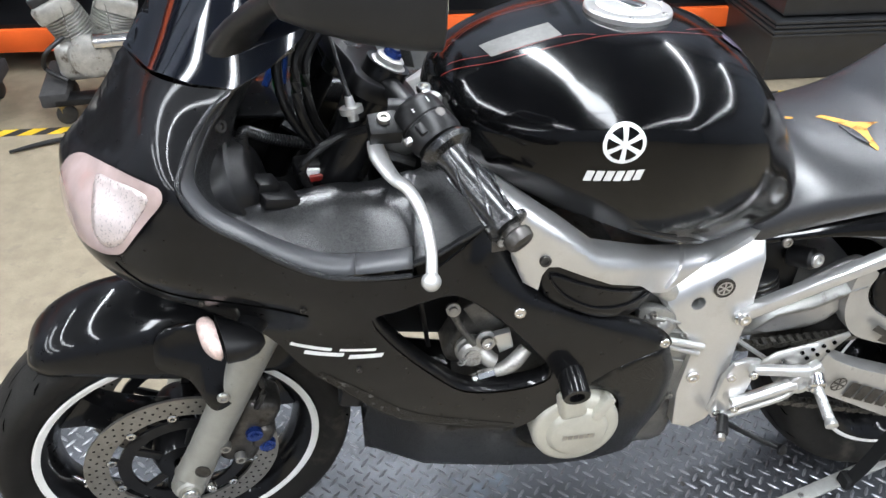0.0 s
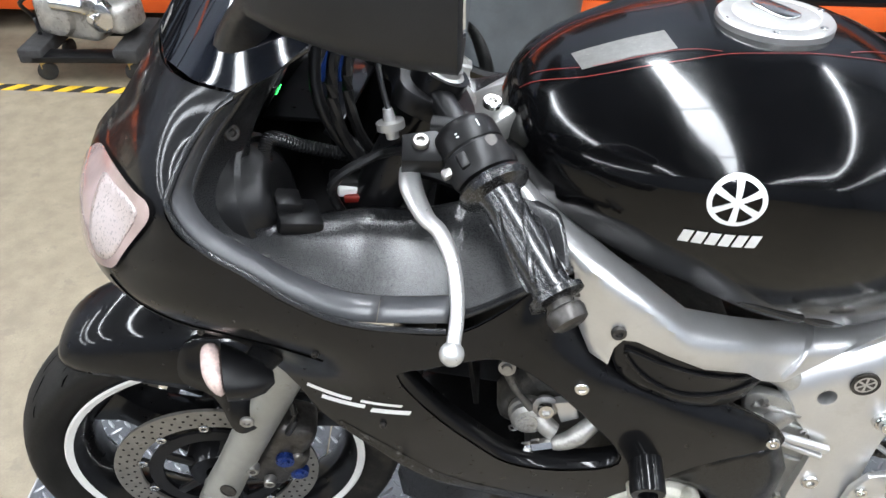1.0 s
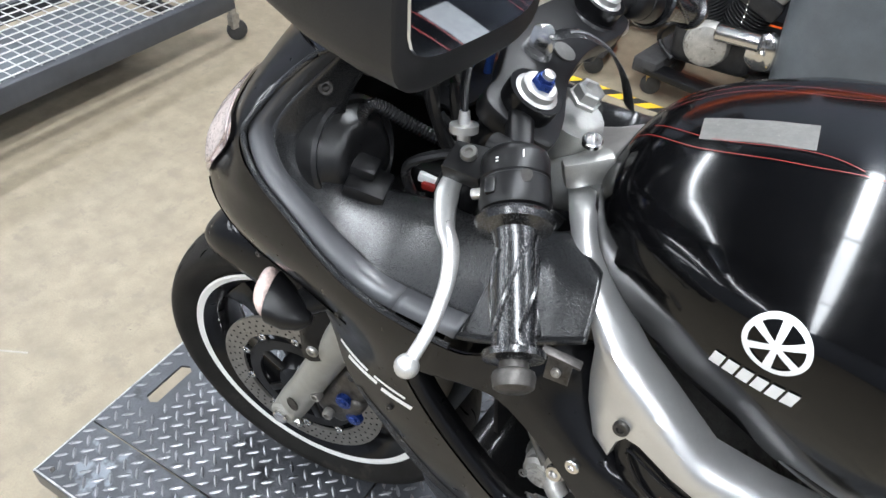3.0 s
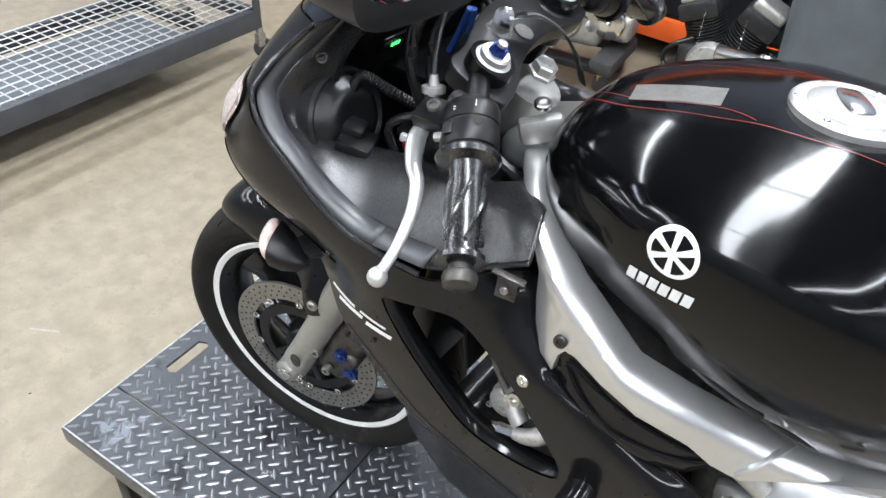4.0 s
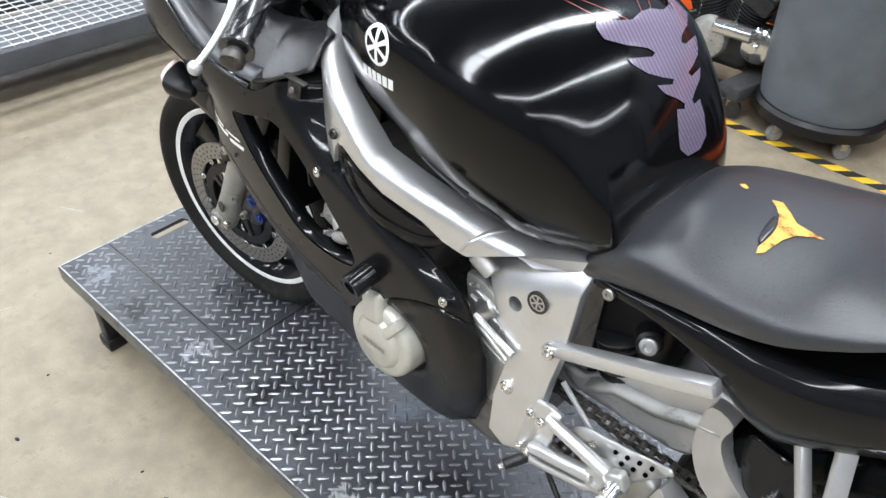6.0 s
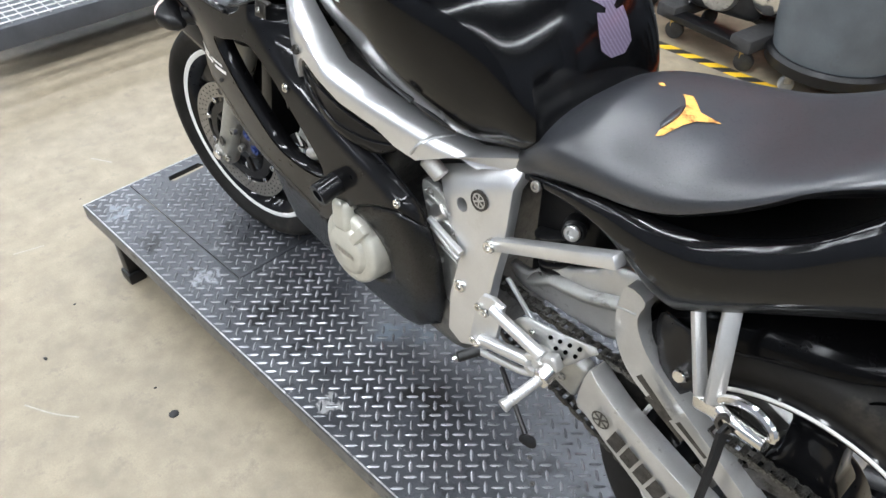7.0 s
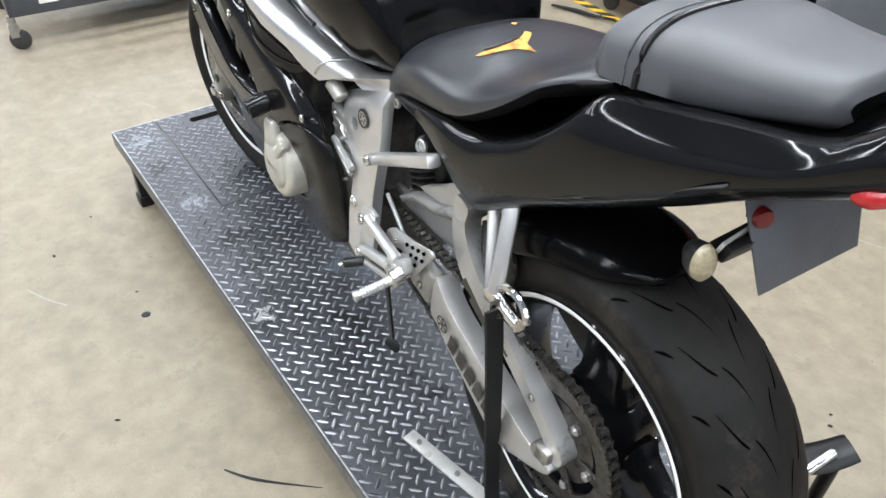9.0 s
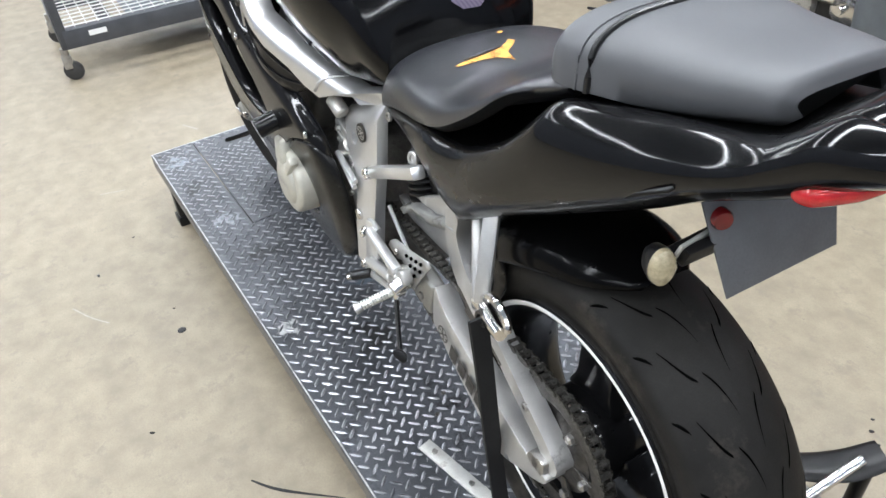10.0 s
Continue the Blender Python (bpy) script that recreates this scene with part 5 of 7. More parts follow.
# front turn signals: a faceted body that narrows backwards, with the lens in front
SIG = [  # along the body: x, y, z of the middle, half length across, half height
    (0.160, -0.228, 0.666, 0.006, 0.006), (0.150, -0.231, 0.668, 0.016, 0.013), (0.132, -0.233, 0.672, 0.025, 0.019), (0.112, -0.233, 0.676, 0.030, 0.022)]
TIP = [(0.112, -0.233, 0.676, 0.0295, 0.0215), (0.098, -0.231, 0.678, 0.028, 0.020), (0.089, -0.229, 0.679, 0.021, 0.014), (0.086, -0.228, 0.680, 0.010, 0.007)]


def signal_ring(x, y, z, a, b):
    """An oval that lies along a slanting line: out and down."""
    along, over = Vector((0.25, -0.80, -0.30)).normalized(), Vector((0.1, -0.33, 0.94)).normalized()
    return [Vector((x, y, z)) + along * (a * math.copysign(abs(math.cos(q)) ** 0.75, math.cos(q))) + over * (b * math.copysign(abs(math.sin(q)) ** 0.75, math.sin(q))) for q in [2 * math.pi * k / 20 for k in range(20)]]


for s in (1, -1):
    body = loft([signal_ring(*r) for r in SIG], True, True)
    lens = loft([signal_ring(*r) for r in TIP], True, True)
    stalk = rod((0.152, -0.185, 0.672), (0.140, -0.222, 0.674), 0.020, 0.015)
    if s < 0:
        flip_y(body), flip_y(lens), flip_y(stalk)
    ts = part("turn_signal", body, PLASTIC, bike, "black front turn signal with a pale lens")
    part("lens", lens, SIGNAL_LENS, ts, "pale pinkish signal lens", sub=1)
    part("stalk", stalk, RUBBER, ts)

# mirrors: housings tapering forwards, glass facing the rider
for s in (1, -1):
    rings = []
    for x, y0, y1, z0, z1, tilt in ((0.214, -0.296, -0.255, 1.082, 1.105, 0.0), (0.222, -0.322, -0.235, 1.072, 1.118, 0.004), (0.245, -0.342, -0.215, 1.064, 1.132, 0.008), (0.28, -0.350, -0.198, 1.054, 1.143, 0.008), (0.32, -0.352, -0.184, 1.047, 1.150, 0.006), (0.348, -0.352, -0.178, 1.044, 1.152, 0.006), (0.350, -0.349, -0.181, 1.047, 1.149, 0.006)):
        cy, cz, hy, hz = (y0 + y1) / 2, (z0 + z1) / 2, (y1 - y0) / 2, (z1 - z0) / 2
        ring = []
        for k in range(28):
            q = 2 * math.pi * k / 28
            a, b = math.copysign(abs(math.cos(q)) ** 0.45, math.cos(q)), math.copysign(abs(math.sin(q)) ** 0.45, math.sin(q))
            ring.append((x, cy + hy * a, cz + hz * b - tilt * a))
        rings.append(ring)
    glass = loft([[(0.3505 + dx, -0.2655 + 0.076 * math.copysign(abs(math.cos(q)) ** 0.45, math.cos(q)) * f, 1.103 + 0.038 * f * math.copysign(abs(math.sin(q)) ** 0.45, math.sin(q)) - 0.006 * f * math.copysign(abs(math.cos(q)) ** 0.45, math.cos(q))) for q in [2 * math.pi * k / 28 for k in range(28)]] for dx, f in ((0.0, 1.0), (0.0015, 0.99))], True, True)
    head = loft(rings, True, True)
    stem = sweep([(0.166, -0.152, 0.992), (0.174, -0.170, 1.010), (0.186, -0.195, 1.034), (0.212, -0.235, 1.064), (0.245, -0.272, 1.088)], [0.032, 0.026, 0.019, 0.016, 0.02], 16, flat=0.75)
    if s < 0:
        flip_y(head), flip_y(glass), flip_y(stem)
    mi = part("mirror", head, MIRROR_SHELL, bike, "satin black rear-view mirror")
    part("mirror_glass", glass, MIRROR, mi, "mirror glass")
    part("mirror_stem", stem, RUBBER, mi, "black rubber-booted mirror stem")


# ---------------------------------------------------------------- tank
TX = (.383, .395, .42, .48, .54, .60, .66, .72, .78, .83, .87, .893, .905)
t_top = curve(TX, (.872, .895, .918, .942, .955, .962, .962, .955, .935, .895, .84, .785, .74))
t_wide = curve(TX, (.045, .085, .128, .172, .196, .206, .206, .197, .175, .148, .128, .108, .08))
t_zw = curve(TX, (.862, .868, .868, .872, .882, .882, .872, .856, .83, .795, .755, .725, .70))
t_wb = curve(TX, (.045, .08, .128, .160, .167, .167, .158, .142, .128, .115, .106, .095, .075))
t_zb = curve(TX, (.85, .846, .838, .808, .776, .748, .716, .690, .680, .685, .69, .695, .695))


def mid_y(x):
    """The centre line: the upper works stand a touch to the right towards the back."""
    return 0.045 * max(0.0, x - 0.35)


def about_mid(pts):
    """Both sides of a ring from its left half: the left edge stays, the rest is even about the centre line."""
    c, w = mid_y(pts[0][0]), max(-p[1] for p in pts)
    left = [(x, c + y * (w + c) / w, z) for x, y, z in pts]
    return [*left[::-1], *[(x, 2 * c - y, z) for x, y, z in left[1:]]]


def tank_ring(x):
    zt, w, zw, wb, zb = t_top(x), t_wide(x), t_zw(x), t_wb(x), t_zb(x)
    pts = []
    for k in range(15):
        a = math.pi / 2 * k / 14
        pts.append((x, -w * math.sin(a) ** 0.92, zw + (zt - zw) * math.cos(a) ** 0.86))
    for k in range(1, 9):
        t = k / 8
        pts.append((x, -(w + (wb - w) * t ** 1.8), zw + (zb - zw) * t))
    pts.append((x, -wb * 0.8, zb - 0.004))
    return about_mid(pts)


tank_bm = loft([tank_ring(x) for x in np.concatenate([np.linspace(0.383, 0.41, 6), np.linspace(0.42, 0.86, 45), np.linspace(0.868, 0.905, 8)])])
ends = [e for e in tank_bm.edges if e.is_boundary]
TANK_TREE = BVHTree.FromBMesh(tank_bm)
bmesh.ops.holes_fill(tank_bm, edges=ends, sides=0)
bmesh.ops.recalc_face_normals(tank_bm, faces=tank_bm.faces[:])
tank = part("fuel_tank", tank_bm, SWIRLED, bike, "gloss black fuel tank with a lightly hazed lacquer", ang=50)


def disc_patch(cx, cz, r0, r1, n=28, a0=0.0, a1=360.0):
    bm = bmesh.new()
    rows = []
    for i in range(n + 1):
        a = radians(a0 + (a1 - a0) * i / n)
        rows.append([bm.verts.new((cx + r * math.cos(a), -0.5, cz + r * math.sin(a))) for r in np.linspace(r0, r1, 3)])
    for u, v in zip(rows, rows[1:]):
        for i in range(2):
            bm.faces.new((u[i], u[i + 1], v[i + 1], v[i]))
    return face_way(bm, (0, -1, 0))


def badge_spokes(cx, cz, r):
    out = []
    for k in range(6):
        a = radians(60 * k + 30)
        c, s = math.cos(a), math.sin(a)
        w = r * 0.085
        out.append(bars([((cx + s * w, cz - c * w), (cx + c * r * 0.84 + s * w * 1.6, cz + s * r * 0.84 - c * w * 1.6), (cx + c * r * 0.84 - s * w * 1.6, cz + s * r * 0.84 + c * w * 1.6), (cx - s * w, cz + c * w))]))
    return out


def round_badge(cx, cz, r):
    """A ring with six plain spokes, in one piece."""
    bm = disc_patch(cx, cz, r * 0.82, r, 36)
    for b in badge_spokes(cx, cz, r):
        add(bm, b)
    return bm


def letter_bars(x, z, w, h, n, slope=0.0, lean=0.15):
    """Six plain blocks that stand for a brand word."""
    q = []
    for i in range(n):
        a = x + w * i / n
        b = a + w / n * 0.80
        za, zb = z + slope * (a - x), z + slope * (b - x)
        q.append(((a, za), (b, zb), (b + h * lean, zb + h), (a + h * lean, za + h)))
    return bars(q)


part("tank_badge", onto(disc_patch(0.581, 0.886, 0.0201, 0.0245, 40), TANK_TREE, (0, 1, 0), 0.0012), WHITE, tank, "round white badge")
for b in badge_spokes(0.581, 0.886, 0.0245):
    part("tank_badge_spoke", onto(b, TANK_TREE, (0, 1, 0), 0.0012), WHITE, tank)
part("tank_lettering", onto(letter_bars(0.543, 0.834, 0.068, 0.0155, 6, 0.04), TANK_TREE, (0, 1, 0), 0.0012), WHITE, tank, "row of plain white blocks")


def top_patch(outline, tree, grid=0.008, lift=0.0012, round_it=False):
    bm = sheet(outline, lambda u, v: (u, v, 1.5), (), grid, 3, round_it)
    return face_way(onto(bm, tree, (0, 0, -1), lift), (0, 0, 1))


part("tank_label", top_patch([(0.458, -0.052), (0.547, -0.046), (0.541, -0.003), (0.450, -0.013)], TANK_TREE), STICKER, tank, "scuffed grey paper label")
# flame-shaped pad at the tank's back
PAD = [(0.782, 0.035), (0.787, 0.010), (0.781, -0.012), (0.770, -0.025), (0.768, -0.038), (0.777, -0.049), (0.791, -0.050), (0.805, -0.027), (0.817, 0.006), (0.823, 0.014), (0.825, 0.006), (0.816, -0.034), (0.823, -0.030), (0.835, -0.014), (0.843, 0.008), (0.848, 0.028), (0.851, 0.022), (0.846, -0.007), (0.854, 0.003), (0.861, 0.023), (0.866, 0.036), (0.869, 0.033), (0.867, 0.017), (0.876, 0.013), (0.887, 0.012), (0.892, 0.030)]
PAD = PAD + [(u, 0.090 - v) for u, v in PAD[::-1]]
part("tank_pad", top_patch(PAD, TANK_TREE, 0.006, 0.002), CARBON, tank, "purple carbon-weave flame-shaped tank pad")
# thin red pinstripes
for s in (1, -1):
    for pts in ([(0.40, 0.03), (0.46, 0.070), (0.54, 0.078), (0.60, 0.075), (0.70, 0.070), (0.76, 0.055), (0.79, 0.03)], [(0.41, 0.02), (0.47, 0.056), (0.55, 0.058), (0.585, 0.07)], [(0.71, 0.06), (0.75, 0.04), (0.785, 0.015)]):
        path = catmull([(u, mid_y(u) + s * v, 0) for u, v in pts], 8)
        bm = bmesh.new()
        prev = None
        for i, p in enumerate(path):
            d = (path[min(i + 1, len(path) - 1)] - path[max(i - 1, 0)]).normalized()
            nrm = Vector((-d.y, d.x, 0)) * 0.0005
            cur = (bm.verts.new((p.x + nrm.x, p.y + nrm.y, 1.5)), bm.verts.new((p.x - nrm.x, p.y - nrm.y, 1.5)))
            if prev:
                bm.faces.new((prev[0], prev[1], cur[1], cur[0]))
            prev = cur
        part("pinstripe", face_way(onto(bm, TANK_TREE, (0, 0, -1), 0.001), (0, 0, 1)), RED, tank, "thin red pinstripe")

CAP = Vector((0.652, mid_y(0.652), t_top(0.652)))
cap = part("filler_cap", lathe([(0.058, -0.004), (0.058, 0.004), (0.056, 0.0065), (0.045, 0.0085), (0.043, 0.0075), (0.041, 0.0085), (0.03, 0.0105), (0.012, 0.011), (0, 0.011)], aim(CAP, CAP + Vector((0.02, 0, 1))), 56), FILLER, tank, "round silver fuel filler cap")
part("key_slot", box(0.018, 0.006, 0.002, aim(CAP, CAP + Vector((0.02, 0, 1))) @ pose(0.004, 0.0, 0.0115, 0, 0, 30), 0.0005), DARK_STEEL, cap)
part("cap_flap", slab([(-0.02, -0.012), (0.022, -0.012), (0.028, 0), (0.022, 0.012), (-0.02, 0.012)], 0.0025, aim(CAP, CAP + Vector((0.02, 0, 1))) @ pose(0, 0, 0.0105, 0, 0, 30), round_it=True), CHROME, cap)
for k in range(6):
    a = radians(60 * k + 15)
    part("cap_screw", bolt(CAP + Vector((0.0505 * math.cos(a), 0.0505 * math.sin(a), 0.0065)), (0, 0, 1), 0.0038, 0.0016), CHROME, cap)

# ---------------------------------------------------------------- frame
spar_y = curve((.33, .36, .38, .42, .46, .5, .56, .62, .7, .8, .9), (-.055, -.086, -.112, -.162, -.193, -.209, -.213, -.198, -.158, -.127, -.112))
SPAR = [(0.350, 0.895), (0.380, 0.897), (0.395, 0.885), (0.416, 0.876), (0.449, 0.856), (0.497, 0.827), (0.529, 0.804), (0.575, 0.765), (0.63, 0.741), (0.682, 0.712), (0.734, 0.693), (0.786, 0.685), (0.846, 0.704), (0.874, 0.712), (0.878, 0.69), (0.846, 0.677), (0.77, 0.644), (0.709, 0.617), (0.695, 0.622), (0.677, 0.632), (0.651, 0.658), (0.597, 0.684), (0.555, 0.708), (0.522, 0.724), (0.509, 0.724), (0.502, 0.712), (0.499, 0.688), (0.480, 0.698), (0.465, 0.73), (0.459, 0.759), (0.456, 0.790), (0.440, 0.812), (0.408, 0.832), (0.380, 0.845), (0.352, 0.865)]


def spar_edge(u, v):
    zt = lerp_table(u, [p[0] for p in SPAR[2:14]], [p[1] for p in SPAR[2:14]])
    return spar_y(u) + 0.044 * max(0.0, 1 - (zt - v) / 0.05) ** 1.7


def spar_at(u, v):
    """The spar's rounded outer face: its upper edge leans in and down."""
    y = spar_edge(u, v)
    return (u, y, v - 0.75 * (y - spar_y(u)))


for s in (1, -1):
    b = face_way(sheet(SPAR, spar_at, (), 0.009, 3, round_it=False), (0, -1, 0))
    w = sweep([Vector(spar_at(0.741, 0.687)) - Vector((0, 0.001, 0)), Vector(spar_at(0.728, 0.668)) - Vector((0, 0.002, 0)), Vector(spar_at(0.714, 0.646)) - Vector((0, 0.002, 0)), Vector(spar_at(0.703, 0.628)) - Vector((0, 0.001, 0))], 0.0045, 8, flat=0.5)
    inf = face_way(sheet([(0.498, 0.735), (0.53, 0.728), (0.60, 0.70), (0.68, 0.662), (0.690, 0.640), (0.66, 0.612), (0.61, 0.622), (0.56, 0.645), (0.51, 0.675)], lambda u, v: (u, spar_y(u) + 0.006 - 0.25 * max(0.0, 0.668 - 0.32 * (u - 0.56) - v) ** 1.2, v), (), 0.012, 3), (0, -1, 0))
    bo = bolt((0.503, spar_y(0.503) - 0.001, 0.735), (0, -1, 0.2), 0.0075, 0.005)
    ribs = [sweep([(u, spar_y(u) + 0.003, v) for u, v in ((0.514, 0.708), (0.55, 0.694), (0.60, 0.671), (0.65, 0.648), (0.676, 0.641), (0.668, 0.631), (0.63, 0.633), (0.58, 0.648), (0.535, 0.675))], 0.0019, 8, closed=True)]
    if s < 0:
        for q in (b, w, inf, bo, *ribs):
            flip_y(q)
    sp = bevelled(part("frame_spar", b, ALLOY, bike, "brushed silver aluminium frame spar", solid=0.022), 0.005)
    part("weld", w, ALLOY, sp, "rough weld bead")
    for q in ribs:
        part("infill_rib", q, GLOSS, sp)
    part("frame_infill", inf, GLOSS, sp, "black plastic infill under the spar", solid=0.003)
    part("frame_bolt", bo, DARK_STEEL, sp)
part("steering_head", add(rod((0.335 - 0.10, 0, 0.912 - 0.225), (0.335 - 0.012, 0, 0.885), 0.036), box(0.13, 0.13, 0.05, pose(0.38, 0, 0.84, 0, -20, 0), 0.02, 3)), ALLOY_GREY, bike, "bright cast steering head")

PLATE = [(0.709, 0.588), (0.78, 0.624), (0.86, 0.668), (0.876, 0.674), (0.873, 0.635), (0.872, 0.546), (0.863, 0.475), (0.856, 0.344), (0.842, 0.322), (0.815, 0.306), (0.784, 0.318), (0.779, 0.39), (0.791, 0.48), (0.778, 0.50), (0.758, 0.523)]
for s in (1, -1):
    b = face_way(sheet(PLATE, lambda u, v: (u, -0.118 - 0.028 * (0.675 - v) / 0.35 + 0.026 * max(0.0, 1 - (0.223 + 0.515 * u - v) / 0.030), v), [[(0.782 + 0.0115 * math.cos(a), 0.564 + 0.0115 * math.sin(a)) for a in np.linspace(0, 2 * math.pi, 18, endpoint=False)]], 0.02, 3, round_it=False), (0, -1, 0))
    bd = lathe([(0.0165, 0), (0.0165, 0.003), (0.0145, 0.0032), (0.0145, 0.002), (0, 0.002)], aim((0.817, -0.1252, 0.590), (0.817, -1.0, 0.66)), 32)
    rg = round_badge(0.0, 0.0, 0.0125)
    rg.transform(Matrix.Translation((0.817, -0.1282 + 0.5, 0.590)))
    lb, lb2 = bolt((0.80, -0.1385, 0.42), (0, -1, 0.05), 0.011, 0.006), bolt((0.853, -0.1298, 0.533), (0, -1, 0.05), 0.011, 0.008)
    if s < 0:
        for q in (b, bd, rg, lb, lb2):
            flip_y(q)
    pl = bevelled(part("pivot_plate", b, ALLOY, bike, "brushed silver swingarm pivot plate", solid=0.02), 0.004)
    part("plate_badge", bd, DARK_STEEL, pl, "round dark badge")
    part("badge_mark", rg, FILLER, pl)
    part("plate_bolt", lb, CHROME, pl)
    part("plate_bolt", lb2, CHROME, pl)

# ---------------------------------------------------------------- engine and what shows through the openings
part("crankcase", box(0.36, 0.25, 0.26, pose(0.63, 0, 0.36), 0.04, 3), ENGINE_DARK, bike, "dirty cast crankcase")
part("cylinder_block", box(0.20, 0.276, 0.24, pose(0.53, 0.0, 0.57, 0, 25, 0), 0.02, 3), ENGINE_DARK, bike, "dirty cast cylinder block")
part("gearbox", box(0.16, 0.20, 0.16, pose(0.74, 0, 0.50), 0.03, 3), ENGINE_DARK, bike)
part("radiator", box(0.035, 0.30, 0.28, pose(0.285, 0, 0.58, 0, 12, 0), 0.006), PLASTIC, bike)
part("airbox", box(0.26, 0.26, 0.10, pose(0.56, 0, 0.79), 0.03, 3), PLASTIC, bike)
# coolant fittings and throttle linkage seen through the side vent
valve = part("coolant_valve", lathe([(0, 0), (0.020, 0), (0.024, 0.003), (0.024, 0.010), (0.021, 0.013), (0.021, 0.020), (0.016, 0.024), (0.011, 0.024), (0.011, 0.028), (0, 0.028)], aim((0.432, -0.145, 0.540), (0.425, -0.30, 0.56)), 28), ENGINE_SILVER, bike, "round cast coolant valve")
part("valve_bolt", bolt((0.449, -0.170, 0.570), (0, -1, 0.3), 0.010, 0.008), CHROME, valve)
part("valve_flange", lathe([(0, 0), (0.015, 0), (0.015, 0.004), (0.010, 0.006), (0, 0.006)], aim((0.449, -0.163, 0.568), (0.449, -0.30, 0.60)), 24), STEEL, valve)
part("valve_neck", sweep([(0.440, -0.155, 0.548), (0.452, -0.166, 0.536), (0.462, -0.170, 0.530)], [0.013, 0.012, 0.011], 14), ENGINE_SILVER, valve)
part("union", sweep([(0.426, -0.181, 0.512), (0.436, -0.181, 0.515)], 0.0062, 6), CHROME, valve)
part("union", sweep([(0.437, -0.181, 0.5155), (0.460, -0.181, 0.522)], 0.0078, 6), CHROME, valve, "bright hexagonal union")
part("union_pipe", sweep([(0.460, -0.181, 0.522), (0.475, -0.180, 0.526), (0.490, -0.177, 0.535), (0.506, -0.170, 0.550)], [0.008, 0.0105, 0.012, 0.010], 14), ENGINE_SILVER, valve)
part("valve_cover", slab([(0.458, 0.577), (0.482, 0.582), (0.489, 0.552), (0.469, 0.543)], 0.012, pose(0, -0.156, 0, 90, 0, 0), 0.003), ALLOY, valve, "plain pale alloy cover")
part("throttle_rail", sweep([(0.399, -0.155, 0.628), (0.409, -0.160, 0.600), (0.420, -0.162, 0.580), (0.433, -0.162, 0.562)], [0.008, 0.005, 0.004, 0.006], 12), ENGINE_DARK, bike, "cast linkage rail")
part("rail_cap", lathe([(0, 0), (0.009, 0), (0.010, 0.002), (0.010, 0.006), (0.006, 0.0062), (0.005, 0.010), (0, 0.010)], aim((0.402, -0.156, 0.624), (0.395, -0.30, 0.66)), 20), STEEL, bike)
part("rail_spring", sweep([(0.412 + 0.0045 * math.cos(1.3 * k) + 0.0007 * k, -0.168 + 0.0045 * math.sin(1.3 * k), 0.528 + 0.0010 * k) for k in range(28)], 0.0011, 6, 2), STEEL, bike)
part("side_wall", slab([(0.418, 0.612), (0.434, 0.622), (0.480, 0.578), (0.470, 0.560), (0.440, 0.575)], 0.006, pose(0, -0.140, 0, 90, 0, 0), 0.002), ENGINE_DARK, bike)
part("air_duct", box(0.15, 0.17, 0.25, pose(0.372, 0, 0.640, 0, 8, 0), 0.012), PLASTIC, bike)
part("duct_fin", slab([(0.352, 0.675), (0.356, 0.675), (0.372, 0.560), (0.366, 0.560)], 0.07, pose(0, -0.09, 0, 90, 0, 0), 0.001), PLASTIC, bike)
for i, (x, y, z, r, l, mt) in enumerate(((0.72, -0.13, 0.60, 0.014, 0.03, ENGINE_SILVER), (0.735, -0.12, 0.52, 0.02, 0.02, STEEL))):
    part("engine_fitting", rod((x - l / 2, y, z + 0.01 * (-1) ** i), (x + l / 2, y + 0.006, z - 0.012 * (-1) ** i), r, bev=0.003), mt, bike, "small cast engine fitting")
part("gear_linkage", rod((0.725, -0.140, 0.512), (0.800, -0.142, 0.488), 0.0058), ALLOY, bike, "polished gear linkage rod")
part("gear_linkage", rod((0.730, -0.138, 0.500), (0.795, -0.142, 0.474), 0.0048), ALLOY, bike, "polished gear linkage rod")
spc = part("sprocket_cover", slab([(0.690, 0.560), (0.735, 0.556), (0.775, 0.518), (0.790, 0.46), (0.787, 0.37), (0.755, 0.35), (0.735, 0.42), (0.706, 0.49)], 0.016, pose(0, -0.110, 0, 90, 0, 0), 0.004, True), ALLOY_GREY, bike, "pale cast front sprocket cover")
for p, q in (((0.700, 0.548), (0.760, 0.530)), ((0.704, 0.528), (0.770, 0.508)), ((0.716, 0.498), (0.778, 0.478)), ((0.730, 0.462), (0.782, 0.446))):
    part("cover_rib", rod((p[0], -0.127, p[1]), (q[0], -0.127, q[1]), 0.0042, 0.0035, 10), ALLOY_GREY, spc)
for p in ((0.712, 0.552), (0.770, 0.505), (0.742, 0.43), (0.775, 0.37)):
    part("cover_bolt", bolt((p[0], -0.127, p[1]), (0, -1, 0.1), 0.006, 0.006, True), STEEL, spc)
for k, pts in enumerate(([(0.60, -0.13, 0.75), (0.66, -0.15, 0.735), (0.72, -0.14, 0.70), (0.76, -0.12, 0.68)], [(0.56, -0.14, 0.765), (0.63, -0.16, 0.742), (0.70, -0.15, 0.712)])):
    part("hose", sweep(pts, 0.007, 8), RUBBER, bike)

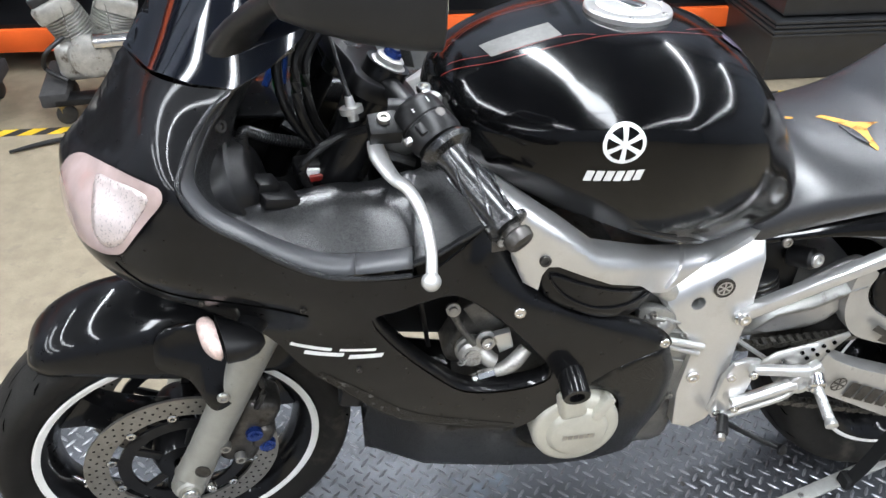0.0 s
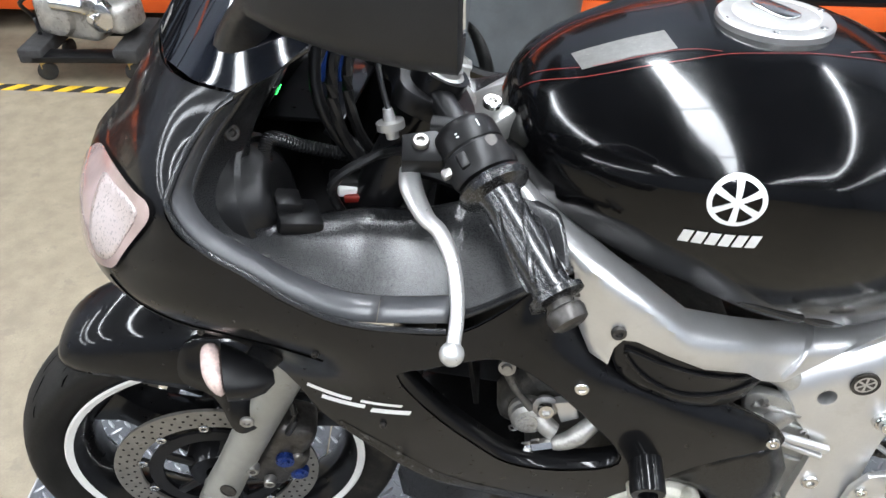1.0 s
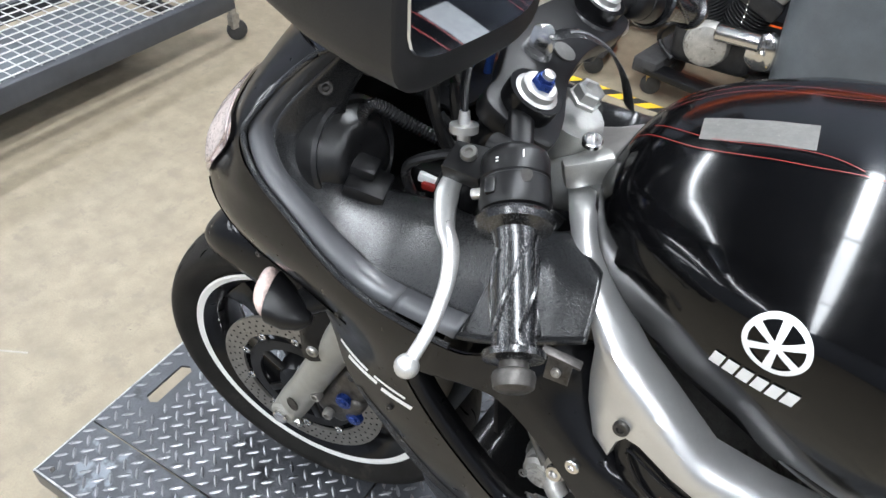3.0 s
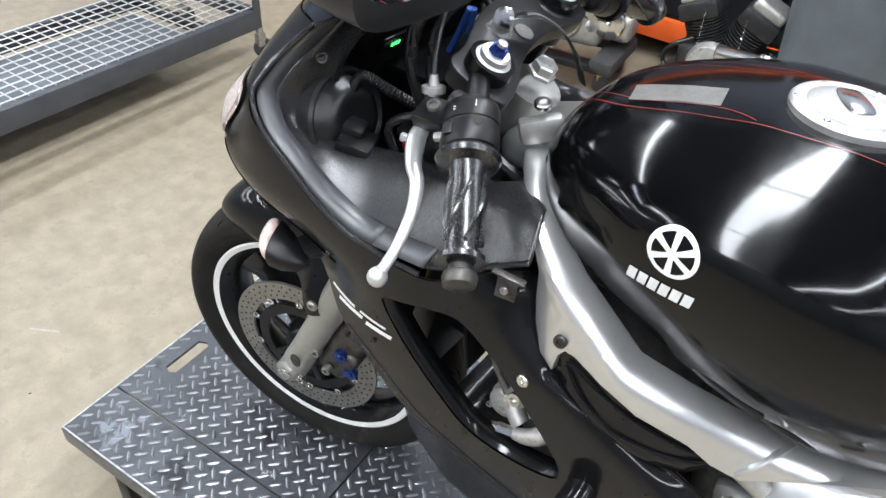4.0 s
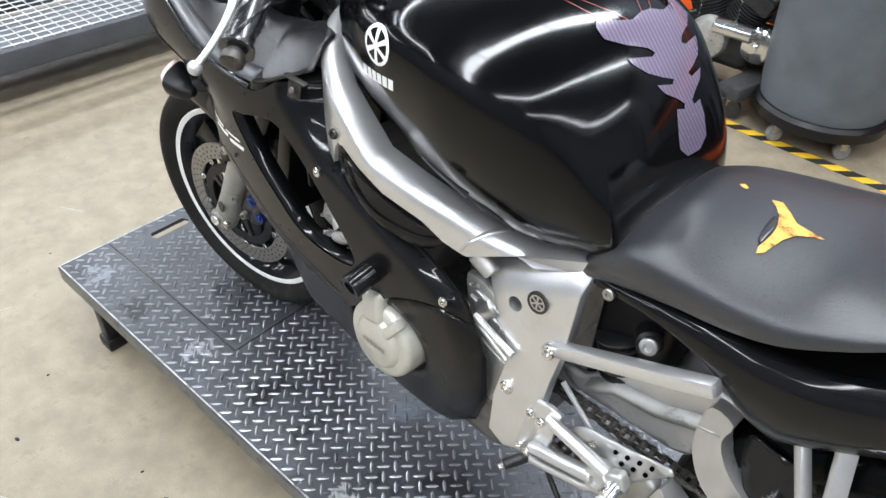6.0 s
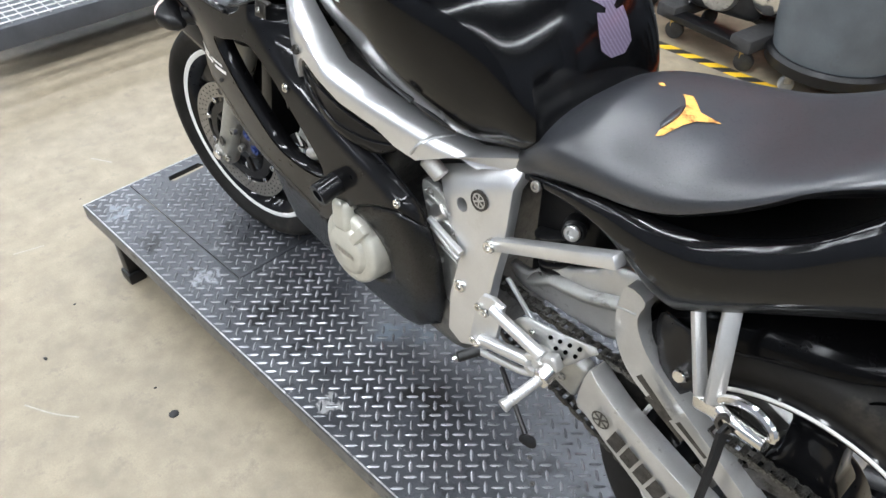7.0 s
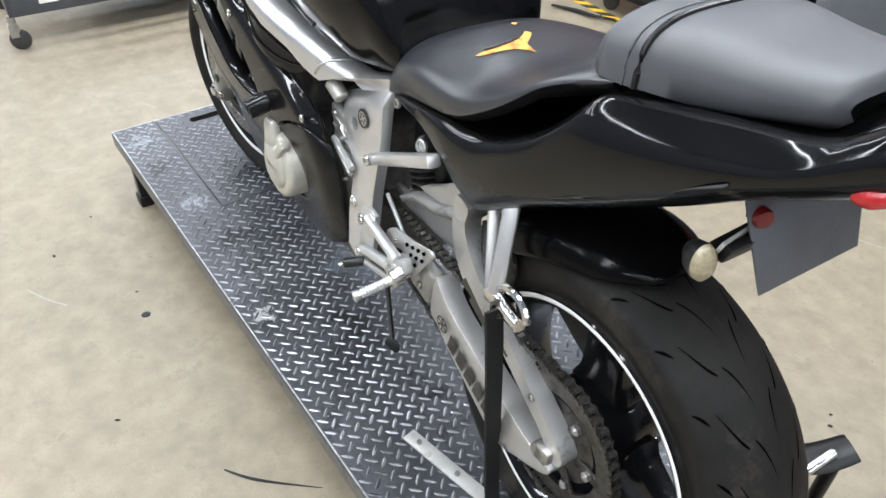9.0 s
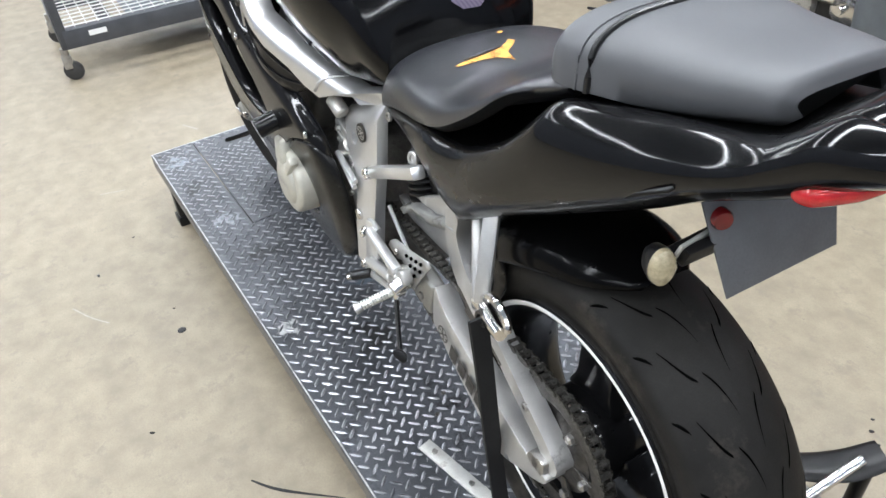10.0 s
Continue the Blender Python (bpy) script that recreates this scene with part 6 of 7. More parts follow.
cov = part("engine_cover", lathe([(0.068, -0.05), (0.068, 0.004), (0.066, 0.010), (0.060, 0.014), (0.048, 0.0145), (0.044, 0.020), (0.040, 0.0225), (0, 0.0225)], aim((0.590, -0.190, 0.400), (0.590, -1.0, 0.43)), 56), surface("cover_paint", (0.50, 0.485, 0.42), 0.38, metal=0.35, vary=0.1, size=0.03), bike, "round champagne-silver engine cover")
part("cover_neck", box(0.042, 0.03, 0.055, pose(0.575, -0.196, 0.462, -8, -12, 0), 0.01, 3), cov.data.materials[0], cov)
part("cover_rib", box(0.018, 0.02, 0.045, pose(0.622, -0.202, 0.448, -8, 35, 0), 0.005), cov.data.materials[0], cov)
part("cover_lettering", add(bmesh.new(), letter_bars(-0.026, -0.006, 0.052, 0.009, 6, 0.0, 0.1), Matrix.Translation((0.590, -0.2142 + 0.5, 0.400))), STEEL, cov, "row of small raised blocks")
part("crash_bobbin", lathe([(0.018, 0), (0.019, 0.004), (0.020, 0.060), (0.0185, 0.063), (0.0115, 0.063), (0.0115, 0.040), (0, 0.040)], aim((0.566, -0.178, 0.529), (0.564, -0.258, 0.509)), 28), GLOSS, bike, "black nylon crash bobbin")

# ---------------------------------------------------------------- seat
SX = (.846, .86, .90, .95, 1.0, 1.05, 1.10, 1.16, 1.20, 1.24, 1.28, 1.315)
s_top = curve(SX, (.675, .705, .752, .770, .776, .780, .786, .806, .826, .848, .868, .878))
s_w = curve(SX, (.09, .103, .116, .126, .132, .136, .138, .136, .133, .126, .115, .10))
s_low = curve(SX, (.655, .656, .676, .695, .708, .718, .734, .769, .799, .832, .852, .862))


def seat_ring(x, top, w, low_, p=0.75, q=0.62):
    pts = []
    for k in range(13):
        a = math.pi / 2 * k / 12
        pts.append((x, -w * math.sin(a) ** p, low_ + (top - low_) * math.cos(a) ** q))
    pts.append((x, -w * 0.9, low_ - 0.012))
    return about_mid(pts)


seat_bm = loft([seat_ring(x, s_top(x), s_w(x), s_low(x)) for x in np.linspace(0.846, 1.315, 44)])
SEAT_TREE = BVHTree.FromBMesh(seat_bm)
bmesh.ops.holes_fill(seat_bm, edges=[e for e in seat_bm.edges if e.is_boundary], sides=0)
bmesh.ops.recalc_face_normals(seat_bm, faces=seat_bm.faces[:])
seat = part("rider_seat", seat_bm, LEATHER, bike, "worn black vinyl rider seat with a torn cover", ang=60)
TEAR = [(1.000, 0.040), (1.012, 0.044), (1.026, 0.030), (1.043, 0.011), (1.078, 0.000), (1.066, -0.004), (1.052, -0.012), (1.045, -0.030), (1.040, -0.062), (1.034, -0.068), (1.031, -0.055), (1.032, -0.030), (1.030, -0.012), (1.022, 0.012), (1.010, 0.030)]
part("torn_foam", top_patch(TEAR, SEAT_TREE, 0.005, 0.0012), FOAM, seat, "bright orange foam showing through the tear")
part("torn_foam", top_patch([(0.956, 0.050), (0.966, 0.044), (0.969, 0.049), (0.96, 0.056)], SEAT_TREE, 0.004, 0.0012), FOAM, seat)
flap = top_patch([(1.021, 0.012), (1.029, -0.012), (1.031, -0.030), (1.031, -0.052), (1.025, -0.046), (1.020, -0.022), (1.017, 0.004)], SEAT_TREE, 0.005, 0.0012)
for v in flap.verts:
    v.co.z += 0.003 * max(0.0, min(1.0, (v.co.x - 1.017) / 0.013)) ** 1.5
part("torn_flap", flap, LEATHER, seat, "lifted flap of torn vinyl", solid=0.0015)

PX = (1.275, 1.282, 1.30, 1.36, 1.42, 1.48, 1.500, 1.508)
p_left = curve(PX, (-.080, -.096, -.105, -.086, -.063, -.040, -.030, -.015))
p_right = curve(PX, (.10, .122, .140, .143, .138, .132, .128, .11))
p_top = curve(PX, (.895, .915, .935, .936, .931, .929, .926, .912))
p_low = curve(PX, (.880, .871, .867, .868, .876, .889, .894, .902))


def pillion_ring(x, lift=0.0):
    """A rounded cushion section between its left and right edges."""
    yl, yr, zl, zt = p_left(x) - lift, p_right(x) + lift, p_low(x), p_top(x) + lift
    pts = [(x, yr * 0.9 + yl * 0.1, zl - 0.012)]
    for k in range(25):
        a = math.pi / 2 - math.pi * k / 24
        pts.append((x, (yl + yr) / 2 + (yr - yl) / 2 * math.copysign(abs(math.sin(a)) ** 0.6, math.sin(a)), zl + (zt - zl) * max(math.cos(a), 0.0) ** 0.5))
    return pts + [(x, yl * 0.9 + yr * 0.1, zl - 0.012)]


pil = loft([pillion_ring(x) for x in np.concatenate([np.linspace(1.275, 1.30, 9), np.linspace(1.31, 1.49, 20), np.linspace(1.495, 1.508, 5)])])
bmesh.ops.holes_fill(pil, edges=[e for e in pil.edges if e.is_boundary], sides=0)
bmesh.ops.recalc_face_normals(pil, faces=pil.faces[:])
pil_ob = part("pillion_seat", pil, LEATHER_GREY, bike, "grey-black vinyl pillion seat", ang=60)
for xo, rr, mt in ((1.338, 0.0035, RUBBER), (1.326, 0.0012, LEATHER_GREY)):
    ring = pillion_ring(xo, 0.0005)[1:-1]
    part("seat_strap", sweep(ring[::2], rr, 8, 2), mt, pil_ob, "seat strap sewn across the pillion")

# ---------------------------------------------------------------- tail
tail_y = curve((.86, .9, 1.0, 1.1, 1.2, 1.3, 1.4, 1.5, 1.6, 1.68), (-.098, -.107, -.130, -.147, -.151, -.144, -.129, -.105, -.075, -.03))
T_LOW = [(1.66, 0.905), (1.617, 0.890), (1.55, 0.852), (1.493, 0.823), (1.448, 0.794), (1.395, 0.762), (1.332, 0.725), (1.271, 0.690), (1.214, 0.655), (1.16, 0.617), (1.135, 0.604), (1.112, 0.606), (1.075, 0.628), (1.03, 0.650), (0.97, 0.658), (0.91, 0.645), (0.885, 0.632), (0.872, 0.64)]
low_z = curve([p[0] for p in sorted(T_LOW)][1:], [p[1] for p in sorted(T_LOW)][1:])


TAIL_X = (0.872, 0.92, 0.98, 1.05, 1.145, 1.22, 1.26, 1.292, 1.320, 1.36, 1.42, 1.50, 1.53, 1.553, 1.584, 1.63, 1.662)
top_y = curve(TAIL_X, (-.088, -.098, -.108, -.118, -.121, -.121, -.119, -.113, -.103, -.092, -.073, -.056, -.053, -.052, -.050, -.040, -.028))
rim_z = curve(TAIL_X, (.660, .672, .690, .706, .726, .764, .794, .828, .857, .865, .875, .888, .900, .918, .938, .936, .920))


def tail_ring(x):
    """One smooth section: from the lower edge out to its widest line, then over a broad shoulder to the rim."""
    yw, yt, zt = tail_y(x), top_y(x), rim_z(x)
    zb = min(low_z(x), zt - 0.016)
    mean = sum(low_z(min(1.655, max(0.876, x + d))) for d in (-0.075, -0.05, -0.025, 0, 0.025, 0.05, 0.075)) / 7
    zw = max(zb + 0.008, min(mean + 0.46 * (zt - mean), zt - 0.008))
    yb = yw + 0.030
    pts = []
    for k in range(9):
        a = math.pi / 2 * k / 9
        pts.append((x, yb + (yw - yb) * (0.4 * k / 9 + 0.6 * math.sin(a)), zb + (zw - zb) * (0.4 * k / 9 + 0.6 * (1 - math.cos(a)))))
    for k in range(19):
        a = math.pi / 2 * k / 18
        pts.append((x, yw + (yt - yw) * (1 - max(math.cos(a), 0.0) ** 0.9), zw + (zt - zw) * math.sin(a) ** 0.9))
    return pts + [(x, yt + 0.008, zt - 0.006)]


for s in (1, -1):
    b = face_way(loft([tail_ring(x) for x in np.linspace(0.874, 1.661, 110)]), (0, -1, 0))
    bo = bolt((0.905, -0.111, 0.655), (0, -1, 0.1), 0.008, 0.005)
    if s < 0:
        flip_y(b), flip_y(bo)
        for v in b.verts:
            v.co.y += 2 * mid_y(v.co.x)
    tl = part("tail_fairing", b, TAIL_GLOSS, bike, "gloss black tail fairing", solid=0.003, ang=60)
    part("tail_bolt", bo, STEEL, tl)
# inside of the tail, under the seats
part("tail_inner", loft([[(x, 2 * mid_y(x) - top_y(x) - 0.012, rim_z(x) - 0.012), (x, 2 * mid_y(x) - tail_y(x) - 0.042, low_z(x) + 0.014), (x, tail_y(x) + 0.042, low_z(x) + 0.014), (x, top_y(x) + 0.012, rim_z(x) - 0.012)] for x in np.linspace(0.90, 1.60, 40)], True, True), SEAT_INNER, bike, "dark inside of the tail")
part("tail_hump", loft([[(x, mid_y(x) + y * (mid_y(x) - top_y(x)), rim_z(x) - 0.002 + 0.012 * (1 - abs(y) ** 2.5)) for y in np.linspace(-1, 1, 13)] for x in np.linspace(1.535, 1.662, 14)]), TAIL_GLOSS, bike, "gloss black rear hump of the tail", solid=0.003)
for s in (1, -1):
    cy = 0.045
    lampb = sweep([(1.560, -0.070, 0.868), (1.570, -0.064, 0.872), (1.590, -0.042, 0.882), (1.608, -0.006, 0.891)] if s > 0 else [(1.560, 2 * cy + 0.070, 0.868), (1.570, 2 * cy + 0.064, 0.872), (1.590, 2 * cy + 0.042, 0.882), (1.608, 2 * cy + 0.006, 0.891)], [0.005, 0.016, 0.017, 0.010], 14, 6, flat=0.8)
    part("tail_lamp", lampb, RED_LENS, bike, "red tail lamp lens", sub=1)

# plate holder and rear signals
p_bl, p_br, p_tl = Vector((1.503, -0.035, 0.699)), Vector((1.514, 0.100, 0.719)), Vector((1.470, -0.052, 0.800))
ex = (p_br - p_bl).normalized()
ez = ex.cross(p_tl - p_bl).normalized()
ey = ez.cross(ex)
pm = Matrix(((ex.x, ey.x, ez.x, p_bl.x), (ex.y, ey.y, ez.y, p_bl.y), (ex.z, ey.z, ez.z, p_bl.z), (0, 0, 0, 1)))
holder = part("plate_holder", slab([(0, 0), (0.138, 0.0), (0.150, 0.125), (-0.012, 0.115)], 0.003, pm, 0.001), WORN_PLATE, bike, "blank dark grey plate holder")
part("holder_arm", sweep([(1.44, -0.02, 0.80), (1.47, 0.0, 0.80), (1.50, 0.02, 0.81), (1.53, 0.03, 0.84)], 0.012, 10), PLASTIC, holder)
part("holder_arm", box(0.012, 0.16, 0.022, pose(1.478, 0.0, 0.752, 0, 20, 0), 0.003), PLASTIC, holder)
part("bare_strip", box(0.004, 0.05, 0.02, pose(1.472, -0.06, 0.758, 0, 20, 8), 0.001), ZINC, holder, "bare aluminium strip")
part("reflector", lathe([(0.0100, -0.012), (0.0108, 0.003), (0.009, 0.006), (0, 0.007)], aim((1.482, -0.042, 0.785), (1.60, -0.09, 0.80)), 28), DARK_RED, holder, "dark red round reflector")
for s in (1, -1):
    c = Vector((1.470, -0.098 * s, 0.745))
    sg = part("rear_signal", lathe([(0, -0.032), (0.012, -0.03), (0.022, -0.018), (0.026, 0), (0.026, 0.004)], aim(c, c + Vector((0.9, -0.25 * s, 0.12))) @ Matrix.Diagonal((0.56, 0.8, 0.75, 1)), 28), PLASTIC, bike, "rear turn signal with a smoked lens")
    part("lens", lathe([(0.0255, 0.003), (0.024, 0.010), (0.015, 0.017), (0, 0.02)], aim(c, c + Vector((0.9, -0.25 * s, 0.12))) @ Matrix.Diagonal((0.56, 0.8, 0.75, 1)), 28), SIGNAL_REAR, sg, "smoky amber lens")
    part("stalk", rod((1.465, -0.085 * s, 0.747), (1.466, -0.01 * s, 0.75), 0.008, 0.011), RUBBER, sg)

# hugger over the rear tyre
rings = []
for a, r0, hw, drop in ((150, 0.336, 0.070, 0.04), (138, 0.343, 0.088, 0.055), (122, 0.347, 0.096, 0.060), (108, 0.348, 0.096, 0.058), (96, 0.345, 0.090, 0.048), (88, 0.341, 0.078, 0.036), (83, 0.337, 0.060, 0.022), (79, 0.333, 0.036, 0.008)):
    rings.append([(RW[0] + (r0 - drop * abs(t) ** 2.4) * math.cos(radians(a)), hw * math.sin(t * math.pi / 2), RW[1] + (r0 - drop * abs(t) ** 2.4) * math.sin(radians(a))) for t in np.linspace(-1, 1, 21)])
part("rear_hugger", loft(rings), HUGGER, bike, "glossy black rear hugger over the tyre", sub=1, solid=0.003)
part("undertray", loft([[(x, y * 0.115, z + 0.012 * (1 - y * y)) for y in np.linspace(-1, 1, 9)] for x, z in ((1.12, 0.615), (1.20, 0.66), (1.30, 0.718), (1.40, 0.785), (1.48, 0.838))]), PLASTIC, bike, "black undertray", solid=0.004)

# ---------------------------------------------------------------- swingarm, chain, rear drive
BEAM = [(1.046, 0.416), (1.064, 0.406), (1.12, 0.380), (1.19, 0.353), (1.254, 0.330), (1.32, 0.308), (1.362, 0.303), (1.366, 0.292), (1.346, 0.276), (1.30, 0.255), (1.25, 0.236), (1.19, 0.262), (1.12, 0.300), (1.062, 0.328), (1.036, 0.338)]
BOW = [(1.064, 0.580), (1.094, 0.572), (1.089, 0.541), (1.100, 0.512), (1.125, 0.486), (1.174, 0.456), (1.225, 0.429), (1.28, 0.400), (1.34, 0.362), (1.377, 0.328), (1.362, 0.304), (1.318, 0.345), (1.264, 0.374), (1.20, 0.404), (1.14, 0.422), (1.10, 0.440), (1.075, 0.468), (1.060, 0.505), (1.057, 0.545)]
for s in (1, -1):
    b = face_way(sheet(BEAM, lambda u, v: (u, -0.118 - 0.010 * max(0, min(1, (u - 1.0) / 0.1)) - 0.12 * (0.36 - 0.25 * (u - 1.04) - v) * 0.1, v), (), 0.014, 3), (0, -1, 0))
    w = face_way(sheet(BOW, lambda u, v: (u, -0.104 - 0.014 * max(0, min(1, (u - 1.1) / 0.2)), v), (), 0.014, 3), (0, -1, 0))
    if s < 0:
        flip_y(b), flip_y(w)
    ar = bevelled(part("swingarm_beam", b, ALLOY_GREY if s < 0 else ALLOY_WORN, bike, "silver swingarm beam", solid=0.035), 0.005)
    bw = bevelled(part("swingarm_brace", w, ALLOY_WORN, bike, "bowed silver swingarm brace", solid=0.03), 0.012, 4)
    if s > 0:
        tree = BVHTree.FromPolygons([(0.9, -0.1305, 0.1), (1.5, -0.1305, 0.1), (1.5, -0.1305, 0.7), (0.9, -0.1305, 0.7)], [(0, 1, 2, 3)])
        part("arm_badge", onto(round_badge(1.087, 0.352, 0.0155), tree, (0, 1, 0), 0.001), DARK_STEEL, ar, "round dark badge")
        part("arm_lettering", onto(letter_bars(1.104, 0.320, 0.152, 0.033, 6, -0.44, 0.30), tree, (0, 1, 0), 0.001), DARK_STEEL, ar, "row of plain dark blocks")
        part("brace_graphic", add(bmesh.new(), bars([((1.115, 0.462), (1.175, 0.425), (1.180, 0.432), (1.122, 0.472)), ((1.135, 0.436), (1.20, 0.405), (1.202, 0.412), (1.140, 0.446)), ((1.185, 0.430), (1.235, 0.405), (1.238, 0.411), (1.19, 0.438))]), Matrix.Translation((0, 0.5 - 0.1185, 0))), DARK_STEEL, bw, "slanted dark graphic")
        part("arm_bolt", bolt((1.300, -0.1185, 0.384), (0, -1, 0), 0.007, 0.004), STEEL, bw)
        part("pivot_block", box(0.062, 0.026, 0.074, pose(1.008, -0.112, 0.385, 0, 12, 0), 0.008, 3), ALLOY_GREY, ar, "cast block in front of the beam")
        part("block_bolt", bolt((1.006, -0.126, 0.372), (0, -1, 0), 0.007, 0.004), STEEL, ar)
        part("adjuster_block", box(0.03, 0.02, 0.03, pose(1.345, -0.118, 0.31), 0.004), STEEL, ar)
cg = part("chain_guard_panel", face_way(sheet([(1.110, 0.556), (1.135, 0.566), (1.190, 0.560), (1.200, 0.510), (1.178, 0.468), (1.160, 0.452), (1.138, 0.472), (1.115, 0.515)], lambda u, v: (u, -0.088 - 0.010 * math.sin((u - 1.11) * 32), v), (), 0.010, 3), (0, -1, 0)), GLOSS, bike, "gloss black chain guard panel beside the brace", solid=0.004)
part("guard_bolt", lathe([(0, 0.008), (0.008, 0.007), (0.011, 0.002), (0.011, -0.006)], aim((1.166, -0.104, 0.498), (1.166, -0.5, 0.55)), 18), CHROME, cg)
part("swingarm_casting", sheet([(0.872, 0.436), (0.850, 0.468), (0.885, 0.470), (0.91, 0.498), (0.94, 0.518), (0.985, 0.545), (1.04, 0.580), (1.082, 0.585), (1.088, 0.545), (1.062, 0.470), (1.035, 0.447), (0.99, 0.440), (0.93, 0.437)], lambda u, v: (u, -0.076 - 0.012 * math.sin((v - 0.436) * 18), v), (), 0.012, 3), ALLOY_WORN, bike, "cast silver swingarm front", solid=0.012)
part("swingarm_bridge", loft([[(x, y, z + 0.018 * math.cos(y / 0.1 * 1.4)) for y in np.linspace(-0.105, 0.105, 9)] for x, z in ((0.90, 0.478), (0.94, 0.505), (1.0, 0.515), (1.06, 0.54), (1.085, 0.545))]), ALLOY_GREY, bike, "cast silver swingarm bridge", solid=0.012)
part("inner_guard", box(0.11, 0.07, 0.19, pose(0.930, -0.035, 0.535), 0.015, 3), SEAT_INNER, bike, "dark plastic guard behind the pivot")
part("shock", add(rod((0.95, 0.0, 0.42), (0.93, 0.0, 0.66), 0.028), sweep([(0.94 + 0.04 * math.cos(q), 0.04 * math.sin(q), 0.46 + 0.0042 * q) for q in [i * 0.5 for i in range(80)]], 0.006, 8, 1)), PLASTIC, bike, "black rear shock absorber with spring")
part("shock_reservoir", rod((0.950, -0.07, 0.598), (0.970, -0.104, 0.611), 0.017, bev=0.004), PLASTIC, bike)
part("shock_bolt", bolt((0.970, -0.106, 0.612), (0.2, -1, 0.2), 0.0115, 0.006), FILLER, bike, "pale round fastener")
part("shock_bellows", lathe([p for k in range(6) for p in ((0.026, 0.011 * k), (0.033, 0.011 * k + 0.004), (0.033, 0.011 * k + 0.007))] + [(0.024, 0.068), (0, 0.068)], aim((0.932, -0.062, 0.500), (0.908, -0.060, 0.570)), 28), RUBBER, bike, "ribbed black rubber bellows")
part("bellows_ring", lathe([(0.036, -0.004), (0.040, 0.0), (0.036, 0.004), (0.030, 0.004), (0.030, -0.004), (0.036, -0.004)], aim((0.934, -0.062, 0.496), (0.908, -0.060, 0.570)), 28), STEEL, bike)
part("rear_axle", rod((RW[0], -0.128, RW[1]), (RW[0], 0.128, RW[1]), 0.0125), STEEL, bike)
SP_R, SP_Y = 0.117, -0.088
spro = lathe([(0.085, -0.003), (0.112, -0.003), (0.112, 0.003), (0.085, 0.003), (0.085, -0.003)], pose(RW[0], SP_Y, RW[1], 90, 0, 0), 64)
for i in range(46):
    add(spro, box(0.012, 0.006, 0.005, pose(RW[0], SP_Y, RW[1], 90, 0, 0) @ pose(0, 0, 0, 0, 0, 360 / 46 * i) @ pose(0.114, 0, 0)))
for i in range(6):
    add(spro, box(0.05, 0.018, 0.006, pose(RW[0], SP_Y, RW[1], 90, 0, 0) @ pose(0, 0, 0, 0, 0, 60 * i) @ pose(0.068, 0, 0), 0.002))
sprocket = part("rear_sprocket", spro, DARK_STEEL, bike, "oily rear sprocket")
part("sprocket_carrier", lathe([(0.02, -0.03), (0.06, -0.03), (0.07, -0.005), (0.05, 0.0), (0.02, 0.004)], pose(RW[0], SP_Y, RW[1], 90, 0, 0), 40), DARK_STEEL, sprocket)
for i in range(6):
    m = pose(RW[0], SP_Y, RW[1], 90, 0, 0) @ pose(0, 0, 0, 0, 0, 60 * i) @ pose(0.07, 0, 0.003)
    part("sprocket_nut", lathe([(0.008, 0), (0.008, 0.006), (0.004, 0.009), (0, 0.009)], m, 6), STEEL, sprocket)
chain = part("chain", box(0.004, 0.004, 0.004, pose(0.80, SP_Y, 0.385)), CHAIN_STEEL, bike, "oily drive chain")
FS = (0.80, 0.385, 0.042)


def chain_path():
    """Points one pitch apart round both sprockets."""
    dx, dz = RW[0] - FS[0], RW[1] - FS[1]
    d = math.hypot(dx, dz)
    base = math.atan2(dz, dx)
    al = math.acos((FS[2] - SP_R) / d)
    pts = []
    a_up, a_lo = base + al, base - al
    for a in np.linspace(a_lo, a_up - 2 * math.pi, 24):
        pts.append((FS[0] + FS[2] * math.cos(a), FS[1] + FS[2] * math.sin(a)))
    for a in np.linspace(a_up, a_lo, 80):
        pts.append((RW[0] + SP_R * math.cos(a), RW[1] + SP_R * math.sin(a)))
    pts.append(pts[0])
    p = np.array(pts)
    seg = np.hypot(*np.diff(p, axis=0).T)
    cum = np.r_[0, np.cumsum(seg)]
    n = int(round(cum[-1] / 0.015875 / 2)) * 2
    return [(np.interp(q, cum, p[:, 0]), np.interp(q, cum, p[:, 1])) for q in np.linspace(0, cum[-1], n, endpoint=False)]


def link_mesh(outer):
    bm = bmesh.new()
    o = 0.0088 if outer else 0.0062
    for s in (-1, 1):
        add(bm, slab([(-0.0145 / 2, -0.0052), (0.0145 / 2 + 0.0, -0.0052), (0.0125, -0.003), (0.0135, 0), (0.0125, 0.003), (0.0073, 0.0052), (0, 0.0040), (-0.0073, 0.0052), (-0.0125, 0.003), (-0.0135, 0), (-0.0125, -0.003)], 0.0018, pose(0, s * o, 0, 90, 0, 0), bev=0))
    if outer:
        for x in (-0.0079, 0.0079):
            add(bm, rod((x, -o - 0.0025, 0), (x, o + 0.0025, 0), 0.0026, seg=8))
    else:
        for x in (-0.0079, 0.0079):
            add(bm, rod((x, -o, 0), (x, o, 0), 0.005, seg=10))
    return bm


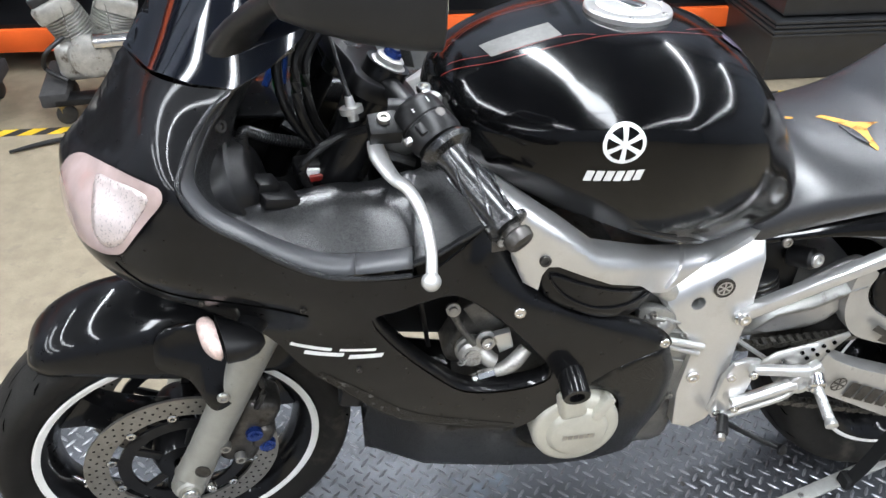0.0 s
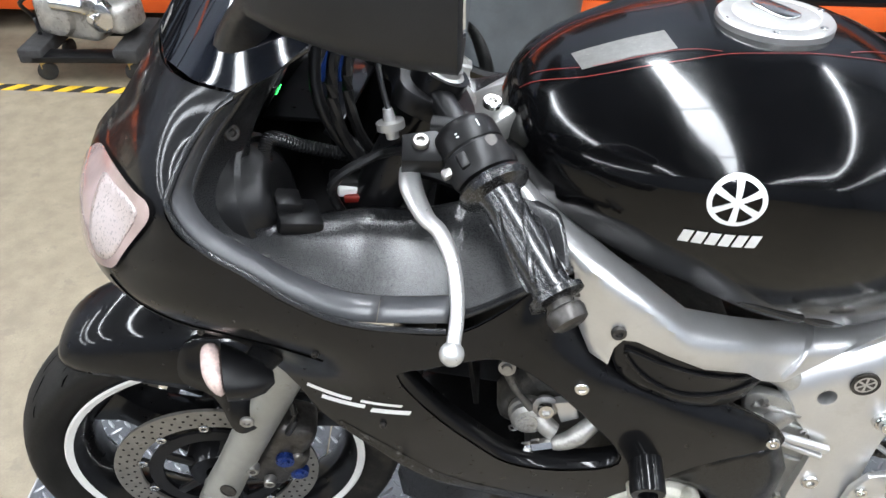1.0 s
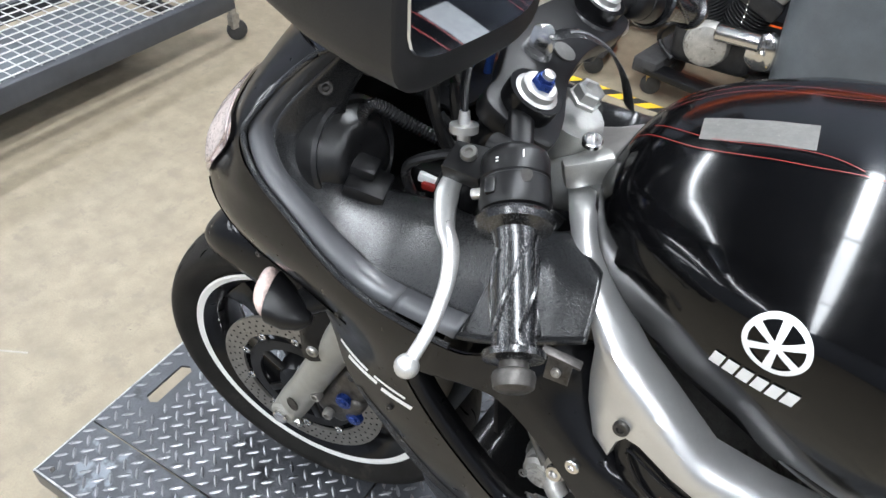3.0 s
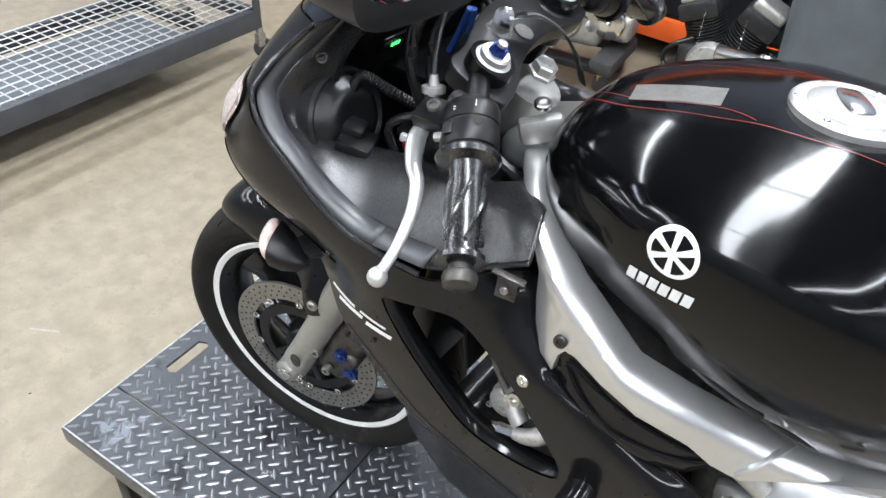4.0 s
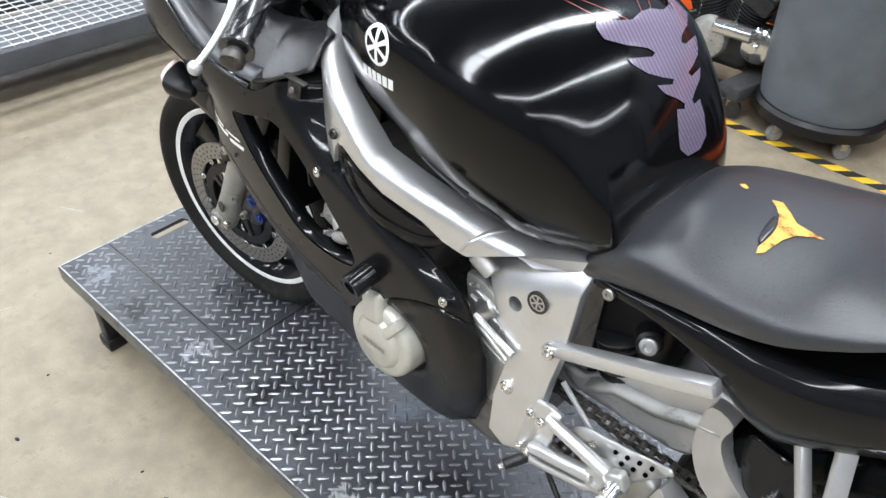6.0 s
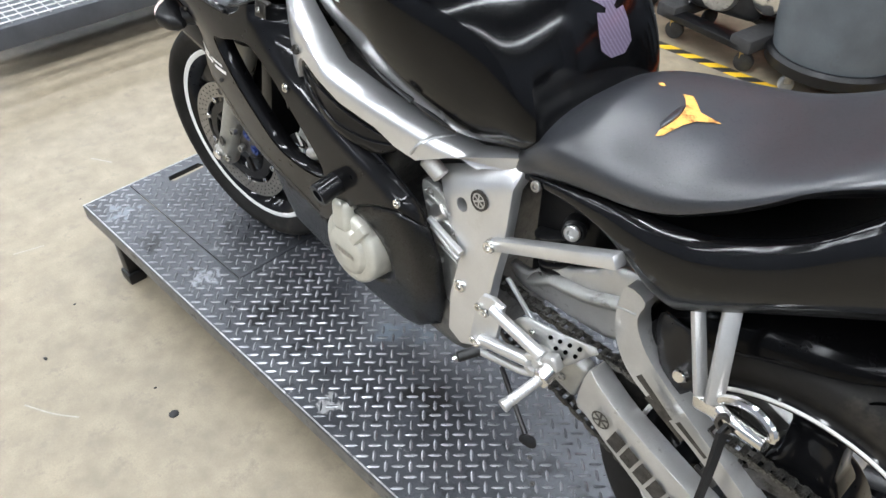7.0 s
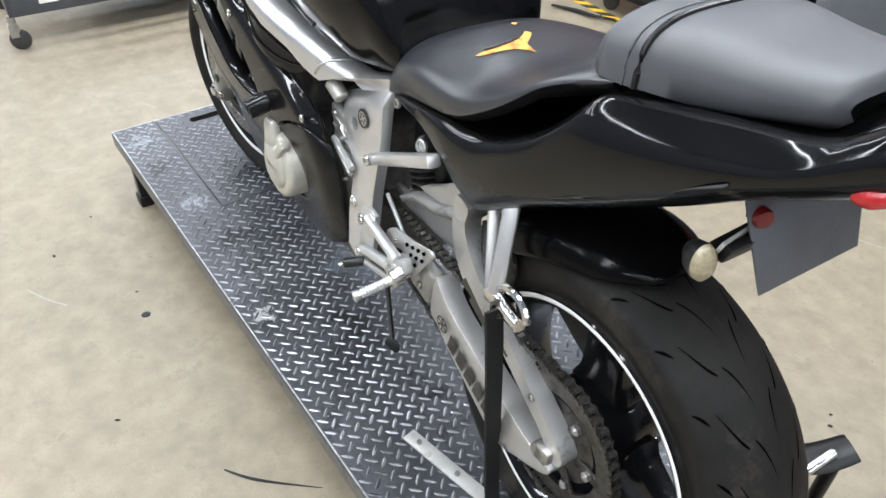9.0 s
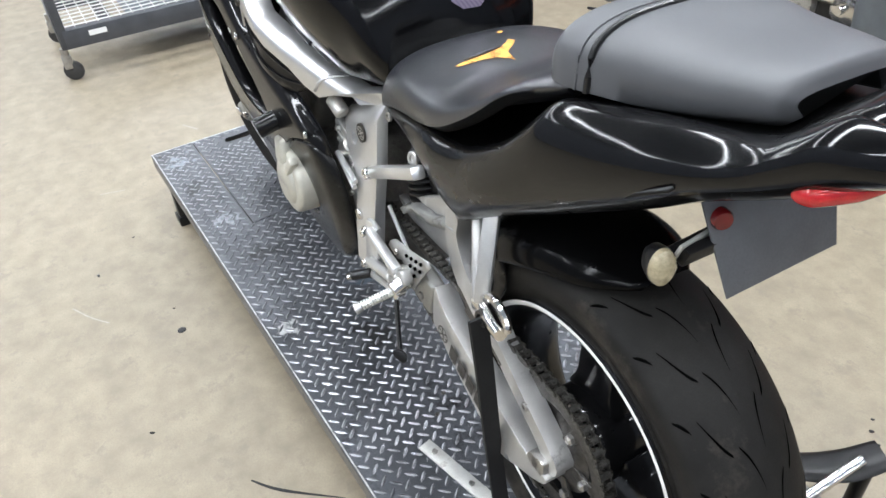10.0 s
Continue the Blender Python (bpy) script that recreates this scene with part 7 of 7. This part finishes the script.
cp = chain_path()
first = {}
for i, (x, z) in enumerate(cp):
    x2, z2 = cp[(i + 1) % len(cp)]
    m = Matrix.Translation(((x + x2) / 2, SP_Y, (z + z2) / 2)) @ Matrix.Rotation(-math.atan2(z2 - z, x2 - x), 4, "Y")
    if i % 2 not in first:
        first[i % 2] = part("chain_link", link_mesh(i % 2 == 0), CHAIN_STEEL, chain)
        first[i % 2].matrix_local = m
    else:
        shared("chain_link", first[i % 2], m, chain)
part("chain_guard", sweep([(0.872, -0.112, 0.470), (0.93, -0.114, 0.425), (0.955, -0.114, 0.405)], 0.004, 8), ALLOY, bike)

# ---------------------------------------------------------------- subframe, footrests, lever
part("subframe_rail", add(bmesh.new(), box(0.25, 0.020, 0.022, aim((0.855, -0.128, 0.535), (1.085, -0.152, 0.662)) @ pose(0, 0, 0.125, 0, 90, 0), 0.005)), ALLOY, bike, "silver subframe rail")
part("subframe_rail", add(bmesh.new(), box(0.25, 0.020, 0.022, aim((0.855, 0.128, 0.535), (1.085, 0.152, 0.662)) @ pose(0, 0, 0.125, 0, 90, 0), 0.005)), ALLOY, bike, "silver subframe rail")
part("rail_bolt", bolt((0.856, -0.139, 0.536), (0, -1, 0.1), 0.010, 0.007), CHROME, bike)
GUARD = [(0.909, 0.419), (0.920, 0.436), (0.939, 0.450), (1.000, 0.463), (1.057, 0.480), (1.062, 0.472), (1.050, 0.458), (1.010, 0.401), (0.998, 0.381), (0.986, 0.388), (0.982, 0.412), (0.960, 0.420), (0.942, 0.411)]
hg = part("heel_guard", face_way(sheet(GUARD, lambda u, v: (u, -0.136, v), (), 0.03, 3, round_it=False), (0, -1, 0)), ALLOY_WORN, bike, "perforated silver heel guard", solid=0.003)
for i, j in ((0, 0), (1, 0), (2, 0), (3, 0), (0, 1), (1, 1), (2, 1), (0, 2)):
    part("guard_hole", rod((0.984 + 0.017 * i + 0.012 * j, -0.1365, 0.446 + 0.0055 * i - 0.013 * j), (0.984 + 0.017 * i + 0.012 * j, -0.1398, 0.446 + 0.0055 * i - 0.013 * j), 0.0032, seg=10), GROOVE, hg, "small dark round hole")
for p in ((0.952, 0.434), (0.992, 0.398)):
    part("guard_bolt", bolt((p[0], -0.139, p[1]), (0, -1, 0.1), 0.0055, 0.004), CHROME, hg)
rs = part("footrest_hanger", slab([(0.846, 0.421), (0.860, 0.450), (0.882, 0.457), (0.903, 0.453), (0.897, 0.400), (0.892, 0.369), (0.872, 0.336), (0.850, 0.328), (0.838, 0.345), (0.844, 0.385)], 0.010, pose(0, -0.143, 0, 90, 0, 0), 0.003), ALLOY, bike, "silver footrest hanger plate")
part("hanger_arm", rod((0.884, -0.158, 0.443), (0.990, -0.158, 0.424), 0.0090, 0.0100, bev=0.002), ALLOY, rs, "bright round hanger arm")
part("hanger_arm", rod((0.870, -0.160, 0.368), (0.972, -0.160, 0.402), 0.0095, 0.0110, bev=0.002), ALLOY, rs, "silver round hanger arm")
part("hanger_boss", add(lathe([(0.010, -0.020), (0.019, -0.020), (0.021, -0.016), (0.021, 0.010), (0.018, 0.013), (0.010, 0.013), (0.008, 0.006), (0, 0.006)], aim((0.980, -0.154, 0.402), (0.980, -0.50, 0.430)), 28), box(0.040, 0.020, 0.026, pose(0.999, -0.153, 0.418, 0, -35, 0), 0.006, 3)), ALLOY_WORN, rs, "machined footrest boss")
for p in ((0.857, 0.425), (0.883, 0.441), (0.850, 0.347), (0.871, 0.366)):
    part("hanger_bolt", bolt((p[0], -0.154 if p[0] < 0.86 else -0.168, p[1]), (0, -1, 0.1), 0.0075, 0.005), CHROME, rs)
part("footrest_knuckle", add(rod((1.006, -0.150, 0.416), (1.003, -0.176, 0.402), 0.014, bev=0.003), box(0.026, 0.022, 0.020, pose(1.004, -0.168, 0.400, 0, 20, 10), 0.005, 3)), CHROME, rs)
peg = bmesh.new()
pa, pb = Vector((1.003, -0.174, 0.402)), Vector((0.992, -0.254, 0.382))
prof = [(0, 0)]
for k in range(12):
    prof += [(0.0070, 0.0050 * k + 0.002), (0.0084, 0.0050 * k + 0.0032), (0.0084, 0.0050 * k + 0.0050)]
add(peg, lathe(prof + [(0.0098, 0.064), (0.0098, 0.069), (0, 0.071)], aim(pa, pb), 20))
part("footrest", peg, ALLOY, rs, "ribbed bright alloy footrest")
lev = part("gear_lever", sweep([(0.985, -0.152, 0.385), (0.964, -0.156, 0.367), (0.915, -0.156, 0.350), (0.870, -0.156, 0.335), (0.860, -0.158, 0.332)], 0.006, 10), ALLOY_WORN, bike, "alloy gear lever")
part("lever_rubber", rod((0.866, -0.156, 0.336), (0.849, -0.190, 0.330), 0.009, bev=0.002), RUBBER, lev)
part("lever_tip", rod((0.849, -0.190, 0.330), (0.846, -0.197, 0.328), 0.0065), CHROME, lev)
part("side_stand", add(sweep([(0.885, -0.12, 0.285), (0.94, -0.145, 0.262), (0.985, -0.165, 0.245)], 0.0045, 8), slab([(-0.012, -0.005), (0.010, -0.008), (0.016, 0.0), (0.006, 0.010), (-0.012, 0.006)], 0.006, pose(0.992, -0.168, 0.240, 60, 20, 30), 0.001, True)), PLASTIC, bike, "black side stand folded up")
for a, b, wide in (((1.158, -0.108, 0.628), (1.212, -0.142, 0.525), 0.017), ((1.200, -0.112, 0.655), (1.230, -0.148, 0.535), 0.022)):
    part("pillion_hanger", box(wide, 0.013, (Vector(b) - Vector(a)).length, pose(*((Vector(a) + Vector(b)) / 2)) @ (Vector(b) - Vector(a)).to_track_quat("Z", "Y").to_matrix().to_4x4(), 0.005), ALLOY_WORN, bike, "silver pillion footrest hanger")
hb = part("hanger_bracket", box(0.055, 0.022, 0.022, pose(1.232, -0.140, 0.525, 0, -10, 0), 0.006), CHROME, bike)
part("pillion_footrest", sweep([(1.240, -0.150, 0.536), (1.272, -0.158, 0.541), (1.302, -0.164, 0.546)], [0.010, 0.011, 0.009], 12), CHROME, hb, "folded chrome pillion footrest")
part("loop", sweep([(1.235, -0.146, 0.548), (1.255, -0.150, 0.566), (1.280, -0.152, 0.570), (1.300, -0.154, 0.560), (1.304, -0.156, 0.549)], 0.006, 8), CHROME, hb)
part("end_ring", lathe([(0.011, -0.006), (0.013, 0), (0.011, 0.006), (0.007, 0.006), (0.007, -0.006), (0.011, -0.006)], aim((1.254, -0.160, 0.535), (1.254, -0.5, 0.60)), 20), DARK_STEEL, hb)

# ---------------------------------------------------------------- handlebars and controls (already turned with the fork)
def controls(side):
    f = (lambda p: Vector(p)) if side > 0 else other_side
    ga, gb = f((0.373, -0.215, 0.903)), f((0.428, -0.300, 0.852))
    gd = (gb - ga).normalized()
    stem_in = f((0.318, -0.118, 0.940))
    cl = part("clip_on", add(rod(stem_in, ga + gd * 0.01, 0.0125), rod(f((0.300, -0.098, 0.898)), f((0.318, -0.104, 0.938)), 0.031, bev=0.004)), PLASTIC, bike, "black clip-on handlebar")
    prof = [(0, 0), (0.030, 0.0), (0.0325, 0.004), (0.030, 0.009), (0.019, 0.013), (0.0165, 0.024), (0.0175, 0.06), (0.0165, 0.102), (0.018, 0.106), (0.0235, 0.108), (0.0235, 0.113), (0.016, 0.115), (0, 0.115)]
    gr = part("grip", lathe(prof, aim(ga, gb), 32), GRIP, cl, "worn black rubber grip with twisted grooves")
    tw = bmesh.new()
    for k in range(5):
        add(tw, sweep([(0.0178 * math.cos(k * 1.2566 + q * 0.16), 0.0178 * math.sin(k * 1.2566 + q * 0.16), 0.03 + 0.0072 * q) for q in range(10)], 0.0022, 6, 2), aim(ga, gb))
    part("grip_ribs", tw, GRIP, gr)
    part("bar_end", lathe([(0.011, 0.112), (0.011, 0.120), (0.0150, 0.122), (0.0165, 0.126), (0.0150, 0.134), (0.011, 0.1365), (0, 0.1365)], aim(ga, gb), 28), DARK_STEEL, cl, "steel bar-end weight")
    m = aim(ga, gb)
    up = Vector((0.08, -0.45, 0.42))
    up = (up - gd * up.dot(gd)).normalized()
    across = gd.cross(up)
    sm = Matrix(((across.x, up.x, gd.x, ga.x), (across.y, up.y, gd.y, ga.y), (across.z, up.z, gd.z, ga.z), (0, 0, 0, 1)))
    sw = part("switch_box", lathe([(0, -0.060), (0.019, -0.060), (0.0235, -0.056), (0.0255, -0.050), (0.0255, -0.034), (0.0245, -0.033), (0.0245, -0.032), (0.0255, -0.031), (0.0265, -0.012), (0.0245, -0.006), (0.015, -0.003), (0, -0.003)], sm @ Matrix.Diagonal((1.12, 0.95, 1, 1)), 32), PLASTIC, cl, "black handlebar switch housing")
    part("switch_button", box(0.009, 0.007, 0.014, sm @ pose(0.016 * side, 0.021, -0.020), 0.002), PLASTIC, sw)
    part("switch_button", box(0.012, 0.008, 0.008, sm @ pose(0.029 * side, 0.006, -0.022), 0.002), STEEL, sw, "grey slide switch")
    part("switch_recess", lathe([(0.005, 0), (0.0055, 0.001), (0.0035, 0.0012), (0, 0.0004)], sm @ pose(-0.012 * side, 0.0222, -0.026) @ pose(0, 0, 0, -90), 16), DARK_STEEL, sw)
    for k, (bx, bz, bw, bh) in enumerate(((-0.010, -0.046, 0.0012, 0.007), (-0.006, -0.046, 0.0012, 0.007), (0.010, -0.044, 0.004, 0.0012), (0.010, -0.041, 0.004, 0.0012))):
        part("switch_mark", box(bw, 0.0006, bh, sm @ pose(bx * side, 0.0228 - 0.0004, bz)), WHITE, sw)
    pv = f((0.312, -0.186, 0.915))
    pe = part("lever_perch", add(slab([(-0.018, -0.014), (0.016, -0.016), (0.024, 0.0), (0.014, 0.017), (-0.016, 0.014)], 0.018, aim(pv - Vector((0, 0, 0.008)), pv + Vector((0.05, -0.35, 0.8)))), rod(f((0.320, -0.165, 0.925)), f((0.350, -0.170, 0.925)), 0.012)), PLASTIC, cl, "black lever perch")
    part("pivot_bolt", bolt(pv + Vector((0.0, -0.004, 0.010)), (0.05, -0.35, 0.8), 0.0075, 0.005), STEEL, pe)
    part("hand_lever", sweep([f(p) for p in ((0.302, -0.192, 0.901), (0.305, -0.208, 0.891), (0.318, -0.228, 0.876), (0.332, -0.240, 0.868), (0.344, -0.262, 0.852), (0.349, -0.290, 0.828), (0.347, -0.312, 0.808))], [0.0085, 0.0105, 0.0085, 0.0075, 0.0065, 0.006, 0.0062], 14, 6, flat=0.75), LEVER, cl, "silver hand lever with a ball end")
    ball = f((0.346, -0.316, 0.803))
    bb = bmesh.new()
    bmesh.ops.create_uvsphere(bb, u_segments=20, v_segments=12, radius=0.0105, matrix=Matrix.Translation(ball))
    part("lever_ball", bb, LEVER, cl)
    if side > 0:
        aj = f((0.281, -0.148, 0.918))
        part("cable_adjuster", lathe([(0.006, -0.012), (0.006, -0.004), (0.013, -0.003), (0.013, 0.004), (0.006, 0.005), (0.0045, 0.016), (0, 0.016)], aim(aj, aj + Vector((-0.1, 0.1, 0.6))), 20), FILLER, pe, "silver cable adjuster wheel")
        part("clutch_cable", sweep([aj + Vector((0, 0, 0.01)), (0.272, -0.135, 0.955), (0.262, -0.105, 0.99), (0.25, -0.06, 1.0), (0.24, 0.0, 0.97), (0.26, 0.03, 0.90)], 0.0028, 8), RUBBER, bike, "black clutch cable")
    else:
        part("brake_reservoir", rod(f((0.27, -0.15, 0.945)), f((0.272, -0.15, 0.985)), 0.02, bev=0.004), PLASTIC, pe)


controls(1)
controls(-1)
clampm = STEER @ Matrix.Translation(on_leg(0.965, 0.0)) @ (LEG_TOP - LEG_LOW).to_track_quat("Z", "Y").to_matrix().to_4x4()
cb = slab([(-0.135, -0.03), (-0.12, -0.04), (-0.085, -0.036), (-0.03, -0.02), (0.03, -0.02), (0.085, -0.036), (0.12, -0.04), (0.135, -0.03), (0.135, 0.02), (0.12, 0.036), (0.09, 0.036), (0.03, 0.05), (-0.03, 0.05), (-0.09, 0.036), (-0.12, 0.036), (-0.135, 0.02)], 0.022, Matrix.Identity(4), 0.003, True)
q0 = clampm.to_3x3() @ Vector((1, 0, 0))
turn_clamp = pose(0, 0, -0.012) if abs(q0.y) > 0.7 else pose(0, 0, -0.012, 0, 0, 90)
clamp = part("triple_clamp", add(bmesh.new(), cb, clampm @ turn_clamp), PLASTIC, bike, "black upper triple clamp")
part("stem_nut", lathe([(0.018, 0), (0.018, 0.004), (0.015, 0.005), (0.015, 0.015), (0.013, 0.017), (0.008, 0.017), (0.007, 0.010), (0, 0.010)], Matrix.Translation((0.332, -0.006, 0.905)) @ STEM_WAY.to_track_quat("Z", "Y").to_matrix().to_4x4(), 6), FILLER, clamp, "silver steering stem nut")
part("ignition_lock", add(rod((0.268, -0.035, 0.915), (0.285, -0.036, 0.952), 0.019, bev=0.003), ring_plate(0.010, 0.017, 0.003, Matrix.Translation((0.286, -0.036, 0.9535)) @ STEM_WAY.to_track_quat("Z", "Y").to_matrix().to_4x4(), 28)), TRIM, clamp, "ignition lock with its key")
part("key", slab([(-0.010, 0), (0.010, 0.0), (0.011, 0.018), (0.006, 0.026), (-0.006, 0.026), (-0.011, 0.018)], 0.0022, pose(0.290, -0.033, 0.952, 80, 0, 25), 0.0005, True), CHROME, clamp, "steel key")
part("key_strap", sweep([(0.295, -0.030, 0.968), (0.318, -0.012, 0.972), (0.340, 0.010, 0.955), (0.356, 0.028, 0.925), (0.366, 0.040, 0.888)], 0.011, 8, 6, flat=0.12), TRIM, clamp, "black printed key strap")
part("strap_print", sweep([(0.310, -0.019, 0.9735), (0.322, -0.009, 0.9725), (0.340, 0.010, 0.9572), (0.350, 0.020, 0.940)], 0.0035, 6, 6, flat=0.25), LEATHER_GREY, clamp, "pale worn bar of print on the strap")
part("clamp_badge", lathe([(0.012, 0), (0.012, 0.0015), (0, 0.0018)], clampm @ pose(0, 0, 0.0105), 24), STICKER, clamp)
part("instrument_pod", add(box(0.06, 0.20, 0.075, pose(0.118, 0.01, 0.925, 0, 28, 0), 0.018, 3), box(0.03, 0.10, 0.05, pose(0.135, 0.05, 0.955, 0, 28, 0), 0.012)), PLASTIC, bike, "black instrument pod")
part("display", box(0.004, 0.050, 0.024, pose(0.152, -0.052, 0.905, 0, 28, 0), 0.001), GLOSS, bike, "small black digital display")
for k in range(4):
    part("display_segment", box(0.001, 0.003, 0.005, pose(0.1548, -0.060 + 0.006 * k, 0.903 + 0.006 * (k == 3), 0, 28, 0)), GREEN_LED if k < 3 else RED_LED, bike)
# looms and hoses in the cockpit
for pts, r, mt in (([(0.158, -0.140, 0.872), (0.160, -0.120, 0.884), (0.185, -0.095, 0.862), (0.225, -0.075, 0.842), (0.28, -0.06, 0.825)], 0.0065, RUBBER),
                   ([(0.25, -0.10, 1.0), (0.225, -0.105, 0.96), (0.225, -0.11, 0.90), (0.25, -0.10, 0.84), (0.29, -0.08, 0.79)], 0.006, RUBBER),
                   ([(0.27, -0.07, 1.0), (0.235, -0.085, 0.95), (0.24, -0.09, 0.88), (0.275, -0.08, 0.82)], 0.0055, RUBBER),
                   ([(0.305, -0.165, 0.905), (0.268, -0.135, 0.880), (0.235, -0.148, 0.866), (0.221, -0.148, 0.843), (0.235, -0.138, 0.80)], 0.005, RUBBER),
                   ([(0.178, 0.03, 0.874), (0.192, 0.03, 0.905), (0.208, 0.025, 0.94)], 0.005, DARK_BLUE), ([(0.200, 0.035, 0.874), (0.205, 0.032, 0.905), (0.211, 0.028, 0.94)], 0.005, DARK_BLUE),
                   ([(0.20, -0.05, 0.86), (0.25, -0.06, 0.83), (0.31, -0.07, 0.82), (0.36, -0.07, 0.80)], 0.008, RUBBER)):
    part("wiring_loom", sweep(pts, r, 8), mt, bike, "black cockpit wiring loom")
part("hose", sweep([(0.215, -0.050, 1.005), (0.204, -0.076, 0.965), (0.203, -0.090, 0.918), (0.220, -0.092, 0.872), (0.255, -0.082, 0.82)], 0.0062, 12), RUBBER, bike, "glossy black cockpit hose")
cor = bmesh.new()
for k in range(46):
    t = k / 45
    p = catmull([(0.158, -0.140, 0.872), (0.160, -0.120, 0.884), (0.185, -0.095, 0.862), (0.225, -0.075, 0.842), (0.28, -0.06, 0.825)], 45)[int(t * 179)]
    q = catmull([(0.158, -0.140, 0.872), (0.160, -0.120, 0.884), (0.185, -0.095, 0.862), (0.225, -0.075, 0.842), (0.28, -0.06, 0.825)], 45)[min(int(t * 179) + 2, 180)]
    add(cor, lathe([(0.0065, -0.0012), (0.0076, 0), (0.0065, 0.0012)], aim(p, q), 10))
part("loom_ribs", cor, RUBBER, bike)
part("dash_shelf", box(0.09, 0.15, 0.006, pose(0.184, 0.02, 0.870, 0, -2, -6), 0.002), GLOSS, bike, "gloss black shelf under the instruments")
part("fuse_box", box(0.05, 0.03, 0.03, pose(0.235, -0.105, 0.822, 0, 0, 10), 0.004), PLASTIC, bike)
part("connector", box(0.022, 0.008, 0.010, pose(0.232, -0.122, 0.828, 0, 10, 20), 0.002), WHITE, bike, "white wiring connector")
part("connector", box(0.020, 0.006, 0.008, pose(0.238, -0.127, 0.823, 0, 0, 10), 0.002), RED, bike, "red wiring connector")
part("head_cast", box(0.05, 0.02, 0.03, pose(0.375, -0.07, 0.875, 0, -15, 35), 0.006), ALLOY_GREY, bike)
part("head_bolt", bolt((0.372, -0.07, 0.902), (0.1, -0.2, 1), 0.010, 0.006), CHROME, bike)

# ---------------------------------------------------------------- strap and stand
ribbon = loft([[(p.x + dx, p.y + dy, p.z) for dx, dy in ((-0.002, -0.014), (0.002, -0.013), (0.002, 0.014), (-0.002, 0.013))] for p in catmull([(1.256, -0.152, TOP + 0.545), (1.258, -0.146, TOP + 0.45), (1.256, -0.136, TOP + 0.30), (1.250, -0.120, TOP + 0.12), (1.245, -0.105, TOP + 0.02)], 6)], True, True)
lone("tie_strap", add(ribbon, box(0.022, 0.032, 0.03, pose(1.244, -0.102, TOP + 0.024), 0.006)), STRAP, "black webbing strap holding the motorcycle to the table", "strap", ang=30)
st = thing("paddock_stand", "black paddock stand with a bright steel rod behind the rear wheel", "stand", pose(1.45, 0.40, 0.0))
part("arm", sweep([(-0.12, -0.05, 0.21), (-0.03, -0.02, 0.215), (0.03, 0.04, 0.235), (0.06, 0.10, 0.26)], [0.02, 0.03, 0.035, 0.03], 12, 6, flat=0.35), PLASTIC, st)
part("rod", rod((0.03, -0.10, 0.20), (0.05, 0.06, 0.262), 0.009), CHROME, st)
part("leg", add(rod((-0.05, -0.03, 0.0), (-0.05, -0.03, 0.21), 0.014), rod((0.05, 0.09, 0.0), (0.05, 0.09, 0.25), 0.014)), PLASTIC, st)
